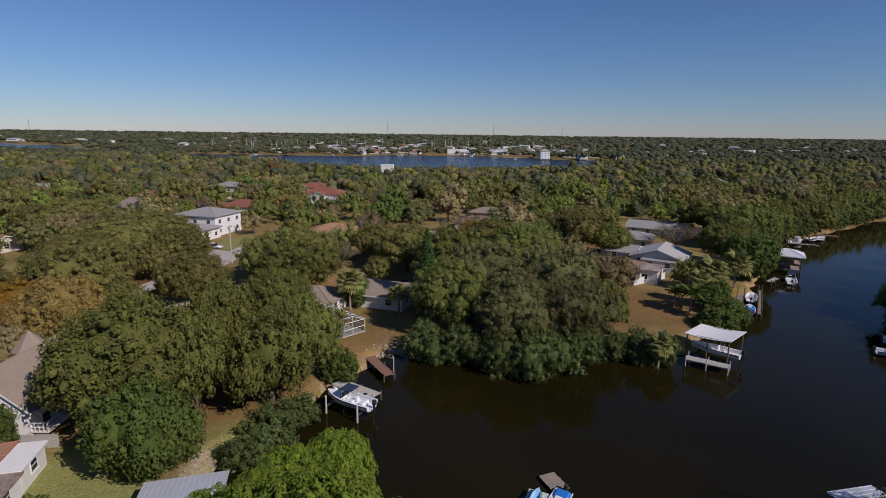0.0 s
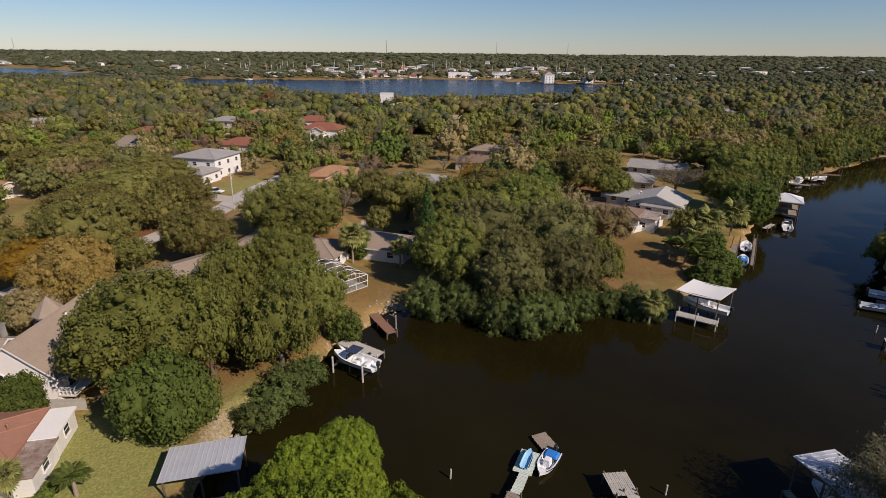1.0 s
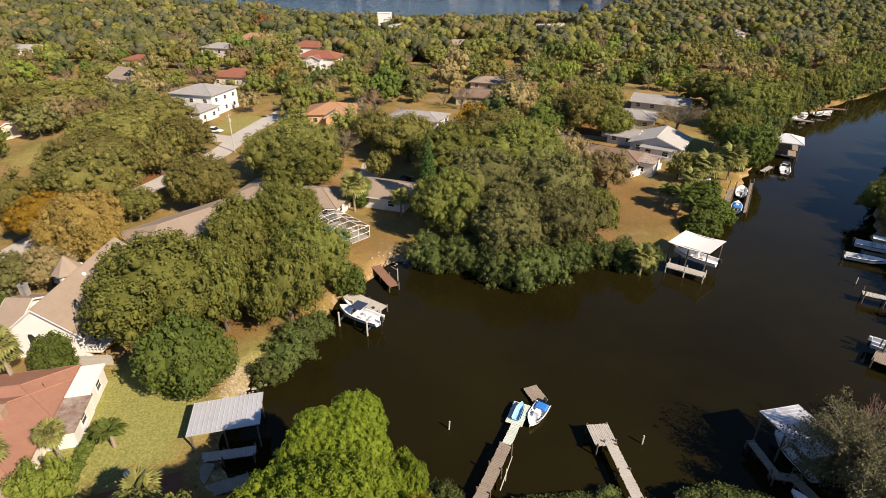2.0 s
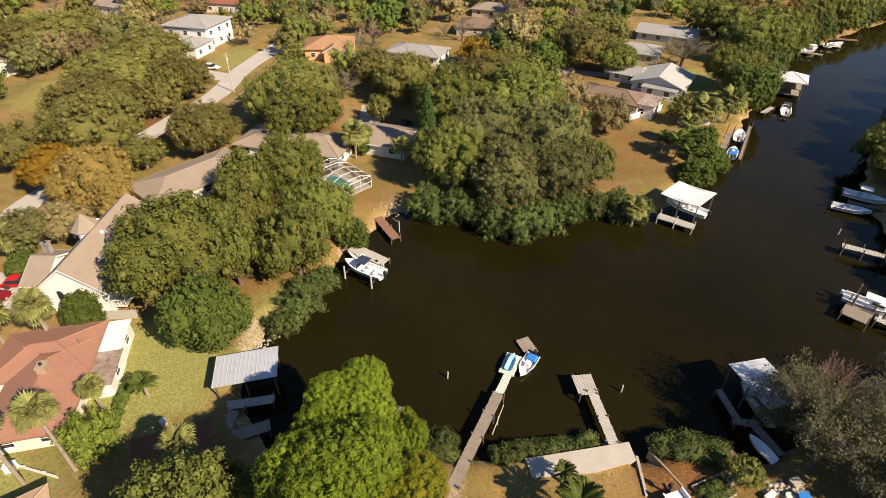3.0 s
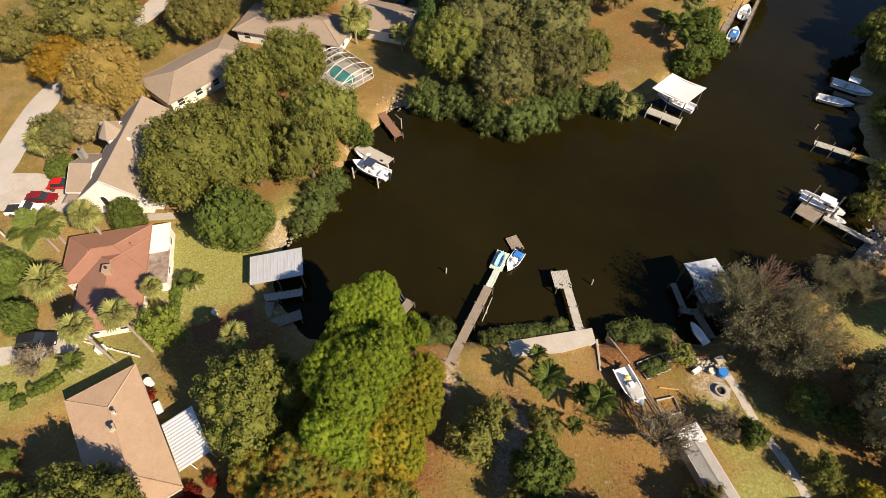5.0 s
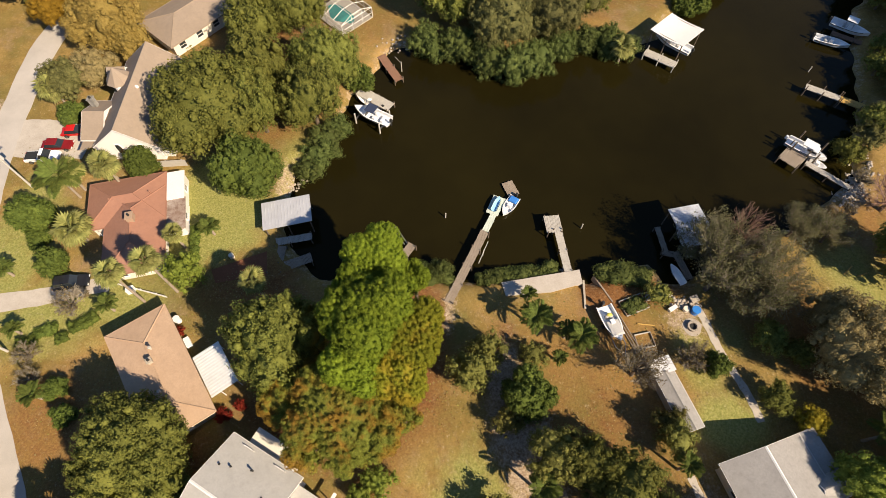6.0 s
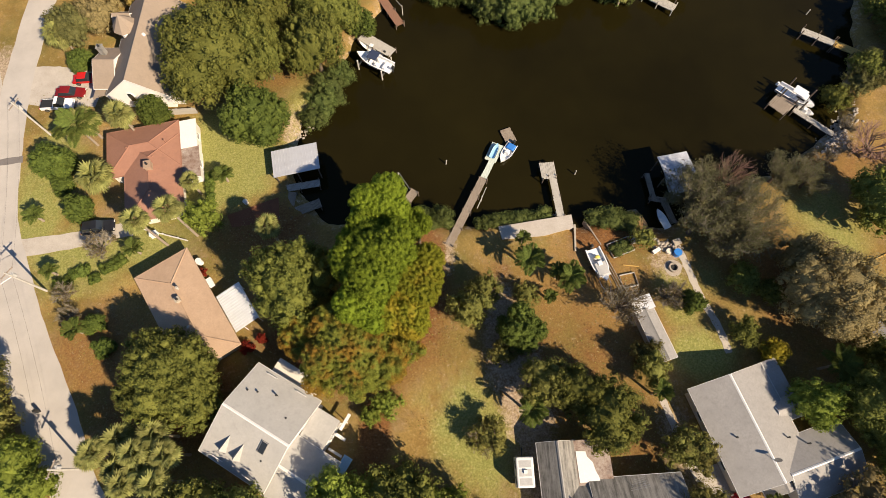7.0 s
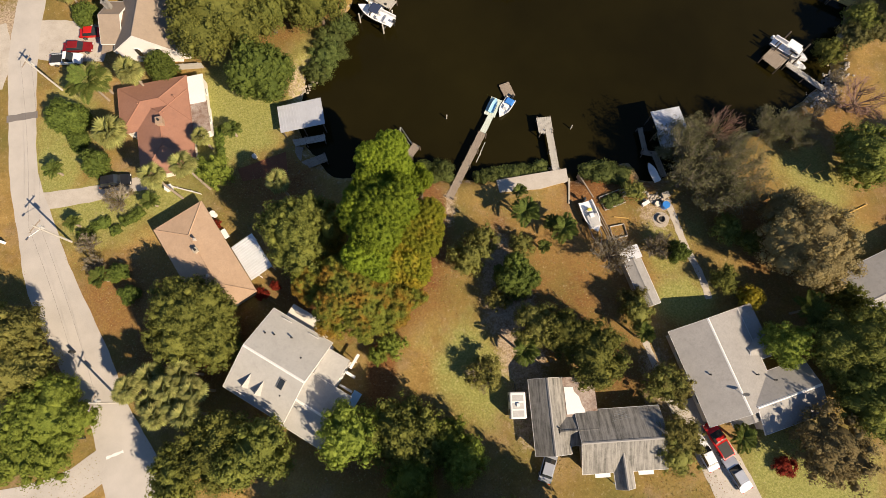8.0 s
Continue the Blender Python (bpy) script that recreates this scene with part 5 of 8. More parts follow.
def wing(house, x0, x1, y0, y1, ze, rise, kind, wall, roof, axis="x", over=0.5, cap=None, windows="snwe", storeys=1, frame_mat=None, caps=True, sills=True):
    """A rectangular body of a house, with walls, windows and its roof."""
    bm = bmesh.new()
    wall_ring(bm, x0, x1, y0, y1, ze)
    part("wall", bm, MAT[wall], house)
    if kind == "hip":
        roof_hip(house, x0, x1, y0, y1, ze, rise, MAT[roof], over, cap, caps)
    elif kind == "gable":
        roof_gable(house, x0, x1, y0, y1, ze, rise, axis, MAT[roof], MAT[wall], over, cap)
    else:
        bm = bmesh.new()
        slab(bm, [(x0 - 0.25, y0 - 0.25), (x1 + 0.25, y0 - 0.25), (x1 + 0.25, y1 + 0.25), (x0 - 0.25, y1 + 0.25)], ze, ze + 0.2)
        part("roof", bm, MAT[roof], house)
    fm = frame_mat or MAT["white"]
    for s in range(storeys):
        z = 1.5 + 2.9 * s
        for side in windows:
            if side in "sn":
                n = max(1, int((x1 - x0) / 3.6))
                for i in range(n):
                    window(house, x0 + (x1 - x0) * (i + 0.5) / n, y0 if side == "s" else y1, z, 1.3, 1.2, side, fm, caps and sills)
            else:
                n = max(1, int((y1 - y0) / 4.2))
                for i in range(n):
                    window(house, x0 if side == "w" else x1, y0 + (y1 - y0) * (i + 0.5) / n, z, 1.2, 1.2, side, fm, caps and sills)


def door_on(house, x, y, side, w=1.0, h=2.1, mat="white", name="door"):
    turn = {"s": 0, "e": 90, "n": 180, "w": 270}[side]
    d = thing_part(name, house)
    d.matrix_local = Matrix.Translation((x, y, 0)) @ Matrix.Rotation(radians(turn), 4, "Z")
    bm = bmesh.new()
    box(bm, (0, -0.03, h / 2 + 0.05), (w, 0.08, h))
    for i in range(3 if name == "garage_door" else 1):
        box(bm, (0, -0.08, 0.45 + i * 0.65), (w * 0.9, 0.03, 0.45))
    part("panel", bm, MAT[mat], d)
    bm = bmesh.new()
    tube(bm, (w * 0.38, -0.07, 1.0), (w * 0.38, -0.16, 1.0), 0.04, 0.04, 6)
    part("handle", bm, MAT["steel"], d)


def roof_pipe(house, x, y, z, r=0.12, h=0.5, mat="black"):
    bm = bmesh.new()
    tube(bm, (x, y, z - 0.3), (x, y, z + h), r, r, 8)
    tube(bm, (x, y, z + h), (x, y, z + h + 0.1), r * 1.5, r * 1.1, 8)
    part("vent_pipe", bm, MAT[mat], house)


def chimney(house, x, y, z, s=(0.9, 0.9, 1.5), mat="brick"):
    bm = bmesh.new()
    box(bm, (x, y, z), s)
    box(bm, (x, y, z + s[2] / 2 + 0.06), (s[0] + 0.16, s[1] + 0.16, 0.12))
    c = part("chimney", bm, MAT[mat], house)
    bm = bmesh.new()
    tube(bm, (x, y, z + s[2] / 2 + 0.1), (x, y, z + s[2] / 2 + 0.4), 0.18, 0.15, 8)
    part("flue", bm, MAT["black"], c)


def corrugated(house, name, x0, x1, y0, y1, z_lo, z_hi, mat, pitch=0.4, axis="x"):
    """A sloping sheet roof with ribs; it falls along y from z_hi to z_lo (ribs run down the slope)."""
    bm = bmesh.new()
    n = int((x1 - x0) / pitch)
    top = []
    for i in range(n):
        x = x0 + (x1 - x0) * (i + 0.5) / n
        top += [(x - 0.07, 0.03), (x - 0.035, 0.09), (x + 0.035, 0.09), (x + 0.07, 0.03)]
    prism(bm, [(x1, -0.03), (x0, -0.03), (x0, 0.03)] + top + [(x1, 0.03)], "y", y0, y1)
    for v in bm.verts:
        v.co.z += z_lo + (z_hi - z_lo) * (v.co.y - y0) / (y1 - y0)
    return part(name, bm, MAT[mat], house)


def at_ground(x, y, deg):
    return Matrix.Translation((x, y, GZ)) @ Matrix.Rotation(radians(deg), 4, "Z")


HOUSE_SPOTS = []


def house(x, y, deg, label, reach=9, name="house"):
    HOUSE_SPOTS.append((x, y, reach))
    return thing(name, at_ground(x, y, deg), label, "house", "houses of the neighbourhood")


def red_house():
    h = house(-40.4, 47.3, 13, "low house with a red-brown shingle roof and white annexe", 3)
    HOUSE_SPOTS.append((-43, 39, 9))
    wing(h, -10.3, -0.5, -7.6, -0.6, 2.35, 1.5, "hip", "cream", "roof_red")
    wing(h, -7.8, -0.52, -15.6, -3.0, 2.36, 1.5, "hip", "cream", "roof_red", windows="sw")
    wing(h, 0.0, 2.3, -5.0, -0.5, 2.2, 0, "flat", "white", "spray", windows="e")
    wing(h, -0.4, 2.4, -10.2, -5.3, 2.1, 0, "flat", "white", "roof_stained", windows="e")
    chimney(h, -4.0, -8.4, 3.9, (0.9, 1.1, 1.3), "brick")
    for x, y in ((-7.4, -4.2), (-6.9, -4.0), (-1.8, -4.1), (-3.6, -6.6)):
        roof_pipe(h, x, y, 3.5, 0.1, 0.2, "roof_red")
    bm = bmesh.new()
    tube(bm, (-9.1, -8.6, 0), (-9.1, -8.6, 2.4), 0.05, 0.05, 6)
    part("downpipe", bm, MAT["white"], h)
    door_on(h, -8.9, -7.62, "s")


def tan_house():
    h = house(-33.95, 17.2, -55, "house with a tan shingle roof and a white sheet-roofed carport", 10)
    wing(h, -7.4, 8.0, -3.4, 3.4, 2.6, 0.7, "hip", "tanwall", "roof_tan")
    for x, y, r in ((-2.6, 0.6, 0.16), (3.2, -0.4, 0.16)):
        roof_pipe(h, x, y, 3.9, r, 0.25, "concrete")
    chimney(h, -1.2, -0.1, 3.5, (0.6, 0.55, 0.7), "sandwall")
    corrugated(h, "carport_roof", 0.6, 6.6, 4.0, 7.6, 2.1, 2.5, "metal_white")
    for x in (0.8, 6.4):
        for y in (5.2, 7.4):
            bm = bmesh.new()
            tube(bm, (x, y, 0), (x, y, 2.2), 0.06, 0.06, 6)
            part("post", bm, MAT["white"], h)
    bm = bmesh.new()
    slab(bm, [(3.2, -5.2), (5.2, -5.2), (5.2, -3.9), (3.2, -3.9)], 2.0, 2.1)
    part("canopy", bm, MAT["spray"], h)
    bm = bmesh.new()
    for x in (3.3, 5.1):
        tube(bm, (x, -5.1, 0), (x, -5.1, 2.0), 0.06, 0.06, 6)
    part("canopy_posts", bm, MAT["white"], h)
    door_on(h, 4.2, -3.42, "s")


def grey_house():
    h = house(-22.5, 9.6, -29.4, "two-storey house with a light grey shingle roof and pyramid dormers", 3)
    HOUSE_SPOTS.append((-19, 2, 10))
    wing(h, 0.4, 9.0, -11.4, -0.4, 4.6, 2.0, "gable", "white", "roof_grey", "x", cap=MAT["spray"], storeys=2)
    wing(h, 9.4, 14.8, -11.8, -5.2, 3.6, 1.0, "gable", "white", "roof_grey", "x", cap=MAT["spray"], windows="se")
    wing(h, 9.4, 12.3, -4.8, -1.0, 3.2, 0, "flat", "white", "roof_grey", windows="e")
    wing(h, 1.6, 7.4, 0.2, 1.7, 2.6, 0, "flat", "cream", "cream", windows="n")
    for x in (2.6, 4.6):
        bm = bmesh.new()
        a = [(x - 0.9, -11.6), (x + 0.9, -11.6)]
        v = [bm.verts.new(p) for p in ((x - 0.75, -10.4, 4.65), (x + 0.75, -10.4, 4.65), (x, -8.3, 5.85), (x, -10.5, 6.2))]
        for f in ((0, 1, 3), (1, 2, 3), (2, 0, 3), (0, 2, 1)):
            bm.faces.new([v[i] for i in f])
        part("dormer", bm, MAT["roof_grey"], h, "pyramid dormer in grey shingles")
    sk = thing_part("skylight", h)
    sk.matrix_local = Matrix.Translation((6.9, -7.6, 6.24)) @ Matrix.Rotation(radians(20), 4, "X")
    bm = bmesh.new()
    box(bm, (0, 0, 0), (0.9, 1.5, 0.16))
    part("skylight_frame", bm, MAT["roof_mid"], sk)
    bm = bmesh.new()
    box(bm, (0, 0, 0.09), (0.75, 1.35, 0.04))
    part("pane", bm, MAT["glass"], sk)
    for x, y in ((1.2, -3.2), (2.4, -2.8), (4.6, -2.0), (7.2, -3.6), (7.4, -9.0)):
        roof_pipe(h, x, y, 5.6 if y > -4 else 5.3, 0.09, 0.3)
    bm = bmesh.new()
    box(bm, (-0.6, -5.4, 0.6), (1.1, 1.3, 1.2))
    box(bm, (-0.6, -5.4, 1.22), (0.7, 0.8, 0.06))
    part("air_conditioner", bm, MAT["white"], h)
    for x, y, sx, sy, z in ((12.9, -0.6, 0.4, 2.2, 2.0), (13.4, -2.4, 1.4, 0.4, 1.9), (13.7, -4.3, 2.0, 0.3, 1.4)):
        bm = bmesh.new()
        box(bm, (x, y, z), (sx, sy, 0.1))
        box(bm, (x, y, z / 2), (0.12, 0.12, z))
        part("porch_beam", bm, MAT["white"], h)
    bm = bmesh.new()
    box(bm, (15.4, -5.0, 1.0), (1.2, 2.2, 0.12))
    box(bm, (15.4, -5.0, 0.5), (0.9, 1.8, 0.9))
    part("porch_bench", bm, MAT["canvas_pale"], h)


def dark_house():
    h = house(12.3, 0.3, 4.0, "house with streaked dark grey shingle roofs and a patched flat roof", 3)
    HOUSE_SPOTS.append((20, -6, 9))
    wing(h, 0.5, 4.3, -9.3, -0.4, 2.5, 1.1, "gable", "tanwall", "roof_dark", "y", cap=MAT["roof_mid"])
    wing(h, 6.3, 16.6, -11.9, -4.9, 2.5, 1.7, "gable", "tanwall", "roof_dark", "x", cap=MAT["roof_mid"])
    wing(h, 3.9, 8.0, -8.3, -5.4, 2.51, 0.9, "gable", "tanwall", "roof_dark", "x", windows="")
    wing(h, 4.75, 8.6, -4.9, -0.2, 2.3, 0, "flat", "tanwall", "roof_stained", windows="n")
    bm = bmesh.new()
    slab(bm, [(4.7, -4.8), (7.2, -4.8), (7.1, -4.2), (6.8, -3.6), (6.6, -2.6), (6.0, -1.9), (5.9, -1.3), (4.7, -1.2)], 2.49, 2.56)
    part("roof_coating", bm, MAT["spray"], h, "patch of white roof coating")
    roof_gable(h, 10.2, 12.2, -14.2, -9.6, 2.5, 0.9, "y", MAT["roof_dark"], MAT["tanwall"], 0.25, MAT["roof_mid"])
    bm = bmesh.new()
    for x in (10.3, 12.1):
        tube(bm, (x, -14.0, 0), (x, -14.0, 2.4), 0.08, 0.08, 6)
    part("porch_posts", bm, MAT["white"], h)
    wing(h, 16.2, 17.8, -9.6, -7.4, 2.2, 0, "flat", "tanwall", "roof_dark", windows="")
    for x in (8.5, 14.2):
        bm = bmesh.new()
        box(bm, (x, -12.6, 2.1), (2.0, 0.7, 0.12))
        part("awning", bm, MAT["white"], h)
    bm = bmesh.new()
    tube(bm, (10.8, -5.6, 3.0), (11.6, -5.0, 5.4), 0.03, 0.03, 5)
    for i in range(6):
        tube(bm, (10.0 + 0.1 * i, -5.9 + 0.22 * i, 4.6), (12.4 - 0.1 * i, -5.6 + 0.22 * i, 4.6), 0.018, 0.018, 4)
    part("antenna", bm, MAT["steel"], h, "aluminium television antenna")
    for x, y in ((2.4, -2.6), (3.3, -6.4)):
        roof_pipe(h, x, y, 3.4, 0.09, 0.25)
    door_on(h, 11.2, -11.92, "s")


def lower_house():
    h = house(31.9, 6.9, 18.7, "house with a light grey shingle roof and a front wing", 3)
    HOUSE_SPOTS.append((39, 2, 9))
    HOUSE_SPOTS.append((47, -2, 5))
    wing(h, 0.5, 10.0, -12.8, -0.5, 2.7, 1.3, "gable", "cream", "roof_mid", "y", cap=MAT["spray"])
    wing(h, 7.0, 15.4, -16.0, -9.6, 2.71, 1.1, "gable", "cream", "roof_mid", "x", cap=MAT["spray"], windows="se")
    wing(h, 3.6, 7.6, -14.0, -11.6, 2.4, 0.8, "gable", "cream", "roof_mid", "y", windows="")
    wing(h, 10.2, 12.4, -4.4, -0.2, 2.3, 0, "flat", "greywall", "roof_mid", windows="e")
    wing(h, 9.6, 12.0, -7.0, -4.8, 2.5, 0.9, "gable", "cream", "roof_mid", "x", windows="e")
    d = thing_part("satellite_dish", h)
    d.location = (5.2, -10.6, 4.6)
    bm = bmesh.new()
    for k in range(3):
        r = 0.45 * (1 - k / 3)
        tube(bm, (0, -0.05 * k, 0.5 - 0.03 * k), (0, -0.05 * k - 0.04, 0.48 - 0.03 * k), r, r * 0.8, 12)
    part("dish", bm, MAT["steel"], d, "dark grey dish")
    bm = bmesh.new()
    tube(bm, (0, 0, -0.6), (0, 0, 0.5), 0.04, 0.04, 6)
    part("mast", bm, MAT["steel"], d)
    for x, y in ((2.6, -7.0), (8.6, -9.0), (10.6, -10.4)):
        roof_pipe(h, x, y, 3.5, 0.09, 0.25)
    door_on(h, 5.6, -14.02, "s", 2.4, 2.1, "white", "garage_door")
    bm = bmesh.new()
    for i in range(5):
        tube(bm, (7.0 + 0.06 * i, -13 - 0.55 * i, 0), (7.0 + 0.06 * i, -13 - 0.55 * i, 2.6), 0.05, 0.05, 6)
    part("trellis", bm, MAT["plank"], h)


def church_house():
    """The tall gabled house with a turret."""
    h = house(-47.2, 51.9, 0, "tall pale pink stucco house with a beige shingle roof and turret", 3)
    HOUSE_SPOTS.append((-48, 60, 9))
    wing(h, -4.6, 4.8, -0.5, 17.2, 3.3, 3.7, "gable", "pink", "roof_church", "y", over=0.3, windows="e")
    wing(h, -6.6, -4.2, 1.0, 8.0, 3.4, 1.7, "gable", "pink", "roof_church", "x", over=0.5, windows="w")
    bm = bmesh.new()
    slab(bm, [(-7.4, -0.8), (-5.0, 0.2), (-5.0, 1.4), (-7.4, 1.2)], 2.4, 2.5)
    part("porch_roof", bm, MAT["roof_church"], h)
    # arched windows in the front gable
    for x in (-1.2, 2.2):
        w = thing_part("window", h)
        w.location = (x, -0.53, 2.6)
        bm = bmesh.new()
        prism(bm, [(-0.42, -1.0), (0.42, -1.0), (0.42, 0.6), (0.22, 0.95), (0, 1.08), (-0.22, 0.95), (-0.42, 0.6)], "y", -0.05, 0.0)
        part("pane", bm, MAT["glass"], w)
        bm = bmesh.new()
        for a, b in (((-0.5, -1.05), (-0.5, 0.62)), ((0.5, -1.05), (0.5, 0.62)), ((-0.5, 0.62), (-0.25, 1.02)), ((0.5, 0.62), (0.25, 1.02)), ((-0.25, 1.02), (0.25, 1.02)), ((-0.5, -1.05), (0.5, -1.05))):
            tube(bm, (a[0], -0.05, a[1]), (b[0], -0.05, b[1]), 0.07, 0.07, 5)
        part("window_frame", bm, MAT["white"], w)
    t = thing_part("turret", h)
    t.location = (-3.3, 11.2, 0)
    bm = bmesh.new()
    tube(bm, (0, 0, 0), (0, 0, 5.4), 1.6, 1.6, 8)
    part("turret_wall", bm, MAT["pink"], t)
    bm = bmesh.new()
    tube(bm, (0, 0, 5.35), (0, 0, 7.6), 2.05, 0.05, 8)
    part("turret_roof", bm, MAT["roof_church"], t)
    for a in (-70, -20, -120):
        bm = bmesh.new()
        box(bm, (1.52 * math.cos(radians(a)), 1.52 * math.sin(radians(a)), 4.3), (0.12, 0.6, 0.9), radians(a))
        part("turret_window", bm, MAT["glass"], t)
    wing(h, -6.0, -4.0, 12.6, 15.8, 3.3, 1.4, "gable", "pink", "roof_church", "x", windows="w")
    chimney(h, -6.0, 6.4, 5.2, (0.8, 0.8, 1.6), "roof_dark")
    bm = bmesh.new()
    tube(bm, (0.9, 8.3, 6.45), (0.9, 8.3, 6.75), 0.28, 0.22, 8)
    part("roof_vent", bm, MAT["spray"], h)
    # back deck
    bm = bmesh.new()
    slab(bm, [(4.62, -0.6), (6.6, -0.6), (6.6, 3.2), (4.62, 3.2)], 0.9, 1.05)
    part("deck", bm, MAT["cream"], h)
    for i in range(5):
        bm = bmesh.new()
        box(bm, (4.75 + 0.45 * i, -0.55, 1.5), (0.08, 0.08, 0.9))
        part("deck_post", bm, MAT["white"], h)
    bm = bmesh.new()
    box(bm, (5.6, -0.55, 2.0), (2.0, 0.1, 0.08))
    box(bm, (6.55, 1.3, 2.0), (0.1, 3.8, 0.08))
    box(bm, (5.6, -0.55, 1.5), (2.0, 0.06, 0.06))
    part("rail", bm, MAT["white"], h)
    door_on(h, 4.62, 1.6, "e", 1.6)


red_house()
tan_house()
grey_house()
dark_house()
lower_house()
church_house()


def simple_house(x, y, deg, w, d, ze, rise, kind, wall, roof, label, axis="x", storeys=1, extra=None, windows="sew", reach=None):
    h = house(x, y, deg, label, reach or max(w, d) * 0.55)
    wing(h, -w / 2, w / 2, -d / 2, d / 2, ze, rise, kind, wall, roof, axis, windows=windows if y < 190 else "s", storeys=storeys, caps=y < 190, sills=y < 60)
    door_on(h, w * 0.1, -d / 2 - 0.02, "s")
    if extra:
        for args in extra:
            wing(h, *args)
    return h


simple_house(66, 14, 25, 15, 9, 2.6, 1.4, "gable", "tanwall", "roof_mid", "house with a grey pitched roof under trees", "x", extra=[(-4, 6, -8.5, -4.6, 2.4, 0.9, "gable", "tanwall", "roof_dark", "x")])
# across the basin
pool_house = simple_house(-28.5, 97.5, -14, 21, 9, 2.5, 1.7, "hip", "white", "roof_church", "white house with a beige hipped shingle roof beside the pool")
simple_house(-10.8, 100.2, -18, 10.5, 9, 2.5, 1.5, "gable", "white", "roof_church", "white garage with a brown-grey pitched roof", "x")
simple_house(-43.6, 83.6, 50, 18, 9, 2.5, 1.5, "hip", "cream", "roof_church", "house with a pale tan hipped roof under oaks")
shed2 = simple_house(-44.0, 127, -14, 3.8, 9, 2.2, 1.0, "gable", "cream", "cream", "small cream painted garden building", "y")
simple_house(-74, 171, -14, 14, 13, 6.0, 2.0, "hip", "white", "roof_mid", "two-storey white house with a grey hipped roof", storeys=2, extra=[(1.5, 8.5, -15, -6.4, 3.2, 1.3, "hip", "white", "roof_mid", "x")])
simple_house(-32.5, 160, 4, 13, 11, 3.0, 2.2, "hip", "peach", "roof_orange", "peach coloured house with an orange tile roof and columns", extra=[(-1.0, 4.4, -8.2, -5.4, 3.0, 1.5, "gable", "peach", "roof_orange", "y")])
simple_house(-7, 155.5, -20, 15, 9, 2.6, 1.5, "hip", "white", "roof_mid", "white house with a grey hipped roof among trees")
simple_house(55, 134, -32, 12, 11, 2.6, 2.0, "gable", "greywall", "roof_grey", "grey house with a light metal-grey pitched roof", "y", extra=[(-13, -5.8, -1.5, 4.5, 2.4, 1.2, "gable", "greywall", "roof_mid", "x"), (-3, 5, -8, -5.4, 2.2, 0, "flat", "white", "roof_mid")])
simple_house(39.5, 122.5, -32, 14, 8, 2.7, 1.5, "hip", "white", "roof_brown", "white house with a dark brown-grey hipped roof and fenced terrace", extra=[(5.2, 10.4, -3.4, 3.0, 2.9, 0, "flat", "white", "roof_stained")])
simple_house(55, 158, -25, 13, 9, 2.6, 1.7, "hip", "tanwall", "roof_mid", "tan house with a grey hipped roof among trees")
simple_house(70, 176, -28, 17, 9, 2.6, 1.5, "gable", "greywall", "roof_mid", "grey house with a low pitched roof under oaks")
simple_house(13, 183, -12, 16, 10, 2.6, 1.8, "hip", "tanwall", "roof_brown", "brown-roofed house among oaks")
simple_house(18, 205, -20, 14, 9, 2.6, 1.8, "hip", "tanwall", "roof_church", "house with a pale brown hipped roof")
simple_house(-119, 141, -20, 12, 8, 3.0, 1.2, "gable", "cream", "roof_orange", "cream house with a faded orange roof", "x")
solar_h = simple_house(-111, 205, -25, 20, 12, 3.4, 2.6, "gable", "cream", "roof_church", "large cream house with dark solar panels on its roof", "x", extra=[(4, 11, -10, -5, 3.3, 1.8, "gable", "white", "roof_church", "y")])
bm = bmesh.new()
box(bm, (0, -3.0, 4.85), (6.5, 3.4, 0.1))
bmesh.ops.rotate(bm, verts=bm.verts, cent=(0, -3.0, 4.85), matrix=Matrix.Rotation(radians(23), 3, "X"))
part("solar_panel", bm, MAT["solar"], solar_h, "dark solar panel array")
simple_house(-77, 211, -10, 15, 11, 3.2, 2.4, "hip", "cream", "roof_terracotta", "house with a red tile hipped roof")
simple_house(-53, 246, -12, 18, 11, 4.5, 2.6, "hip", "white", "roof_terracotta", "two-storey white house with a red tile roof and columns", extra=[(-3, 3, -8.5, -5.2, 4.4, 1.4, "gable", "white", "roof_terracotta", "y")])
simple_house(-66, 283, -10, 16, 11, 3.5, 2.4, "hip", "white", "roof_terracotta", "white house with a red tile roof")
simple_house(-101, 262, -15, 15, 11, 5.8, 1.8, "hip", "cream", "roof_mid", "two-storey cream house with a grey hipped roof", storeys=2)
simple_house(-99, 306, -15, 18, 11, 3.5, 3.0, "hip", "tanwall", "roof_orange", "house with a steep orange-brown tile roof")
simple_house(-28, 372, 5, 14, 10, 3, 1.6, "hip", "white", "roof_grey", "white house with a pale roof among trees")
simple_house(-41, 405, 0, 9, 7, 8.0, 0, "flat", "white", "spray", "white flat-roofed building by the river")
simple_house(128, 702, 5, 12, 11, 10, 3, "hip", "white", "roof_mid", "tall pale house on the river bank", storeys=3)
simple_house(171, 350, -10, 16, 10, 3.4, 2, "hip", "white", "roof_mid", "white house with a grey roof in the woods")
simple_house(68, 376, 8, 18, 9, 3, 1.5, "gable", "white", "roof_grey", "long white house among trees")
simple_house(118, 372, 8, 14, 9, 3, 1.8, "hip", "tanwall", "roof_terracotta", "house with a red roof among trees")
simple_house(8, 298, 0, 16, 9, 3, 2, "hip", "cream", "roof_church", "cream house with a tan roof among trees")
simple_house(-154, 188, 20, 14, 9, 3, 1.6, "hip", "tanwall", "roof_mid", "low house with a grey roof")
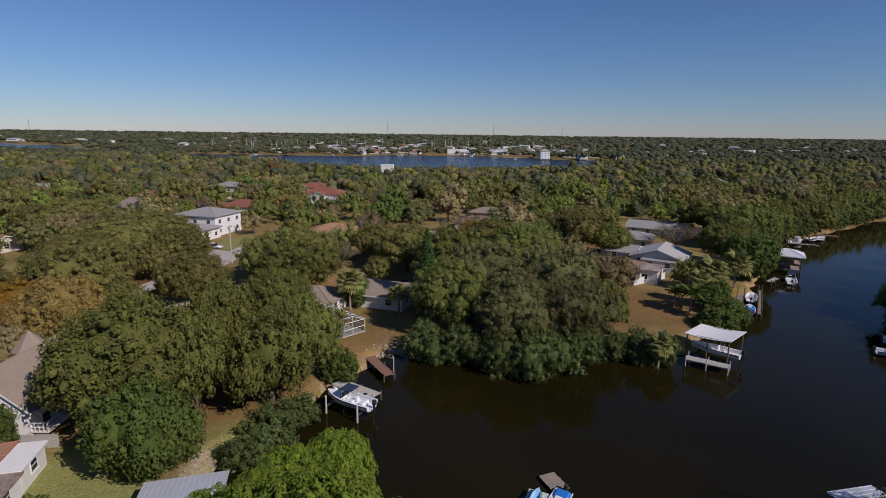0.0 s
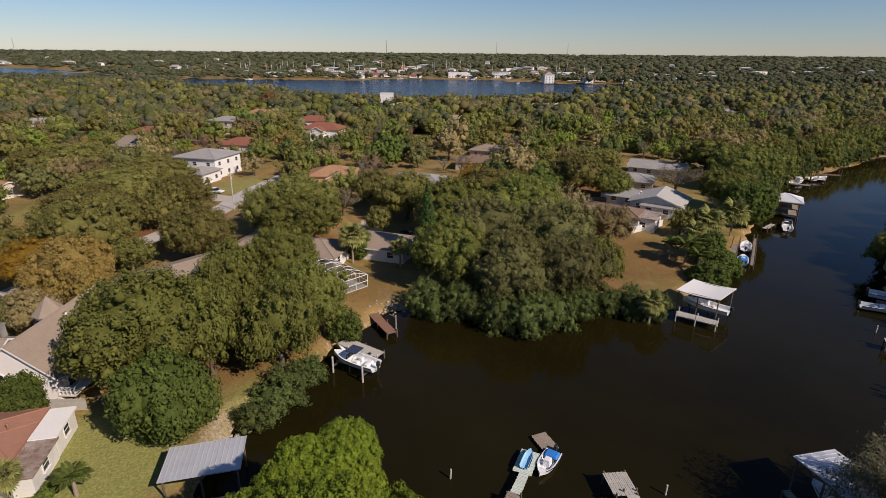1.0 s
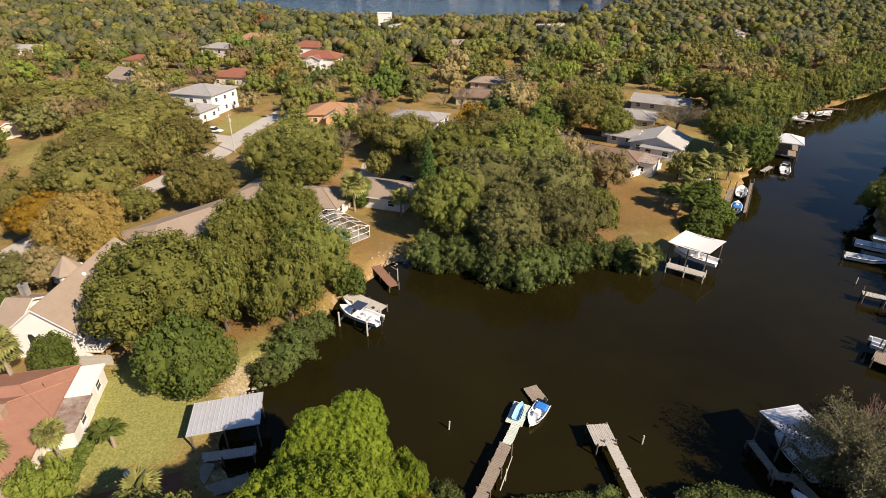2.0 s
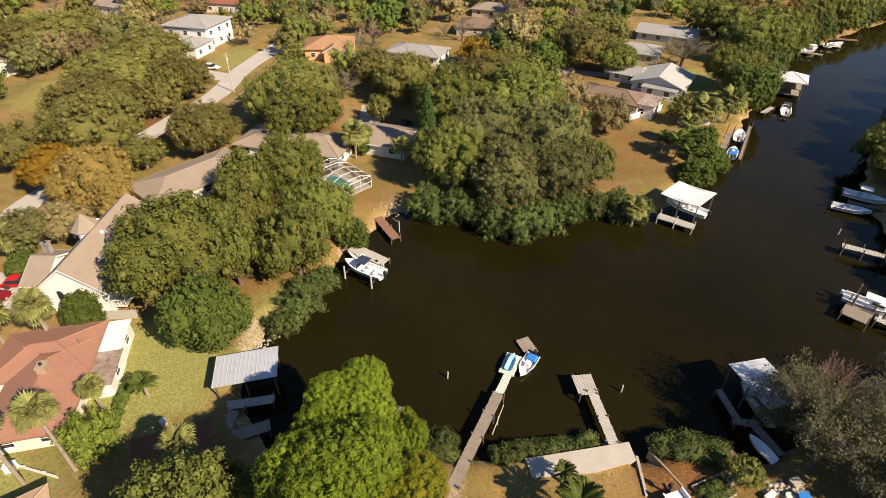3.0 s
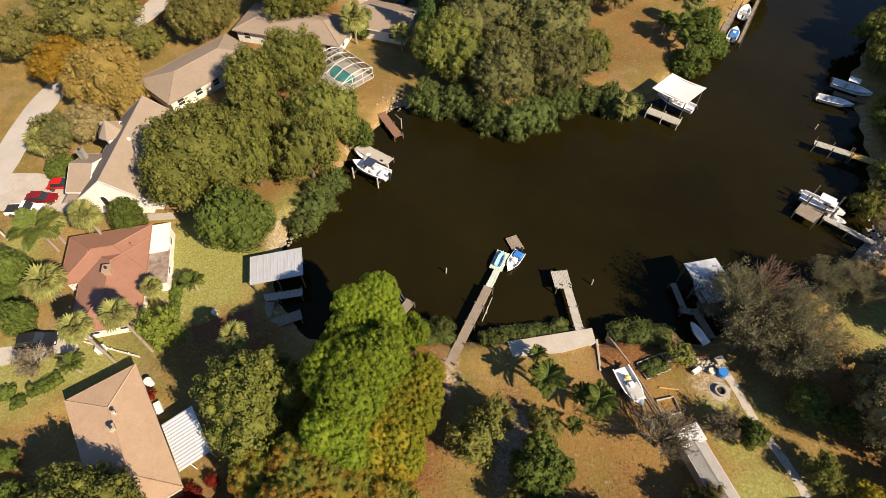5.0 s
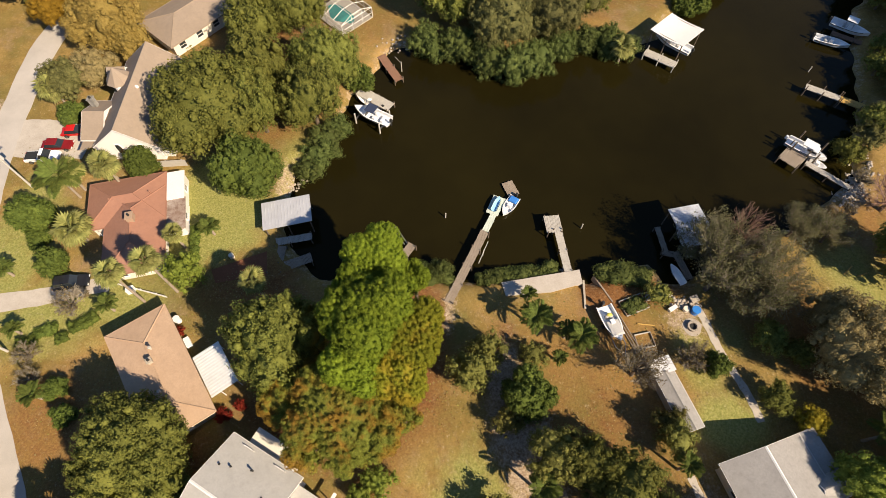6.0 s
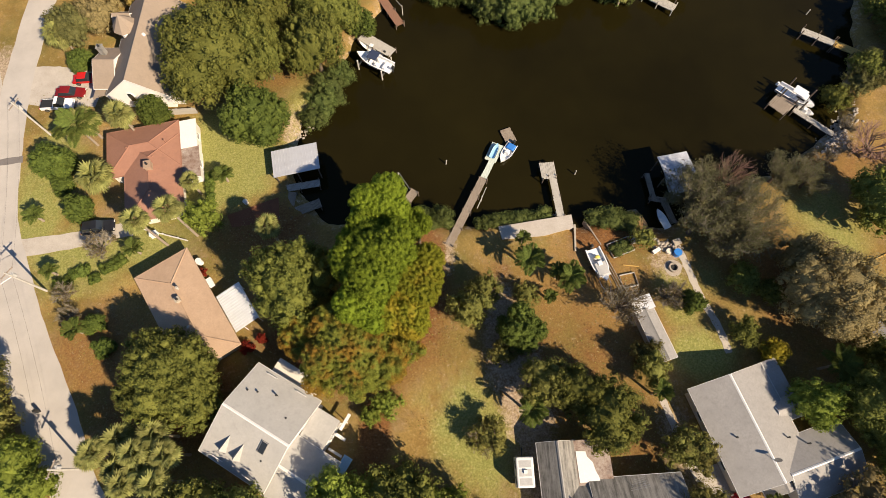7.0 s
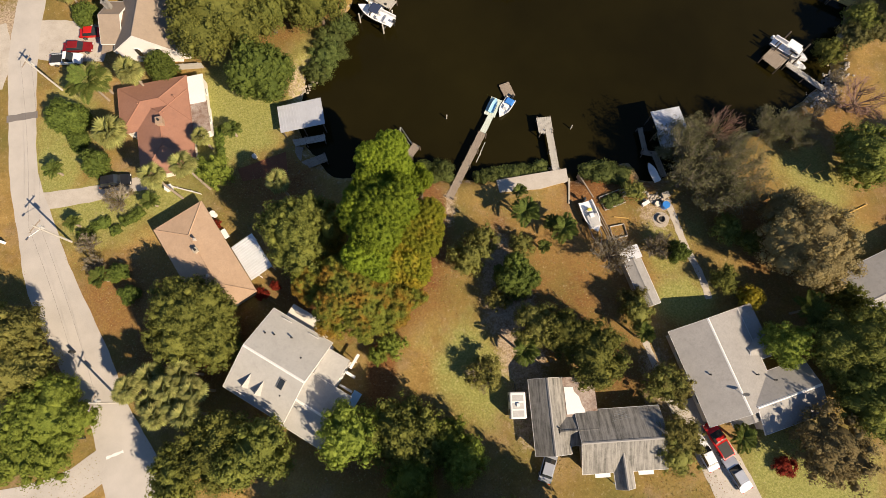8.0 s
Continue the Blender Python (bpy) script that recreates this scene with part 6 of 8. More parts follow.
simple_house(-195, 272, 15, 15, 9, 3, 1.6, "gable", "white", "roof_mid", "white house with a grey roof among trees")
simple_house(-130, 245, -10, 13, 9, 3, 1.8, "hip", "cream", "roof_terracotta", "cream house with an orange-red roof")


def pool_cage():
    c = thing("pool_enclosure", at_ground(-18.1, 84.8, -45), "white-framed screened pool enclosure beside the house", "pool enclosure")
    HOUSE_SPOTS.append((-16.9, 83.6, 6))
    L, W, ze, zr = 9.0, 7.0, 2.2, 3.1
    bm = bmesh.new()
    slab(bm, [(-L / 2, -W / 2), (L / 2, -W / 2), (L / 2, W / 2), (-L / 2, W / 2)], 0.02, 0.12)
    part("deck", bm, MAT["cream"], c)
    bm = bmesh.new()
    out = [(math.cos(a) * (2.9 + 0.5 * math.cos(2 * a)), math.sin(a) * (1.75 + 0.3 * math.sin(3 * a))) for a in np.linspace(0, 2 * math.pi, 25)[:-1]]
    slab(bm, [(x - 0.3, y - 0.2) for x, y in out], 0.08, 0.135)
    part("pool_water", bm, MAT["pool"], c, "turquoise swimming pool water")

    def beam(a, b, r=0.055):
        bm = bmesh.new()
        tube(bm, a, b, r, r, 4)
        part("beam", bm, MAT["white"], c)

    xs = [-L / 2 + L * i / 4 for i in range(5)]
    for x in xs:
        for y in (-W / 2, W / 2):
            beam((x, y, 0.1), (x, y, ze))
        beam((x, -W / 2, ze), (x, -W / 6, zr))
        beam((x, W / 2, ze), (x, W / 6, zr))
        beam((x, -W / 6, zr), (x, W / 6, zr))
    for y, z in ((-W / 2, ze), (W / 2, ze), (-W / 6, zr), (W / 6, zr), (-W / 2, 1.1), (W / 2, 1.1)):
        beam((-L / 2, y, z), (L / 2, y, z))
    for x in (-L / 2, L / 2):
        beam((x, -W / 2, ze), (x, W / 2, ze))
        beam((x, -W / 2, 1.1), (x, W / 2, 1.1))
        for y in (-W / 6, W / 6):
            beam((x, y, 0.1), (x, y, zr))
    def screen(a, b, d, e):
        bm = bmesh.new()
        bm.faces.new([bm.verts.new(p) for p in (a, b, d, e)])
        part("screen", bm, MAT["screen"], c, "thin dark insect screen")

    for x, x2 in zip(xs, xs[1:]):
        screen((x, -W / 2, ze), (x2, -W / 2, ze), (x2, -W / 6, zr), (x, -W / 6, zr))
        screen((x, W / 2, ze), (x2, W / 2, ze), (x2, W / 6, zr), (x, W / 6, zr))
        screen((x, -W / 6, zr), (x2, -W / 6, zr), (x2, W / 6, zr), (x, W / 6, zr))
        screen((x, -W / 2, 0.1), (x2, -W / 2, 0.1), (x2, -W / 2, ze), (x, -W / 2, ze))
        screen((x, W / 2, 0.1), (x2, W / 2, 0.1), (x2, W / 2, ze), (x, W / 2, ze))
    for x in (-L / 2, L / 2):
        screen((x, -W / 2, 0.1), (x, W / 2, 0.1), (x, W / 2, ze), (x, -W / 2, ze))
    for i in range(5):
        bm = bmesh.new()
        slab(bm, [(-L / 2 + 1 + i * 1.6, -W / 2 - 0.9), (-L / 2 + 1.5 + i * 1.6, -W / 2 - 0.9), (-L / 2 + 1.5 + i * 1.6, -W / 2 - 0.5), (-L / 2 + 1 + i * 1.6, -W / 2 - 0.5)], 0.0, 0.4)
        part("planter", bm, MAT["roof_brown"], c)


pool_cage()


# ---- docks, boathouses and boats ----
def dock(name, pts, width, z, deckmat, pilemat, label, plank=0.17, piles=True, rail=False, pile_up=0.35):
    """A pier along a straight line: planks, stringers and piles."""
    a, b = Vector((*pts[0], 0)), Vector((*pts[1], 0))
    ln = (b - a).length
    deg = math.atan2(b.y - a.y, b.x - a.x)
    d = thing(name, Matrix.Translation((a.x, a.y, z)) @ Matrix.Rotation(deg, 4, "Z"), label, "dock", "docks of the canal")
    rng = random.Random(int(ln * 100))
    n = max(2, int(ln / plank))
    big = n <= 60
    bm = bmesh.new()
    for i in range(n):
        w = width + rng.uniform(-0.05, 0.05)
        box(bm, ((i + 0.5) * ln / n, rng.uniform(-0.02, 0.02), rng.uniform(-0.012, 0.012)), (ln / n - 0.025, w, 0.05), rng.uniform(-0.012, 0.012))
    part("decking", bm, MAT[deckmat], d)
    for y in (-width * 0.38, width * 0.38):
        bm = bmesh.new()
        box(bm, (ln / 2, y, -0.13), (ln, 0.08, 0.2))
        part("stringer", bm, MAT[pilemat], d)
    if piles:
        k = max(2, int(ln / 2.6) + 1)
        for i in range(k):
            for y in (-width / 2 - 0.04, width / 2 + 0.04):
                x = 0.15 + (ln - 0.3) * i / (k - 1)
                bm = bmesh.new()
                tube(bm, (x, y, -z - 1.5), (x + rng.uniform(-0.06, 0.06), y, pile_up * rng.uniform(0.2, 1.3)), 0.10, 0.09, 7)
                part("piling", bm, MAT[pilemat], d)
    if rail:
        bm = bmesh.new()
        box(bm, (ln / 2, width / 2, 0.9), (ln, 0.1, 0.06))
        part("rail", bm, MAT[deckmat], d)
    return d


def hull_mesh(bm, L, B, H, deck=0.72):
    """A planing hull, bow towards +x; an open cockpit with thick sides."""
    st = 12
    rows = []
    for i in range(st + 1):
        s = i / st
        x = -L / 2 + L * s
        w = B / 2 * (1 - max(0, (s - 0.45) / 0.55) ** 2.2) * (0.94 + 0.06 * min(1, s * 4)) + 0.02
        sheer = H * (0.85 + 0.25 * s * s)
        keel = H * 0.42 * max(0, (s - 0.6) / 0.4) ** 2
        rows.append([(x, 0, keel), (x, w * 0.72, keel + H * 0.22), (x, w, sheer), (x, w * 0.86 if w > 0.1 else 0, sheer), (x, w * 0.80 if w > 0.1 else 0, max(sheer - H * deck * (1 - max(0, (s - 0.62) / 0.2) if s > 0.62 else 1), H * 0.32) if s < 0.82 else sheer - 0.02)])
    for sign in (1, -1):
        vs = [[bm.verts.new((p[0], p[1] * sign, p[2])) for p in r] for r in rows]
        for i in range(st):
            for k in range(4):
                bm.faces.new((vs[i][k], vs[i + 1][k], vs[i + 1][k + 1], vs[i][k + 1]))
        bm.faces.new(vs[0])
    floor = []
    for sign in (1, -1):
        floor.append([bm.verts.new((r[4][0], r[4][1] * sign, r[4][2])) for r in rows])
    for i in range(st):
        bm.faces.new((floor[0][i], floor[0][i + 1], floor[1][i + 1], floor[1][i]))
    bmesh.ops.remove_doubles(bm, verts=bm.verts, dist=0.003)


def boat(x, y, z, deg, L, B, label, style="console", hull="gelcoat", cover=None, name="motorboat", engine=True):
    """A small motorboat, bow along its heading."""
    H = 0.20 * L if L < 5 else 0.17 * L
    b = thing(name, Matrix.Translation((x, y, z)) @ Matrix.Rotation(radians(deg), 4, "Z"), label, "boat", "boats of the canal")
    bm = bmesh.new()
    hull_mesh(bm, L, B, H)
    part("hull", bm, MAT[hull], b)
    for s in (-1, 1):
        bm = bmesh.new()
        ring = []
        for i in range(10):
            q = i / 9 * 0.85
            y, z = s * (B / 2 * (1 - max(0, (q - 0.45) / 0.55) ** 2.2) + 0.03), H * (0.80 + 0.2 * q * q)
            ring.append([bm.verts.new((-L / 2 + L * q, y + u, z + w)) for u, w in ((-0.035, -0.035), (0.035, -0.035), (0.035, 0.035), (-0.035, 0.035))])
        for p, q in zip(ring, ring[1:]):
            for k in range(4):
                bm.faces.new((p[k], p[(k + 1) % 4], q[(k + 1) % 4], q[k]))
        bm.faces.new(ring[0][::-1])
        bm.faces.new(ring[-1])
        part("rub_rail", bm, MAT["black"], b)
    if engine:
        e = thing_part("outboard_motor", b)
        bm = bmesh.new()
        box(bm, (-L / 2 - 0.3, 0, H * 1.05), (0.5, 0.42, 0.6), 0, 0.8, 0.07)
        part("cowling", bm, MAT["gelcoat" if style == "cabin" else "black"], e)
        bm = bmesh.new()
        box(bm, (-L / 2 - 0.25, 0, H * 0.4), (0.22, 0.14, 1.0))
        part("leg", bm, MAT["black"], e)
    if style in ("console", "ttop"):
        bm = bmesh.new()
        box(bm, (-L * 0.02, 0, H * 0.8), (0.8, 0.8, 0.9), 0, 0.8, 0.06)
        part("console", bm, MAT["gelcoat"], b)
        bm = bmesh.new()
        box(bm, (-L * 0.02 - 0.9, 0, H * 0.6), (0.5, 0.9, 0.55), 0, 1, 0.06)
        part("seat", bm, MAT["vinyl"], b)
    if style == "ttop":
        bm = bmesh.new()
        box(bm, (-L * 0.05, 0, H + 1.25), (1.9, 1.6, 0.08), 0, 1, 0.03)
        part("top", bm, MAT["gelcoat"], b)
        for dx in (-0.7, 0.6):
            for s in (-0.6, 0.6):
                bm = bmesh.new()
                tube(bm, (-L * 0.05 + dx, s, H * 0.4), (-L * 0.05 + dx, s, H + 1.25), 0.03, 0.03, 5)
                part("top_leg", bm, MAT["steel"], b)
    if style == "bowrider":
        bm = bmesh.new()
        prism(bm, [(-B * 0.4, H * 0.95), (B * 0.4, H * 0.95), (B * 0.33, H * 0.95 + 0.5), (-B * 0.33, H * 0.95 + 0.5)], "x", L * 0.08, L * 0.1)
        part("windscreen", bm, MAT["glass"], b)
        for dx, dy in ((-0.1, 0.5), (-0.1, -0.5), (-0.32, 0)):
            bm = bmesh.new()
            box(bm, (L * dx, B * 0.4 * dy, H * 0.62), (0.55, 0.6 if dy else B * 0.6, 0.5), 0, 0.9, 0.05)
            part("seat", bm, MAT["gelcoat"], b)
        bm = bmesh.new()
        box(bm, (L * 0.0, 0, H + 1.05), (1.7, B * 0.72, 0.07), 0, 1, 0.03)
        part("bimini_top", bm, MAT["navy"], b, "dark blue canvas top")
        for s in (-1, 1):
            for dx in (-0.7, 0.7):
                bm = bmesh.new()
                tube(bm, (dx * 0.3, s * B * 0.42, H * 0.9), (dx, s * B * 0.34, H + 1.05), 0.025, 0.025, 5)
                part("top_bow", bm, MAT["steel"], b)
    if style == "cabin":
        bm = bmesh.new()
        box(bm, (L * 0.12, 0, H + 0.35), (L * 0.3, B * 0.66, 0.75), 0, 0.86, 0.06)
        part("cabin", bm, MAT["gelcoat"], b)
        for s in (-1, 1):
            bm = bmesh.new()
            box(bm, (L * 0.12, s * B * 0.31, H + 0.45), (L * 0.22, 0.04, 0.3))
            part("cabin_window", bm, MAT["glass"], b)
        bm = bmesh.new()
        box(bm, (L * 0.27, 0, H + 0.42), (0.05, B * 0.5, 0.34))
        part("windscreen", bm, MAT["glass"], b)
        bm = bmesh.new()
        box(bm, (L * 0.02, 0, H + 1.0), (L * 0.34, B * 0.7, 0.08), 0, 1, 0.03)
        part("hardtop", bm, MAT["gelcoat"], b)
        for s in (-1, 1):
            bm = bmesh.new()
            tube(bm, (-L * 0.1, s * B * 0.3, H * 0.6), (-L * 0.12, s * B * 0.32, H + 1.0), 0.03, 0.03, 5)
            tube(bm, (L * 0.3, s * B * 0.3, H * 1.0), (L * 0.46, s * 0.15, H * 1.3), 0.02, 0.02, 5)
            part("grab_rail", bm, MAT["steel"], b)
    if cover:
        bm = bmesh.new()
        box(bm, (L * cover[1], 0, H * 0.98), (L * cover[2], B * 0.82, 0.25), 0, 0.8, 0.06)
        part("cover", bm, MAT[cover[0]], b, "tarpaulin cover or grey floor panel")
    return b


def boat_lift(x, y, deg, L, W, label, post_h=2.2, beam_z=0.9, mat="pile_pale"):
    """Four piles with cross beams that carry a boat."""
    t = thing("boat_lift", Matrix.Translation((x, y, 0)) @ Matrix.Rotation(radians(deg), 4, "Z"), label, "boat lift", "boat lifts")
    for dx in (-L / 2, L / 2):
        for dy in (-W / 2, W / 2):
            bm = bmesh.new()
            tube(bm, (dx, dy, -1.5), (dx, dy, post_h), 0.13, 0.12, 8)
            tube(bm, (dx, dy, post_h), (dx, dy, post_h + 0.12), 0.15, 0.02, 8)
            part("piling", bm, MAT[mat], t)
        bm = bmesh.new()
        box(bm, (dx, 0, beam_z), (0.18, W, 0.2))
        part("cross_beam", bm, MAT["steel"], t)
    for dy in (-0.5, 0.5):
        bm = bmesh.new()
        box(bm, (0, dy, beam_z + 0.16), (L + 0.6, 0.14, 0.12))
        part("bunk", bm, MAT["plank"], t)
    return t


def canopy(x, y, deg, L, W, z_lo, z_hi, mat, label, posts=True, name="boathouse", curve=0.0, ribs=True):
    """A roof on posts over the water."""
    c = thing(name, Matrix.Translation((x, y, 0)) @ Matrix.Rotation(radians(deg), 4, "Z"), label, "boathouse", "boathouses")
    bm = bmesh.new()
    line = [(-L / 2 + L * i / 12, z_lo + (z_hi - z_lo) * i / 12 - curve * math.sin(math.pi * i / 12)) for i in range(13)]
    prism(bm, line + [(s, z + 0.09) for s, z in line[::-1]], "y", -W / 2, W / 2)
    part("roof", bm, MAT[mat], c)
    k = int(L / 0.45) if ribs else -1
    bm = bmesh.new()
    for i in range(k + 1):
        x0 = -L / 2 + 0.04 + (L - 0.08) * i / k
        zz = z_lo + (z_hi - z_lo) * (x0 / L + 0.5) - curve * math.sin(math.pi * (x0 / L + 0.5))
        box(bm, (x0, 0, zz + 0.105), (0.05, W, 0.035))
    if ribs:
        part("seam_work", bm, MAT[mat], c)
    if posts:
        for dx in (-L * 0.45, 0, L * 0.45):
            for dy in (-W * 0.44, W * 0.44):
                bm = bmesh.new()
                zz = z_lo + (z_hi - z_lo) * (dx / L + 0.5) - curve * math.sin(math.pi * (dx / L + 0.5))
                tube(bm, (dx, dy, -1.5), (dx, dy, zz), 0.1, 0.1, 7)
                part("post", bm, MAT["pile"], c)
    for dy in (-W * 0.44, W * 0.44):
        bm = bmesh.new()
        v0 = z_lo + (z_hi - z_lo) * 0.05
        tube(bm, (-L * 0.45, dy, v0 - 0.12), (L * 0.45, dy, z_hi - (z_hi - z_lo) * 0.05 - 0.12), 0.09, 0.09, 4)
        part("beam", bm, MAT["plank"], c)
    return c


# the long pier with its floating platform
dock("pier", [(1.5, 27.4), (6.8, 38.6)], 1.2, 1.25, "plank", "pile", "weathered grey-brown plank pier from the garden shore")
dock("gangway", [(6.8, 38.7), (8.2, 41.7)], 0.95, 0.85, "mint", "pile", "pale green-white gangway to the floating platform", piles=False)
dock("floating_platform", [(7.95, 41.95), (9.3, 45.05)], 1.9, 0.45, "mint", "pile", "pale mint floating platform beside the pier", piles=False)
dock("swim_raft", [(10.5, 47.9), (11.5, 45.4)], 1.75, 0.32, "plank", "pile", "weathered brown floating raft", piles=False)
boat(8.7, 43.6, 0.5, 66, 2.6, 0.9, "small pale blue plastic boat lying on the platform", "open", "canvas_pale", name="dinghy", engine=False)
boat(10.65, 43.4, -0.1, 238, 3.9, 1.75, "small white boat with a blue cover tied to the platform", "console", "gelcoat", ("canvas_blue", -0.32, 0.3))
fallen = thing("leaning_rail", Matrix.Translation((6.6, 35.2, 1.0)) @ Matrix.Rotation(radians(60), 4, "Z"), "broken grey handrail leaning beside the pier", "rail")
bm = bmesh.new()
tube(bm, (-1.6, 0, -0.6), (1.7, 0.3, 0.5), 0.06, 0.05, 5)
tube(bm, (-0.2, 0.1, -1.6), (0.2, 0.2, 0.3), 0.06, 0.06, 5)
part("rail", bm, MAT["pile_pale"], fallen)
# the second pier and the concrete landing
dock("pier", [(18.15, 32.0), (17.3, 39.0)], 1.1, 1.3, "plank_pale", "pile", "pale weathered plank pier")
dock("pier", [(15.55, 39.7), (17.85, 39.95)], 2.8, 1.31, "plank_pale", "pile", "square head of the pale plank pier")
bm = bmesh.new()
slab(bm, [(8.8, 30.4), (19.7, 32.4), (19.9, 30.3), (15.5, 29.0), (9.3, 28.4)], -0.6, 1.38)
tagged(part("seawall", bm, MAT["concrete"], None), "pale concrete landing slab behind the sea wall", "sea wall", kind="structure")
bm = bmesh.new()
box(bm, (19.95, 28.7, 0.7), (0.26, 4.2, 1.4), radians(-3))
tagged(part("ramp_wall", bm, MAT["sandwall"], None), "pale low wall beside the boat ramp", "wall", kind="structure")
bm = bmesh.new()
box(bm, (22.6, 29.6, 0.6), (0.2, 4.4, 1.4), radians(28))
tagged(part("ramp_wall_2", bm, MAT["plank"], None), "grey timber wall beside the boat ramp", "wall", kind="structure")
# mooring posts
for px, py in ((1.0, 41.6), (21.0, 39.8), (64.3, 71.7), (-6.4, 39.4)):
    e = thing("mooring_post", Matrix.Translation((px, py, 0)), "weathered wooden mooring post standing in the water", "post", "mooring posts")
    bm = bmesh.new()
    tube(bm, (0, 0, -1.5), (0.12, 0.1, 1.1), 0.11, 0.09, 7)
    part("post", bm, MAT["pile_pale"], e)
# small landing under the pines
dock("landing", [(-4.9, 34.6), (-3.6, 36.6)], 1.3, 0.9, "plank", "pile", "small weathered wooden landing")
lad = thing("slide_rail", Matrix.Translation((-5.4, 37.9, 1.0)) @ Matrix.Rotation(radians(125), 4, "Z"), "grey metal boat rails reaching over the water", "rail")
for s in (-0.2, 0.2):
    bm = bmesh.new()
    tube(bm, (-1.4, s, -0.3), (1.5, s, 0.5), 0.06, 0.06, 6)
    part("rail", bm, MAT["steel"], lad)
# the near boathouse
bh = canopy(-21.7, 40.5, 12, 7.0, 4.6, 3.0, 3.3, "metal_grey", "boathouse with a grey ribbed metal roof over the water", name="boathouse")
dock("walkway", [(-24.2, 36.6), (-18.2, 37.8)], 1.2, 1.0, "plank_pale", "pile", "weathered walkway behind the boathouse")
# darker planks on the next two decks stand in for the pines' shade
dock("walkway", [(-22.8, 31.6), (-22.4, 36.2)], 1.7, 1.0, "plank", "pile", "shaded plank walkway to the boathouse")
dock("walkway", [(-22.2, 32.6), (-17.8, 34.4)], 1.5, 1.0, "plank", "pile", "old plank landing in the shade")
bm = bmesh.new()
slab(bm, [(-31.5, 32.2), (-24.2, 35.2), (-23.6, 31.5), (-30.5, 30.2)], 1.1, 1.24)
tagged(part("mulch_bed", bm, MAT["soil"], None), "red-brown mulch bed beside the lawn", "flower bed", kind="structure")
# across the basin: lift with the white boat, brown landing
dock("landing", [(-13.6, 66.2), (-8.0, 62.4)], 2.0, 1.0, "plank_pale", "pile", "pale plank landing beside the boat lift")
boat_lift(-10.9, 60.2, -28, 4.6, 3.2, "boat lift with pale piles")
boat(-10.9, 60.2, 1.0, 152, 6.6, 2.5, "white motorboat with a dark blue top on a lift", "bowrider")
boat(-11.8, 64.1, 0.0, 150, 5.0, 1.9, "white motorboat lying behind the lift", "console")
dock("landing", [(-10.4, 74.6), (-6.9, 68.6)], 1.5, 0.9, "plank_red", "pile", "reddish brown wooden landing")
gate = thing("landing_rail", Matrix.Translation((-7.4, 72.6, 0.9)) @ Matrix.Rotation(radians(-62), 4, "Z"), "grey wooden rail on the landing", "rail")
bm = bmesh.new()
tube(bm, (-1.4, 0.2, 0.3), (1.2, 0.2, 1.0), 0.06, 0.06, 5)
tube(bm, (1.2, 0.2, -1.8), (1.2, 0.2, 1.3), 0.08, 0.08, 6)
part("rail", bm, MAT["pile_pale"], gate)
# the white-roofed boathouse
canopy(41.1, 77.4, -47, 6.6, 6.2, 3.9, 4.4, "spray", "boathouse with a curved white metal roof", curve=0.2, ribs=False)
boat(41.2, 77.0, 1.0, 140, 6.8, 2.5, "white motorboat on a lift under the boathouse roof", "ttop")
dock("landing", [(36.2, 75.6), (41.0, 72.2)], 1.8, 1.0, "plank_pale", "pile_pale", "pale plank landing beside the boathouse", pile_up=0.6)
# docks up the channel
dock("dock", [(55.2, 97.5), (62.8, 110.0)], 1.2, 0.9, "plank", "pile", "grey plank dock along the channel", pile_up=1.6)
dock("dock", [(58.6, 96.0), (67.8, 112.0)], 0.6, 0.9, "plank", "pile", "narrow grey plank finger dock", pile_up=1.8)
boat(58.6, 99.2, 0.2, 60, 4.9, 2.0, "motorboat with blue covers beside the dock", "console", "gelcoat", ("canvas_blue", 0.0, 0.55))
boat(63.6, 107.6, 0.2, 60, 5.4, 2.2, "white motorboat between the docks", "console")
boat(80.7, 122.0, 0.0, 62, 6.2, 2.3, "white motorboat moored in the channel", "bowrider")
dock("dock", [(74.0, 119.4), (78.0, 123.0)], 1.1, 0.8, "plank_pale", "pile", "short pale dock by the channel")
gz = thing("covered_dock", Matrix.Translation((86.2, 133.4, 0)) @ Matrix.Rotation(radians(-30), 4, "Z"), "covered dock with a pale hipped metal roof", "boathouse", "boathouses")
roof_hip(gz, -3.4, 3.4, -3.0, 3.0, 4.2, 1.5, MAT["metal_white"], 0.5)
for dx in (-3.2, 3.2):
    for dy in (-2.8, 2.8):
        bm = bmesh.new()
        tube(bm, (dx, dy, -1.5), (dx, dy, 4.3), 0.13, 0.13, 7)
        part("post", bm, MAT["pile"], gz)
for z in (0.9, 2.4):
    bm = bmesh.new()
    box(bm, (0, 0, z), (6.0, 5.2, 0.12))
    part("deck", bm, MAT["plank"], gz)
boat(111, 168, 0.2, 30, 6.5, 2.3, "white boat moored at the far bank", "cabin")
boat(121, 173, 0.2, 20, 7.0, 2.4, "white boat moored at the far bank", "console")
dock("dock", [(104, 168), (112, 163)], 2.0, 0.8, "plank", "pile", "plank dock at the far bank")
dock("dock", [(114, 176), (122, 171)], 2.0, 0.8, "plank_pale", "pile", "pale plank dock at the far bank")
dock("dock", [(124, 180), (131, 177.6)], 2.2, 0.9, "plank_red", "pile", "brown plank dock at the far bank", pile_up=1.8)
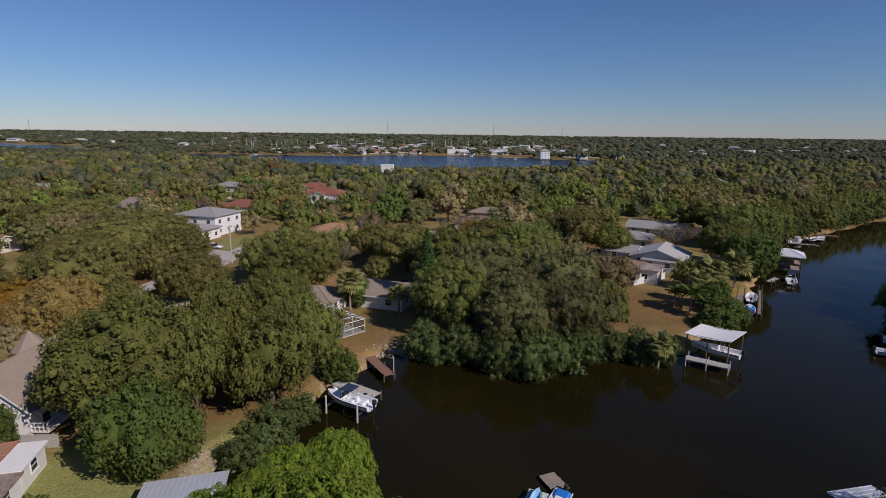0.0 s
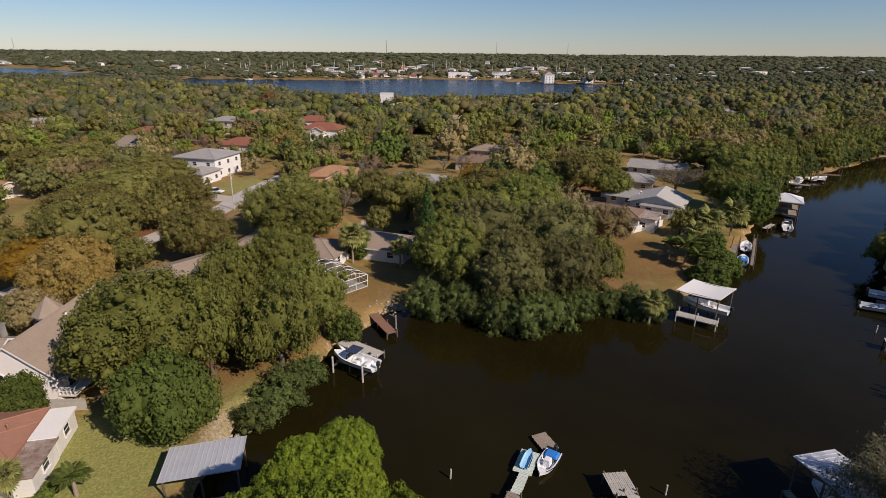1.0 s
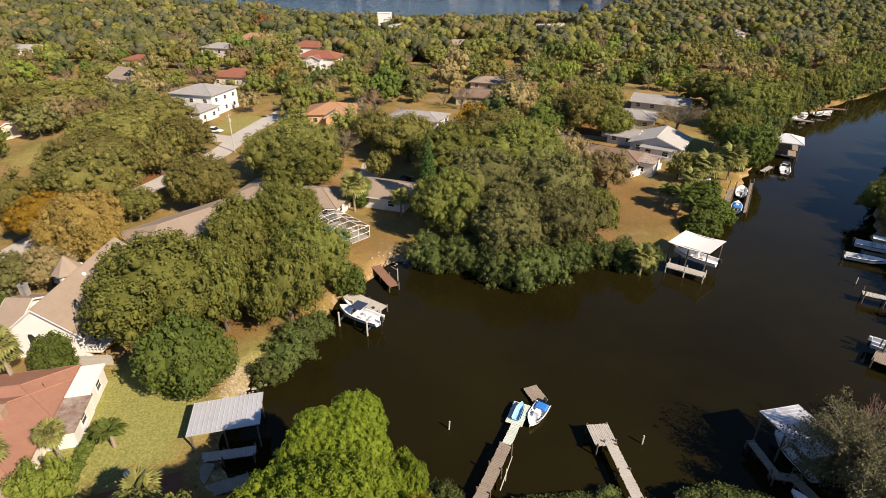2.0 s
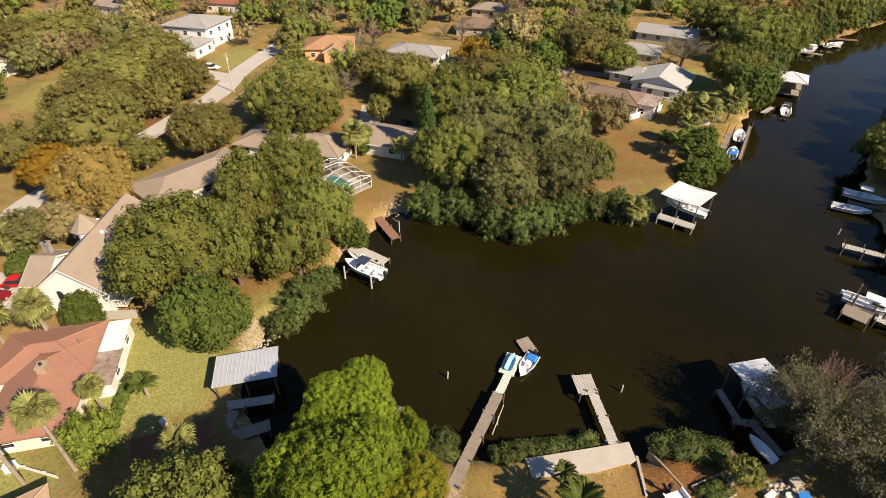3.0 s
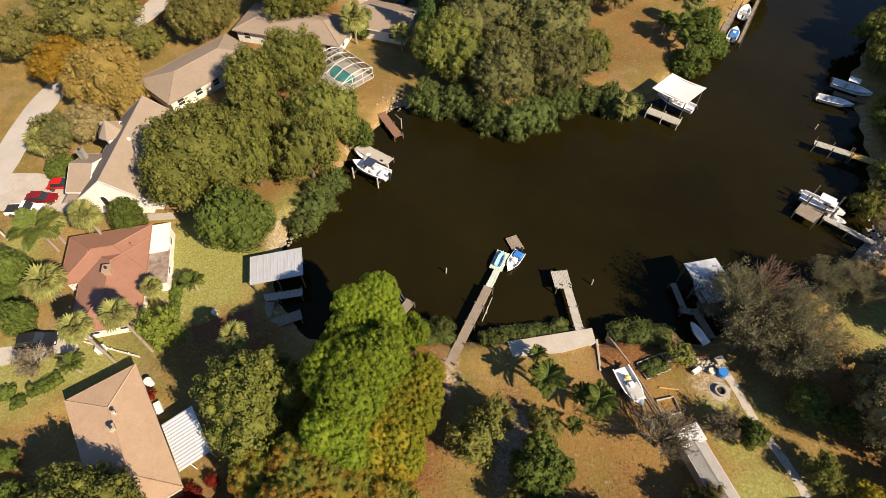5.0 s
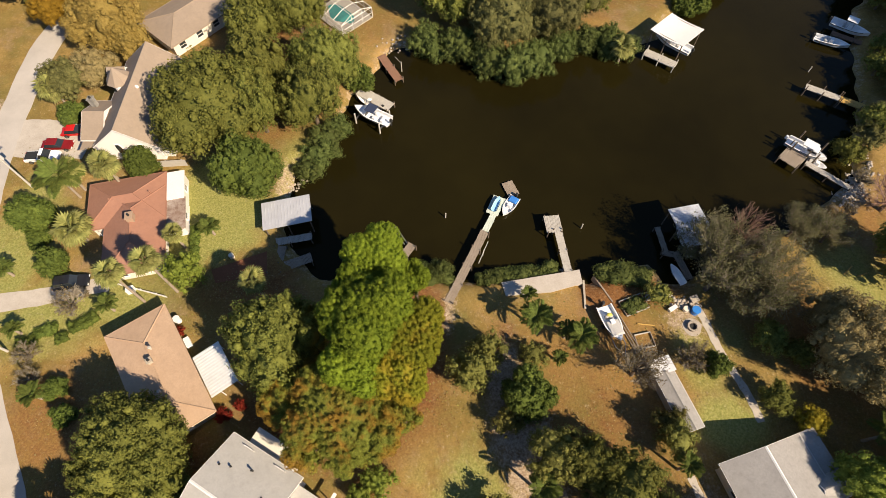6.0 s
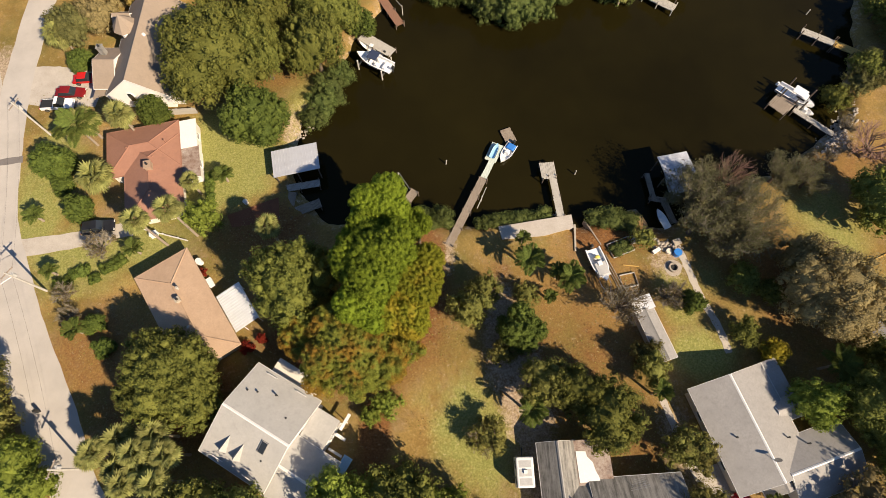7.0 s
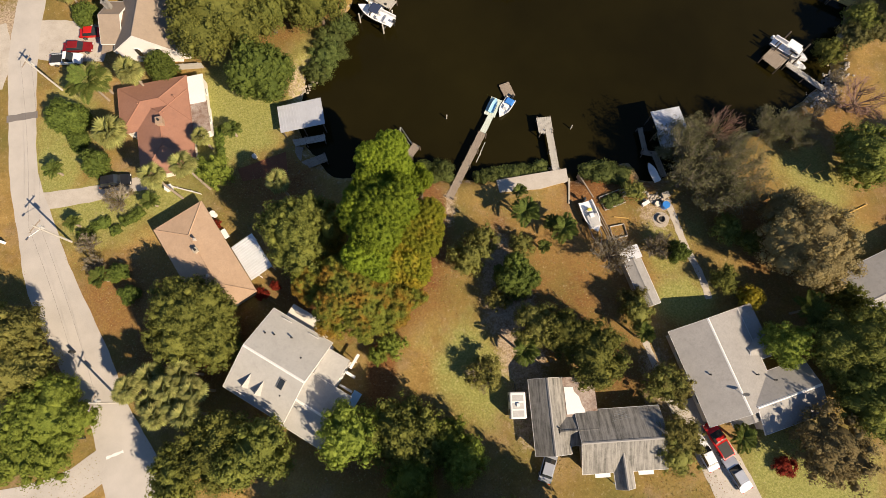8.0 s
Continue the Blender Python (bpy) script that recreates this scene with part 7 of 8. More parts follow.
# the right bank
dock("dock", [(54.05, 53.3), (56.3, 51.0)], 3.2, 1.1, "plank", "pile", "square brown plank dock with a bench", pile_up=1.6)
dock("gangway", [(56.9, 51.2), (62.2, 46.3)], 1.0, 1.1, "plank_pale", "pile", "pale gangway to the rocky shore")
boat(57.6, 53.5, 0.6, -41, 6.2, 2.3, "white cabin boat on a lift beside the dock", "cabin")
boat(59.0, 51.3, 0.15, -35, 2.9, 1.4, "small white boat with pale blue seats", "console")
boat_lift(57.6, 53.5, -41, 3.6, 2.9, "boat lift with dark leaning piles", 3.0, 0.5, "pile")
dock("dock", [(61.7, 67.0), (66.5, 64.2)], 1.4, 1.36, "plank_pale", "pile", "pale plank dock on thin piles", pile_up=0.9)
dock("dock", [(66.5, 64.2), (72.0, 60.9)], 1.5, 1.38, "plank_yellow", "pile", "dock section of fresh yellow planks", pile_up=0.7)
boat(70.2, 78.4, 0.1, -26, 5.8, 2.0, "long white motorboat moored by the shady bank", "console")
boat(74.1, 81.3, 0.6, -36, 6.6, 2.3, "cream motorboat on a lift by the shady bank", "ttop")
dock("dock", [(70.8, 80.6), (77.4, 76.6)], 1.2, 0.9, "plank_red", "pile", "red-brown plank dock by the shady bank")
# the shaded boathouse
canopy(35.6, 38.1, -78, 6.5, 4.6, 3.7, 4.1, "metal_blue", "boathouse with a mottled pale metal roof")
dock("walkway", [(31.9, 39.6), (32.4, 35.4)], 0.8, 0.9, "plank", "pile", "dark plank walkway beside the boathouse")
dock("walkway", [(31.8, 35.4), (34.0, 35.0)], 0.9, 0.9, "plank", "pile", "narrow shaded cross walk of the boathouse")
dock("walkway", [(33.7, 35.4), (34.9, 31.2)], 1.0, 0.95, "plank", "pile", "dark plank walkway to the shore")
boat(35.6, 37.8, 0.3, 102, 5.8, 2.2, "white boat in the shade of the boathouse", "console")
boat(33.0, 31.7, 1.05, 112, 3.2, 1.2, "small white dinghy drawn up on the bank", "open", "gelcoat", name="dinghy", engine=False)
# boat on the lawn up the channel
boat(54.6, 111.0, 1.5, -20, 6.4, 2.3, "white motorboat parked on the lawn", "console")


# ---- vehicles ----
def car(x, y, deg, paint, L=4.6, W=1.8, label="", kind="sedan", name="car"):
    c = thing(name, at_ground(x, y, deg) @ Matrix.Translation((0, 0, 0.04)), label, "car" if kind != "pickup" else "pickup truck", "parked cars")
    h1, h2 = (0.82, 1.42) if kind == "sedan" else (0.98, 1.75)
    bm = bmesh.new()
    prof = [(-L / 2, 0.35), (-L / 2 + 0.05, h1 * 0.9), (-L / 2 + 0.5, h1), (L * 0.18, h1), (L / 2 - 0.25, h1 * 0.82), (L / 2, h1 * 0.62), (L / 2, 0.35)]
    vs = []
    for s in (-1, 1):
        for k in (1.0, 0.9):
            vs.append([bm.verts.new((px, s * W / 2 * (k if pz > 0.5 else 1) * (0.94 if abs(px) > L * 0.42 else 1), pz)) for px, pz in prof])
    n = len(prof)
    a, b = vs[0], vs[2]
    for i in range(n):
        bm.faces.new((a[i], a[(i + 1) % n], b[(i + 1) % n], b[i]))
    bm.faces.new(a[::-1])
    bm.faces.new(b)
    for lst in (vs[1], vs[3]):
        for v in lst:
            bm.verts.remove(v)
    bmesh.ops.bevel(bm, geom=[e for e in bm.edges], offset=0.06, segments=2, affect="EDGES")
    part("body", bm, MAT[paint], c)
    x0, x1 = (-L * 0.36, L * 0.2) if kind == "sedan" else (-L * 0.45, L * 0.2) if kind == "suv" else (-L * 0.06, L * 0.24)
    r0, r1 = x0 + 0.45, x1 - 0.65
    bm = bmesh.new()
    cab = [bm.verts.new(p) for p in ((x0, -W * 0.44, h1 - 0.03), (x1, -W * 0.44, h1 - 0.03), (x1, W * 0.44, h1 - 0.03), (x0, W * 0.44, h1 - 0.03), (r0, -W * 0.36, h2), (r1, -W * 0.36, h2), (r1, W * 0.36, h2), (r0, W * 0.36, h2))]
    for f in ((0, 1, 5, 4), (1, 2, 6, 5), (2, 3, 7, 6), (3, 0, 4, 7), (4, 5, 6, 7)):
        bm.faces.new([cab[i] for i in f])
    part("window_band", bm, MAT["glass"], c, "dark car window band")
    bm = bmesh.new()
    box(bm, ((r0 + r1) / 2, 0, h2 + 0.01), (r1 - r0 + 0.1, W * 0.75, 0.06), 0, 0.95, 0.02)
    part("car_roof", bm, MAT[paint], c)
    for px in (-L * 0.31, L * 0.31):
        for s in (-1, 1):
            w = thing_part("wheel", c)
            w.location = (px, s * W * 0.46, 0.33)
            bm = bmesh.new()
            tube(bm, (0, -0.11, 0), (0, 0.11, 0), 0.33, 0.33, 14)
            part("tyre", bm, MAT["black"], w)
            bm = bmesh.new()
            tube(bm, (0, -0.12, 0), (0, 0.12, 0), 0.2, 0.2, 10)
            part("rim", bm, MAT["steel"], w)
    for s in (-1, 1):
        bm = bmesh.new()
        box(bm, (L / 2 - 0.02, s * W * 0.36, h1 * 0.68), (0.08, 0.32, 0.14))
        part("headlight", bm, MAT["white"], c)
        bm = bmesh.new()
        box(bm, (-L / 2 + 0.01, s * W * 0.38, h1 * 0.75), (0.08, 0.26, 0.16))
        part("tail_light", bm, MAT["paint_red"], c)
    if kind == "pickup":
        bm = bmesh.new()
        box(bm, (-L * 0.28, 0, h1 + 0.005), (L * 0.36, W * 0.8, 0.03))
        part("load_bed", bm, MAT["black"], c)
    return c


car(36.1, -9.2, 114, "paint_white", 4.5, 1.75, "white car parked on the driveway")
car(38.0, -7.4, 118, "paint_red", 5.0, 1.9, "bright red pickup parked on the driveway", "pickup", "pickup_truck")
car(39.9, -11.6, 118, "paint_silver", 4.8, 1.85, "silver car parked on the driveway")
car(14.9, -10.7, 72, "paint_silver", 4.6, 1.8, "silver car parked in the shade")
car(-58.0, 56.5, 5, "paint_red", 4.3, 1.75, "bright red car parked beside the house")
car(-60.0, 53.7, 2, "paint_maroon", 4.8, 1.8, "dark red car parked beside the house")
car(-61.5, 51.4, 4, "paint_white", 5.2, 1.9, "white pickup parked beside the house", "pickup", "pickup_truck")
car(-49.9, 29.9, 10, "paint_black", 4.7, 1.85, "black car at the end of the driveway", "suv")
car(-62.5, 146.2, -10, "paint_white", 4.5, 1.8, "white car on a driveway")
car(28, 146.5, -20, "paint_black", 4.5, 1.8, "dark car parked under trees")
car(31, 143.5, -20, "paint_silver", 4.5, 1.8, "silver car parked under trees")
car(-8, 110, 70, "paint_black", 4.6, 1.8, "dark car in the shade of an oak")


def camper(x, y, deg, L, label):
    c = thing("camper_trailer", at_ground(x, y, deg), label, "trailer", "trailers")
    bm = bmesh.new()
    box(bm, (0, 0, 1.6), (L, 2.2, 2.2), 0, 0.97, 0.16)
    part("body", bm, MAT["white"], c)
    for i in range(3):
        bm = bmesh.new()
        box(bm, (-L * 0.3 + i * L * 0.28, 0, 2.69), (L * 0.22, 1.5, 0.05))
        part("roof_panel", bm, MAT["vinyl"], c)
    bm = bmesh.new()
    box(bm, (L * 0.02, 0, 2.8), (0.45, 0.5, 0.24), 0, 0.8)
    part("roof_vent", bm, MAT["white"], c)
    for s in (-1, 1):
        w = thing_part("wheel", c)
        w.location = (0, s * 1.0, 0.34)
        bm = bmesh.new()
        tube(bm, (0, -0.1, 0), (0, 0.1, 0), 0.34, 0.34, 12)
        part("tyre", bm, MAT["black"], w)
        for k in (-1, 1):
            bm = bmesh.new()
            box(bm, (k * L * 0.25, s * 1.1, 1.8), (0.9, 0.03, 0.6))
            part("window", bm, MAT["glass"], c)
    bm = bmesh.new()
    tube(bm, (L / 2, 0, 0.5), (L / 2 + 1.1, 0, 0.45), 0.06, 0.06, 6)
    part("drawbar", bm, MAT["black"], c)


camper(10.8, -3.0, 92, 3.6, "white camper trailer beside the house")
camper(46.0, 143.0, -25, 6.5, "white camper trailer beside the grey house")


# ---- garden things ----
def trailer_boat():
    t = thing("boat_trailer", at_ground(22.95, 23.7, -72), "galvanised boat trailer on the grass", "trailer", "trailers")
    for s in (-0.7, 0.7):
        bm = bmesh.new()
        box(bm, (0, s, 0.45), (5.0, 0.1, 0.12))
        part("side_rail", bm, MAT["steel"], t)
        w = thing_part("wheel", t)
        w.location = (-0.6, s * 1.45, 0.32)
        bm = bmesh.new()
        tube(bm, (0, -0.1, 0), (0, 0.1, 0), 0.32, 0.32, 12)
        part("tyre", bm, MAT["black"], w)
    bm = bmesh.new()
    tube(bm, (2.4, 0.7, 0.45), (3.8, 0, 0.45), 0.06, 0.06, 5)
    tube(bm, (2.4, -0.7, 0.45), (3.8, 0, 0.45), 0.06, 0.06, 5)
    part("drawbar", bm, MAT["steel"], t)
    # the grey vinyl block passed as cover stands for the boat's open floor
    boat(22.8, 24.2, 1.72, -72, 5.1, 2.3, "white open boat with yellow gear on a trailer", "console", "gelcoat", ("vinyl", 0.14, 0.46), name="motorboat")
    e = thing("float_bag", Matrix.Translation((22.5, 25.2, 2.75)), "yellow plastic float lying in the boat", "bag")
    bm = bmesh.new()
    bmesh.ops.create_uvsphere(bm, u_segments=10, v_segments=6, radius=0.3)
    bmesh.ops.scale(bm, verts=bm.verts, vec=(1.3, 0.9, 0.6))
    part("bag", bm, MAT["yellow_plastic"], e)


trailer_boat()
for k in range(3):
    e = thing("pole_stack", at_ground(24.5 + 0.25 * k, 23.4 + 0.2 * k, -68), "long grey pole lying beside the boat", "pole", "poles on the ground")
    bm = bmesh.new()
    tube(bm, (-3.2 + 0.4 * k, 0, 0.14), (3.2, 0, 0.14 + 0.1 * k), 0.09, 0.07, 6)
    part("pole", bm, MAT["plank"], e)
# long low shed
sh = house(29.1, 14.2, -71, "long narrow grey sheet-roofed garden shed", 3, "garden_shed")
wing(sh, -3.4, 3.6, -1.15, 1.15, 1.9, 0.35, "gable", "tanwall", "roof_mid", "x", over=0.15, windows="")
wing(sh, -5.0, -3.5, -1.25, 1.25, 2.1, 0, "flat", "tanwall", "metal_white", windows="")
# fire pit
fp = thing("fire_pit", at_ground(33.6, 24.1, 0), "round stone fire pit ringed with pale stones", "fire pit")
for k in range(16):
    a = 2 * math.pi * k / 16
    bm = bmesh.new()
    box(bm, (0.6 * math.cos(a), 0.6 * math.sin(a), 0.22), (0.22, 0.24, 0.44), a, 0.92)
    part("stone", bm, MAT["rock"], fp)
bm = bmesh.new()
tube(bm, (0, 0, 0), (0, 0, 0.12), 0.5, 0.48, 14)
part("ash", bm, MAT["black"], fp)
bm = bmesh.new()
slab(bm, [(1.25 * math.cos(a) * (1 + 0.08 * math.sin(3 * a)), 1.25 * math.sin(a)) for a in np.linspace(0, 6.283, 21)[:-1]], -0.02, 0.03)
part("gravel_ring", bm, MAT["rock"], fp)


def drum(x, y, r, h, mat, label, name="barrel"):
    e = thing(name, at_ground(x, y, 0), label, "barrel", "barrels and tubs")
    bm = bmesh.new()
    tube(bm, (0, 0, 0), (0, 0, h), r * 0.92, r, 14)
    part("body", bm, MAT[mat], e)
    bm = bmesh.new()
    tube(bm, (0, 0, h), (0, 0, h + 0.05), r * 1.06, r * 1.06, 14)
    part("rim", bm, MAT[mat], e)


drum(34.3, 26.2, 0.55, 0.9, "blue_plastic", "bright blue plastic barrel beside the path")
drum(33.2, 26.5, 0.4, 0.5, "cream", "cream round plastic garden tub", "tub")
drum(-34.2, 24.6, 0.45, 1.0, "spray", "white round water tank beside the house", "water_tank")
drum(-28.9, 34.2, 0.35, 0.7, "cream", "pale garden tub beside the mulch bed", "tub")


def crate(x, y, deg, s, mat, label, name="garden_box", category="box"):
    e = thing(name, at_ground(x, y, deg), label, category, "garden clutter")
    bm = bmesh.new()
    box(bm, (0, 0, s[2] / 2), s, 0, 0.96, 0.03)
    part("body", bm, MAT[mat], e)
    bm = bmesh.new()
    box(bm, (0, 0, s[2] + 0.03), (s[0] * 1.04, s[1] * 1.04, 0.05))
    part("lid", bm, MAT[mat], e)


crate(-32.2, 21.6, -55, (1.4, 0.7, 0.5), "spray", "white bench box beside the tan house", "bench_box", "bench")
crate(-41.6, 28.9, 15, (1.0, 0.8, 0.9), "spray", "white air conditioning unit beside the red house", "air_conditioner", "appliance")
crate(34.6, 28.0, 20, (1.1, 0.9, 0.4), "sandwall", "pale stone slab by the path")
crate(31.4, 26.6, 30, (1.2, 0.5, 0.5), "spray", "white box among garden clutter")
crate(27.6, 24.4, -6, (2.2, 0.12, 0.1), "plank_yellow", "yellow timber lying on the grass", "timber", "timber")
crate(28.6, 28.2, 12, (0.9, 0.7, 0.6), "metal_blue", "grey metal box in the garden")
crate(-65.6, 20.2, -20, (0.6, 0.4, 0.9), "spray", "white mailbox post beside the street", "mailbox", "mailbox")
crate(-52.0, 4.0, 30, (0.4, 0.3, 1.1), "black", "dark mailbox beside the street", "mailbox", "mailbox")
crate(-48.6, -7.6, 10, (0.5, 0.25, 1.0), "black", "dark mailbox under a tree", "mailbox", "mailbox")


def raised_bed(x, y, deg, L, W, label, planted=True):
    """Timber boards round a patch of soil."""
    e = thing("raised_bed", at_ground(x, y, deg), label, "garden bed", "garden beds")
    for c, sz in (((0, -W / 2, 0.14), (L, 0.12, 0.3)), ((0, W / 2, 0.14), (L, 0.12, 0.3)), ((-L / 2, 0, 0.14), (0.12, W, 0.28)), ((L / 2, 0, 0.14), (0.12, W, 0.28))):
        bm = bmesh.new()
        box(bm, c, sz, 0, 1, 0.02)
        part("board", bm, MAT["plank_pale" if sz[0] > sz[1] else "plank"], e)
    if planted:
        bm = bmesh.new()
        box(bm, (0, 0, 0.1), (L - 0.12, W - 0.12, 0.2))
        part("soil", bm, MAT["soil"], e)


raised_bed(26.4, 27.2, 22, 3.4, 2.2, "pale timber bed of soil with leafy plants")
hedge(26.4, 27.2, 2.8, 1.5, 0.9, radians(22), "mangrove", "leafy vegetables in a timber bed", 41)
raised_bed(27.0, 22.2, 12, 2.2, 1.9, "empty low timber frame on the grass", False)
for tx, ty, tdeg, tl in ((56.9, 32.5, 40, 1.9), (58.6, 31.8, 20, 1.6), (63.2, 25.7, 25, 4.2), (30.6, 28.4, 8, 2.6), (28.4, 29.0, 16, 3.4)):
    e = thing("timber", at_ground(tx, ty, tdeg), "weathered pale timber lying on the grass", "timber", "timbers on the ground")
    bm = bmesh.new()
    box(bm, (0, 0, 0.1), (tl, 0.16, 0.14), 0, 1, 0.02)
    part("beam", bm, MAT["plank_yellow" if tx > 50 else "plank_pale"], e)


def utility_pole(x, y, h, label, deg=0, lamp=False):
    e = thing("utility_pole", at_ground(x, y, deg), label, "utility pole", "utility poles")
    bm = bmesh.new()
    tube(bm, (0, 0, -0.5), (0, 0, h), 0.17, 0.12, 9)
    part("pole", bm, MAT["pile_pale"], e)
    bm = bmesh.new()
    box(bm, (0, 0, h - 0.5), (2.2, 0.12, 0.12))
    part("crossarm", bm, MAT["plank"], e)
    for s in (-0.9, 0, 0.9):
        bm = bmesh.new()
        tube(bm, (s, 0, h - 0.44), (s, 0, h - 0.2), 0.05, 0.04, 6)
        part("insulator", bm, MAT["vinyl"], e)
    bm = bmesh.new()
    tube(bm, (0.28, 0, h - 2.0), (0.28, 0, h - 1.2), 0.2, 0.2, 10)
    part("transformer", bm, MAT["vinyl"], e)
    if lamp:
        bm = bmesh.new()
        tube(bm, (0, 0, h - 1.6), (-1.8, 0.3, h - 1.2), 0.035, 0.03, 5)
        box(bm, (-1.95, 0.32, h - 1.22), (0.5, 0.2, 0.12))
        part("street_lamp", bm, MAT["steel"], e)


utility_pole(-43.9, -2.9, 7.6, "pale wooden utility pole beside the street", 80)
utility_pole(-55.4, 20.4, 8.2, "wooden utility pole with a street lamp", 60, True)
utility_pole(-61.6, 46.1, 8.5, "pale wooden utility pole beside the street", 70)
utility_pole(-51.3, 129.5, 9.5, "wooden utility pole beside the street", 80)


def cable(a, b, sag):
    e = thing("overhead_cable", Matrix.Identity(4), "thin dark overhead cable between poles", "cable", "overhead cables")
    bm = bmesh.new()
    a, b = Vector(a), Vector(b)
    n = 10
    for i in range(n):
        p, q = (a.lerp(b, t) - Vector((0, 0, sag * 4 * t * (1 - t))) for t in (i / n, (i + 1) / n))
        tube(bm, p, q, 0.009, 0.009, 4)
    part("cable", bm, MAT["black"], e)


for off in (-0.8, 0.8):
    cable((-43.9 + off, -2.9, GZ + 7.2), (-55.4 + off, 20.4, GZ + 7.8), 0.6)
    cable((-55.4 + off, 20.4, GZ + 7.8), (-61.6 + off, 46.1, GZ + 8.1), 0.6)


def fence(name, pts, h, mat, label, gap=0.16):
    """A board fence along a line."""
    for (x0, y0), (x1, y1) in zip(pts, pts[1:]):
        ln = math.hypot(x1 - x0, y1 - y0)
        e = thing(name, Matrix.Translation((x0, y0, GZ)) @ Matrix.Rotation(math.atan2(y1 - y0, x1 - x0), 4, "Z"), label, "fence", "fences")
        n = int(ln / gap)
        rng = random.Random(int(ln * 77))
        bm = bmesh.new()
        box(bm, (0, 0, h / 2), (ln / n - 0.02, 0.03, h))
        first = part("board", bm, MAT[mat], e)
        first.location = (0.5 * ln / n, 0, 0)
        for i in range(1, n):
            o = new("board", first.data)
            o.parent = e
            o.location = ((i + 0.5) * ln / n, 0, rng.uniform(-0.04, 0.02))
        for z in (h * 0.25, h * 0.8):
            bm = bmesh.new()
            box(bm, (ln / 2, 0.04, z), (ln, 0.05, 0.09))
            part("rail", bm, MAT[mat], e)
        for i in range(int(ln / 2.4) + 1):
            bm = bmesh.new()
            box(bm, (min(ln, i * 2.4), 0.08, h / 2), (0.1, 0.1, h + 0.1))
            part("post", bm, MAT[mat], e)


fence("board_fence", [(-46.5, 49.6), (-38.8, 50.2)], 1.5, "plank_pale", "weathered board fence behind the tall house")
fence("white_fence", [(41.5, 113.6), (50.5, 119.6), (48.0, 124.5)], 1.5, "white", "white fence round the terrace")
fence("garden_fence", [(-45, 30.2), (-36.6, 28.0)], 0.5, "spray", "low pale garden border")
hedge(25.6, 31.6, 6.4, 2.8, 1.7, radians(-4), "mangrove", "clipped green hedge on the bank", 3)
for i, (hx, hy, hl, hw, hh, ht) in enumerate(((12.6, 32.2, 8.5, 1.7, 1.5, 8), (7.2, 31.2, 3.5, 1.6, 1.6, 10), (-0.8, 31.8, 5.0, 2.2, 2.0, -10), (-38.3, 32.6, 1.2, 1.2, 0.9, 0), (-34.6, 36.2, 6.0, 0.9, 0.9, 100), (-51.2, 23.2, 2.6, 1.2, 1.0, 25), (-48.9, 22.2, 1.2, 1.1, 0.9, 0), (-54.0, 21.4, 1.2, 1.1, 0.9, 0), (-52.6, 21.9, 1.3, 1.1, 0.9, 0), (-46.6, 24.2, 3.4, 1.3, 1.0, 30), (58.5, 125.5, 5.0, 1.4, 1.1, -20))):
    hedge(hx, hy, hl, hw, hh, radians(ht), "mangrove" if i < 3 else "round", "low green shrubs along the bank" if i < 3 else "low clipped green shrub row", 10 + i)
for x, y, r in ((-33.4, 22.8, 0.9), (-25.6, 12.4, 1.0), (-23.8, 13.6, 0.8), (46.5, -10.6, 1.6), (-20.6, 14.0, 0.8)):
    plant("red", x, y, r, 1.4)


def rocks(name, x0, y0, x1, y1, n, spread, label, seed):
    """Loose stones along a shore."""
    rng = np.random.default_rng(seed)
    t = rng.uniform(0, 1, n)
    p = np.stack([x0 + (x1 - x0) * t + rng.normal(0, spread, n), y0 + (y1 - y0) * t + rng.normal(0, spread, n)], 1)
    pieces = []
    for q in p:
        s = rng.uniform(0.12, 0.32)
        pieces.append((np.array([q[0], q[1], max(ground_z(*q), -0.1) + s * 0.2]) + ICO_V * s * rng.uniform(0.7, 1.2, (len(ICO_V), 1)) * [1, 1, 0.7], ICO_F))
    tagged(new(name, join_mesh(name, pieces, MAT["rock"])), label, "rocks", kind="stuff")


rocks("riprap", 60.5, 43.8, 66.5, 51.5, 260, 0.75, "pale riprap stones along the right shore", 1)
rocks("shore_stones", -22.6, 46, -16.5, 60, 130, 0.6, "stones along the shore below the shrubs", 2)
rocks("shore_stones_2", -10, 77, 0, 79, 60, 0.7, "stones at the head of the basin", 3)
rocks("stone_heap", 31.6, 27.9, 34.6, 26.6, 90, 0.5, "heap of pale stones and rubble beside the path", 6)
rocks("shore_stones_3", 13, 32, 18, 32.6, 30, 0.4, "stones in front of the concrete landing", 4)


# ---- the woods behind ----
def free_spot(x, y, r, d):
    if d < r * 0.55 + 0.5:
        return False
    for hx, hy, hr in HOUSE_SPOTS:
        dx, dy = x - hx, y - hy
        if dx * dx + dy * dy < (hr + r * 0.55) ** 2:
            return False
        # the open front yard of a house stays low
        if y < hy and hy - y < hr + 9 + 0.09 * max(0, hy - 100) and abs(dx) < hr * 0.75:
            return False
    for (ax, ay, aw), (bx, by, bw) in zip(ROAD, ROAD[1:]):
        if seg_dist(np.array(x), np.array(y), ax, ay, bx, by)[0] < aw + r * 0.35:
            return False
    for lx, ly, rx, ry in LAWNS:
        if ((x - lx) / rx) ** 2 + ((y - ly) / ry) ** 2 < 1:
            return False
    return True


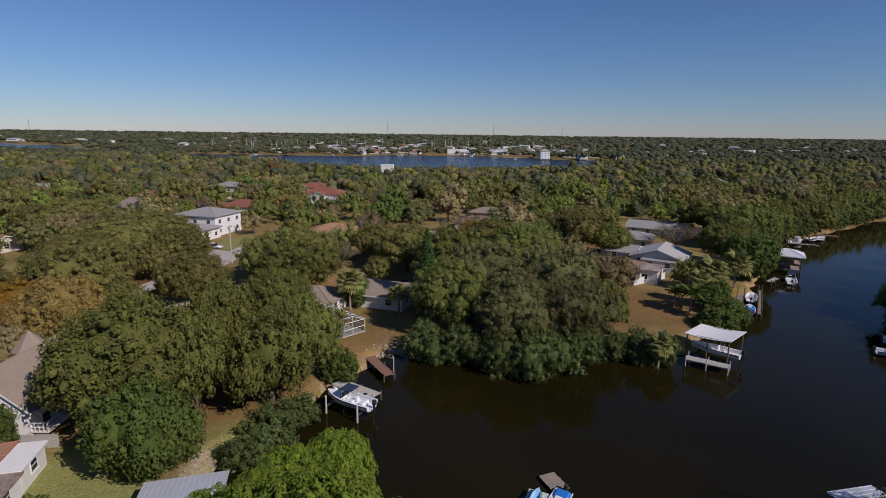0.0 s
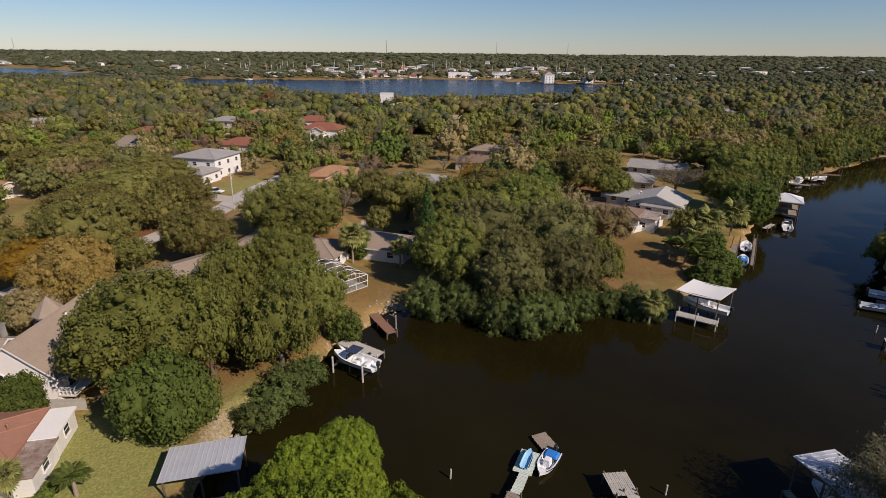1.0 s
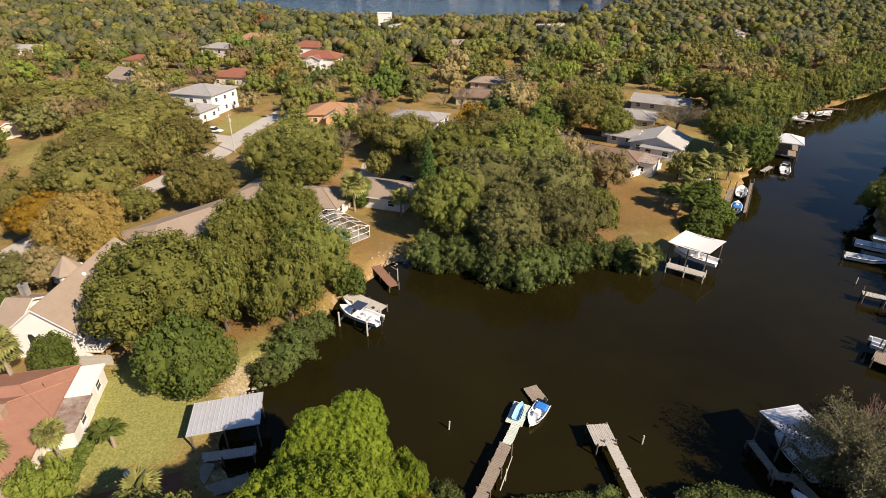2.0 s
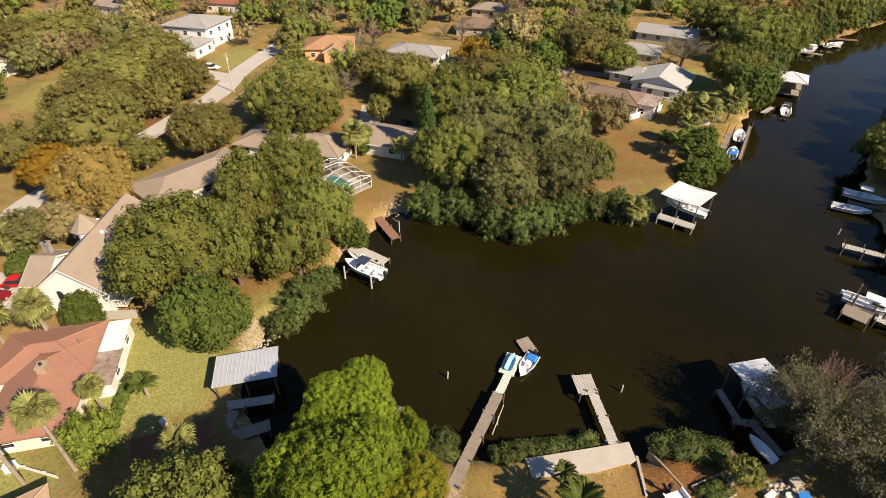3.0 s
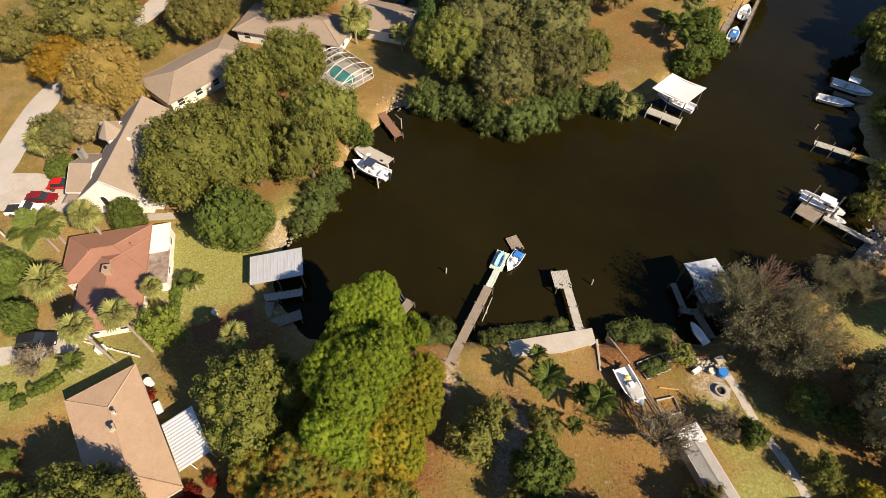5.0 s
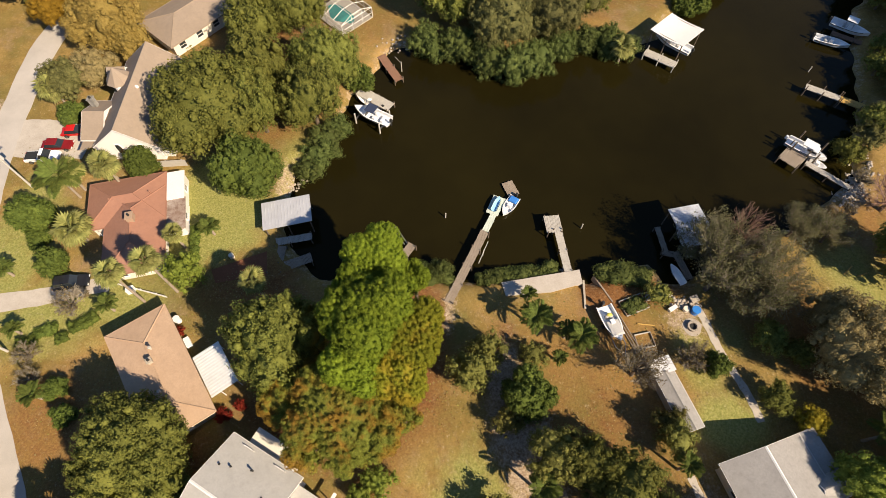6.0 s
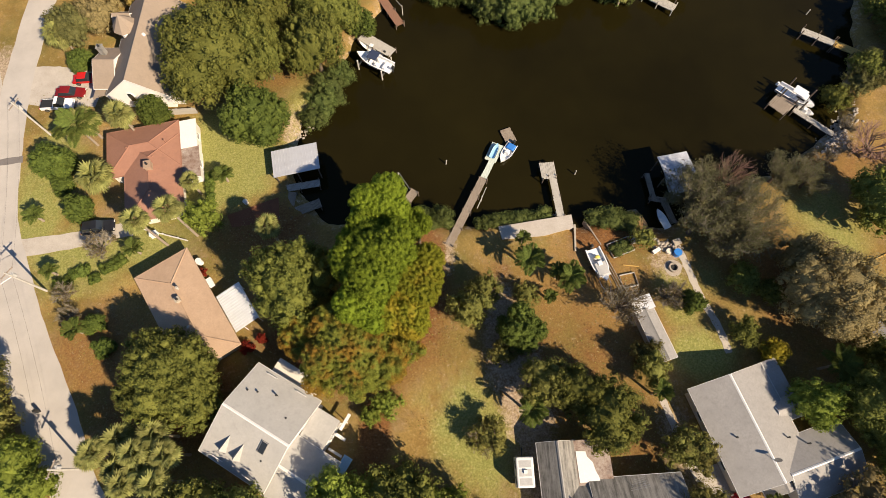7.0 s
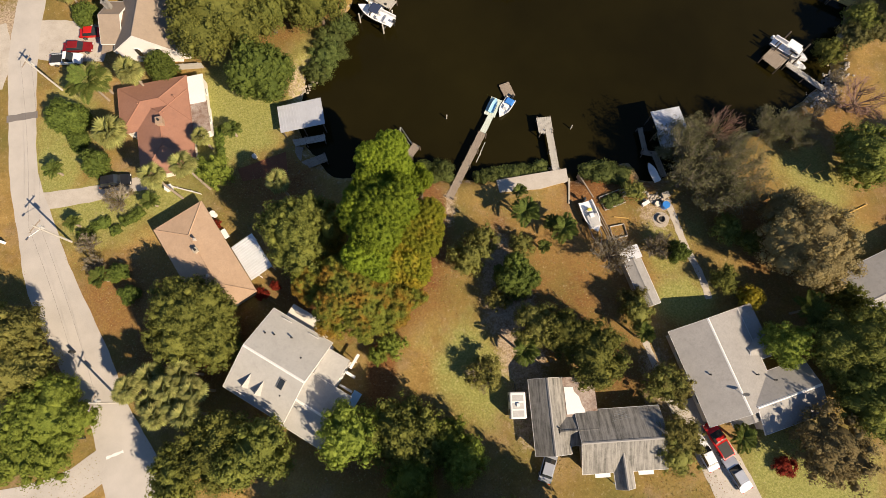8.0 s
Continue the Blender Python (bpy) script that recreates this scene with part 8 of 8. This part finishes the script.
LAWNS = [(40, 96, 9, 22), (66, 137, 8, 14), (-95, 128, 10, 14), (-58, 152, 8, 14), (34, 142, 10, 9), (-27, 106, 10, 8), (56, 156, 4, 10), (-62, 104, 7, 9), (-14, 84, 8, 8), (-48, 105, 6, 8), (-92, 112, 10, 10), (-78, 86, 7, 9), (-44, 120, 5, 6), (-23.5, 110, 6, 5), (-19.5, 118, 4, 8), (29, 133, 8, 7), (-63, 111, 8, 6), (-52, 124, 6, 14), (-33, 150, 8, 9), (-46, 136, 8, 9), (-47, 148, 8, 8)]
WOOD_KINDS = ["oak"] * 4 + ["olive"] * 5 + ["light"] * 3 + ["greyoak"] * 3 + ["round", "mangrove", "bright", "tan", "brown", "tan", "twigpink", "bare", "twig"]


MID_WOODS = []


def woods():
    rng = random.Random(11)
    spots = [(x, y, r) for x, y, r in PLANTED]
    made = 0
    for _ in range(12000):
        y = 84 + 216 * rng.random() ** 0.8
        x = rng.uniform(-1, 1) * (40 + y * 0.95)
        r = rng.uniform(3.0, 6.4)
        if y < 100 and -55 < x < 75:
            continue
        d = float(shore(np.array([x]), np.array([y]))[0])
        if not free_spot(x, y, r, d):
            continue
        if any((x - a) ** 2 + (y - b) ** 2 < (0.62 * (r + c)) ** 2 for a, b, c in spots):
            continue
        spots.append((x, y, r))
        kind, tall = rng.choice(WOOD_KINDS), r * rng.uniform(1.35, 1.9)
        if y < 150 and abs(x) < 110 and made < 100:
            plant(kind, x, y, r, tall, far=True)
            made += 1
        else:
            MID_WOODS.append((kind, x, y, r, tall))
        if len(MID_WOODS) > 480:
            break
    # the ends of the near gardens
    for x, y, r, h in ((80, 30, 6, 11), (80, 58, 6, 11), (84, 74, 6, 11), (92, 92, 6, 11), (-78, 20, 5, 9), (-80, 34, 6, 10), (-84, 50, 6, 10), (-86, 68, 6, 10), (-72, -6, 5, 9), (-66, 10, 4.5, 8), (-92, 84, 6, 10), (-96, 100, 6, 10), (98, 104, 6, 11), (106, 112, 6, 11), (118, 122, 7, 11), (88, 82, 6, 10)):
        plant("oak", x, y, r, h)
    return spots


woods()


for kind, x, y, r, h in (("autumnyellow", -59, 205, 5.5, 9), ("twigpink", -135, 290, 11, 12), ("twigpink", -122, 286, 8, 11), ("bare", -186, 288, 10, 11), ("autumnbrown", -110, 352, 6, 12), ("autumnbrown", 108, 181, 7, 10), ("tan", 22, 160, 7, 11), ("bare", -24, 240, 8, 11), ("autumn", 9, 150, 5, 8)):
    MID_WOODS.append((kind, x, y, r, h))


def mid_woods():
    """The crowns of the woods behind the gardens, joined by colour."""
    bins = {}
    for kind, x, y, r, tall in MID_WOODS:
        options = proto(kind, "far")
        parts, pr, ph = options[int(abs(x * 7.3 + y * 3.1)) % len(options)]
        a = (x * 1.7 + y * 2.3) % 6.28
        for name, me, z in parts:
            v = np.empty(len(me.vertices) * 3)
            me.vertices.foreach_get("co", v)
            v = v.reshape(-1, 3) * [r / pr, r / pr, tall / ph] + [0, 0, z * tall / ph]
            w = np.stack([v[:, 0] * math.cos(a) - v[:, 1] * math.sin(a) + x, v[:, 0] * math.sin(a) + v[:, 1] * math.cos(a) + y, v[:, 2] + GZ - 0.05], 1)
            bins.setdefault(me.materials[0].name, []).append((w, [tuple(p.vertices) for p in me.polygons]))
    for mat, pieces in bins.items():
        verts, faces, off = [], [], 0
        for w, fs in pieces:
            verts.append(w)
            faces.extend(tuple(i + off for i in f) for f in fs)
            off += len(w)
        me = mesh_from("woods", np.concatenate(verts).tolist(), faces, bpy.data.materials[mat])
        tagged(new("woods", me), f"crowns and trunks of the wooded gardens, {mat.replace('_', ' ')}", "woods", kind="stuff")


mid_woods()


def far_woods():
    """Crowns too far off to be told apart, in a few colours; a shared field of leafy clumps."""
    rng = np.random.default_rng(5)
    bins = {"hazewood": [], "hazegreen": [], "olive": [], "oak": [], "greyoak": [], "brown": []}
    keys = ["oak", "olive", "greyoak", "greyoak", "hazewood", "hazewood", "hazegreen", "hazegreen", "oak", "brown"]
    n = 0
    rings = [(255, 420, 1500, 1.0), (400, 900, 3600, 1.25), (880, 1900, 2600, 2.2), (1850, 4700, 3000, 5.0)]
    for y0, y1, count, grow in rings:
        y = rng.uniform(y0, y1, count * 2)
        x = rng.uniform(-1.0, 1.0, count * 2) * (60 + y * 0.95)
        d = shore(x, y)
        r = rng.uniform(3.6, 6.6, count * 2) * grow
        h = rng.uniform(7, 11.5, count * 2) * (1 + 0.12 * (grow - 1)) * np.where((y < 460) & (d < 110), 0.7 + 0.3 * np.clip(d / 110, 0, 1), 1.0)
        ok = d > r * 0.5 + 1
        # open boatyards and waterfront gardens beyond the river
        shore_lots = (y > 740) & (d < 30) & (rng.random(count * 2) < 0.45)
        yard = (((x - 20) / 260) ** 2 + ((y - 960) / 190) ** 2 < 1) & (rng.random(count * 2) < 0.5)
        ok &= ~(shore_lots | yard)
        h = np.where((y > 740) & (y < 1150), h * 0.7, h)
        for hx, hy, hr in HOUSE_SPOTS:
            if hy > 200:
                ok &= ((x - hx) ** 2 + (y - hy) ** 2 > (hr + 4) ** 2) & ~((np.abs(x - hx) < hr) & (y < hy) & (hy - y < 26))
        idx = np.nonzero(ok)[0][:count]
        for i in idx:
            # from 560 m on every crown takes a leaf colour greyed for haze
            k = keys[int(rng.integers(len(keys)))] if y[i] < 560 else ("hazewood", "hazegreen", "hazewood", "hazegreen")[int(rng.integers(4))]
            c = np.array([x[i], y[i], GZ + h[i] * 0.5])
            q = np.array([r[i], r[i], h[i] * 0.5])
            if y1 < 950:
                # a crown of several smaller rounded masses
                for _ in range(5 if y1 < 450 else 3):
                    off = rng.uniform(-0.55, 0.55, 3) * [1, 1, 0.7] + [0, 0, 0.12]
                    bins[k].append((c + q * off + ICO_V * q * rng.uniform(0.4, 0.56) * rng.uniform(0.75, 1.15, (len(ICO_V), 1)), ICO_F))
            else:
                wob = 1 + 0.22 * np.sin(ICO_V[:, :1] * 4 + i) * np.cos(ICO_V[:, 1:2] * 5 + i * 2)
                bins[k].append((c + ICO_V * q * 0.8 * wob, ICO_F))
            m = 34 if y1 < 450 else 16 if y1 < 950 else 10 if y1 < 2000 else 6
            if m:
                dd = unit(rng.normal(0, 1, (m, 3)))
                dd[:, 2] = np.abs(dd[:, 2])
                v, f = leaf_quads(c + dd * q * rng.uniform(0.6, 1.12, (m, 1)), dd, (1.0 if y1 < 450 else 1.35 if y1 < 950 else 3.4 if y1 < 2000 else 9.0), 0.8, 0.7, rng)
                bins[k].append((v, f))
    names = {"oak": "dark green", "olive": "dull olive", "greyoak": "grey-green", "brown": "brown", "hazewood": "haze-greyed dull green", "hazegreen": "haze-greyed deep green"}
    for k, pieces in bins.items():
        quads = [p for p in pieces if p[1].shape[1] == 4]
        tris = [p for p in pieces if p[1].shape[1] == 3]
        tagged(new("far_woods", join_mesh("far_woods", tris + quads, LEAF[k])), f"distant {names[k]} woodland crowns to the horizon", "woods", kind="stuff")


far_woods()


def far_bank():
    """Houses, boats and masts along the far river bank."""
    rng = random.Random(3)
    protos = []
    for i, (w, d, ze, rise, kind, wall, roof) in enumerate(((16, 10, 3.2, 2.0, "hip", "white", "roof_mid"), (20, 11, 3.2, 2.2, "gable", "cream", "roof_terracotta"), (13, 10, 5.8, 2.0, "hip", "white", "roof_brown"), (28, 16, 7.0, 0, "flat", "white", "spray"), (22, 12, 4.0, 2.0, "gable", "white", "metal_white"))):
        h = thing("far_house", at_ground(-160 + i * 60, 822, 0), ("pale house with a pitched roof on the far river bank", "cream house with a red roof on the far river bank", "two-storey white house on the far river bank", "large white flat-roofed building beyond the river", "white metal-roofed building beyond the river")[i], "house", "houses beyond the river")
        wing(h, -w / 2, w / 2, -d / 2, d / 2, ze, rise, kind, wall, roof, "x", windows="s", caps=False)
        protos.append(h)
    for n in range(110):
        if n < 55:
            x, y = rng.uniform(-240, 270), rng.uniform(812, 1140)
        else:
            x = rng.uniform(-900, 700)
            y = 660 + 400 * rng.random()
            edge = float(shore(np.array([x]), np.array([y]))[0])
            if edge > 45 and n % 3:
                continue
        if float(shore(np.array([x]), np.array([y]))[0]) < 8:
            continue
        p = protos[rng.choice((0, 0, 1, 2, 2, 3, 4)) if y > 860 else rng.choice((0, 1, 1, 2))]
        copy_thing(p, at_ground(x, y, rng.uniform(-25, 25)) @ Matrix.Scale(rng.uniform(0.6, 0.95), 4))
    for _ in range(16):
        x, y = rng.uniform(150, 620), rng.uniform(690, 760)
        copy_thing(protos[rng.choice((0, 1, 2))], at_ground(x, y, rng.uniform(-25, 25)))
    # small pale sheds, houses and moored craft, spread thinly over the far land
    lot = []
    for i, (w, d, ze, rise, roof) in enumerate(((14, 9, 3.4, 2.4, "roof_grey"), (11, 8, 5.6, 2.0, "roof_mid"), (20, 10, 4.5, 1.2, "metal_white"), (9, 7, 3.0, 2.0, "roof_terracotta"))):
        e = thing("far_house", at_ground(-300 + 70 * i, 870, 10 * i), ("pale house with a grey roof among far trees", "tall pale house among the far trees", "long white shed on the far shore", "small white house with a red roof far off")[i], "house", "houses beyond the river")
        bm = bmesh.new()
        box(bm, (0, 0, ze / 2), (w, d, ze))
        part("wall", bm, MAT["white"], e)
        bm = bmesh.new()
        v = [bm.verts.new(p) for p in ((-w / 2 - 0.5, -d / 2 - 0.5, ze), (w / 2 + 0.5, -d / 2 - 0.5, ze), (w / 2 + 0.5, d / 2 + 0.5, ze), (-w / 2 - 0.5, d / 2 + 0.5, ze), (-w / 4, 0, ze + rise), (w / 4, 0, ze + rise))]
        for f in ((0, 1, 5, 4), (1, 2, 5), (2, 3, 4, 5), (3, 0, 4), (3, 2, 1, 0)):
            bm.faces.new([v[k] for k in f])
        part("roof", bm, MAT[roof], e)
        bm = bmesh.new()
        box(bm, (0, -d / 2 - 0.02, ze * 0.55), (w * 0.78, 0.1, ze * 0.28))
        part("window_band", bm, MAT["glass"], e)
        lot.append(e)
    made = 0
    while made < 134:
        y = 690 + 1500 * rng.random() ** 2.2
        x = rng.uniform(-0.85, 0.75) * y if made % 3 else rng.uniform(-0.2, 0.18) * y
        if float(shore(np.array([x]), np.array([y]))[0]) < 10:
            continue
        copy_thing(lot[made % 4], at_ground(x, y, rng.uniform(-30, 30)) @ Matrix.Translation((0, 0, 2.5 if y > 1000 else 0)) @ Matrix.Scale(rng.uniform(0.7, 1.2), 4))
        made += 1
    mast = thing("sail_mast", at_ground(-150, 900, 0), "thin pale sailing boat mast beyond the river", "mast", "far masts")
    bm = bmesh.new()
    tube(bm, (0, 0, 0), (0, 0, 17), 0.25, 0.18, 5)
    part("mast", bm, MAT["spray"], mast)
    for _ in range(45):
        x, y = rng.uniform(-420, 260), rng.uniform(830, 1150)
        copy_thing(mast, at_ground(x, y, 0) @ Matrix.Scale(rng.uniform(0.7, 1.15), 4, (0, 0, 1)))
    tower = thing("radio_tower", at_ground(260, 2900, 0), "tall thin radio tower on the horizon", "tower", "far towers")
    bm = bmesh.new()
    for s in ((-1.2, -1), (1.2, -1), (0, 1.2)):
        tube(bm, (s[0], s[1], 0), (s[0] * 0.5, s[1] * 0.5, 75), 0.35, 0.3, 4)
    for k in range(10):
        tube(bm, (-1, 0, 7 * k + 3), (1, 0, 7 * k + 8), 0.25, 0.25, 4)
    part("lattice", bm, MAT["steel"], tower)
    for x, y in ((-2300, 3100), (700, 3300), (-260, 2600)):
        copy_thing(tower, at_ground(x, y, 0))
    for x, y, deg in ((-330, 700, 10), (-150, 760, 80), (40, 775, 60), (-60, 780, 30), (-250, 730, 20), (90, 690, 70)):
        boat(x, y, 0.0, deg, 9, 3, "white boat moored on the river", "cabin")


far_bank()


def ground_litter():
    """Tufts of dry grass and fallen leaves strewn over the near gardens."""
    rng = np.random.default_rng(21)
    n = 60000
    x, y = rng.uniform(-66, 46, n), rng.uniform(-16, 60, n)
    d = shore(x, y)
    patch = np.sin(x * 0.31 + 2.1 * np.sin(y * 0.17)) + np.sin(y * 0.43 + 1.7 * np.sin(x * 0.23)) + rng.normal(0, 0.7, n)
    ok = (d > 2.2) & (patch > 0.2)
    for hx, hy, hr in HOUSE_SPOTS:
        ok &= (x - hx) ** 2 + (y - hy) ** 2 > (hr * 0.55) ** 2
    for (ax, ay, aw), (bx, by, bw) in zip(ROAD, ROAD[1:]):
        ok &= seg_dist(x, y, ax, ay, bx, by)[0] > aw + 0.2
    for cx, cy, rx, ry, w in COVER[0]:
        ok &= ((x - cx) / rx) ** 2 + ((y - cy) / ry) ** 2 > 0.8
    x, y = x[ok], y[ok]
    kind = rng.integers(0, 5, len(x))
    for name, label, mat, pick, size in (("grass_tufts", "straw coloured tufts of dry grass on the gardens", LEAF["tan"], kind < 2, 0.22), ("green_tufts", "green tufts of grass and weeds on the gardens", LEAF["olive"], kind == 2, 0.24), ("fallen_leaves", "brown and russet fallen leaves strewn over grass", LEAF["autumnbrown"], kind > 2, 0.14)):
        p = np.stack([x[pick], y[pick], np.full(pick.sum(), GZ + 0.05)], 1)
        tagged(new(name, join_mesh(name, [leaf_quads(p, np.tile([0, 0, 1.0], (len(p), 1)), size, 0.6, 0.35, rng)], mat)), label, "ground cover", kind="stuff")


ground_litter()
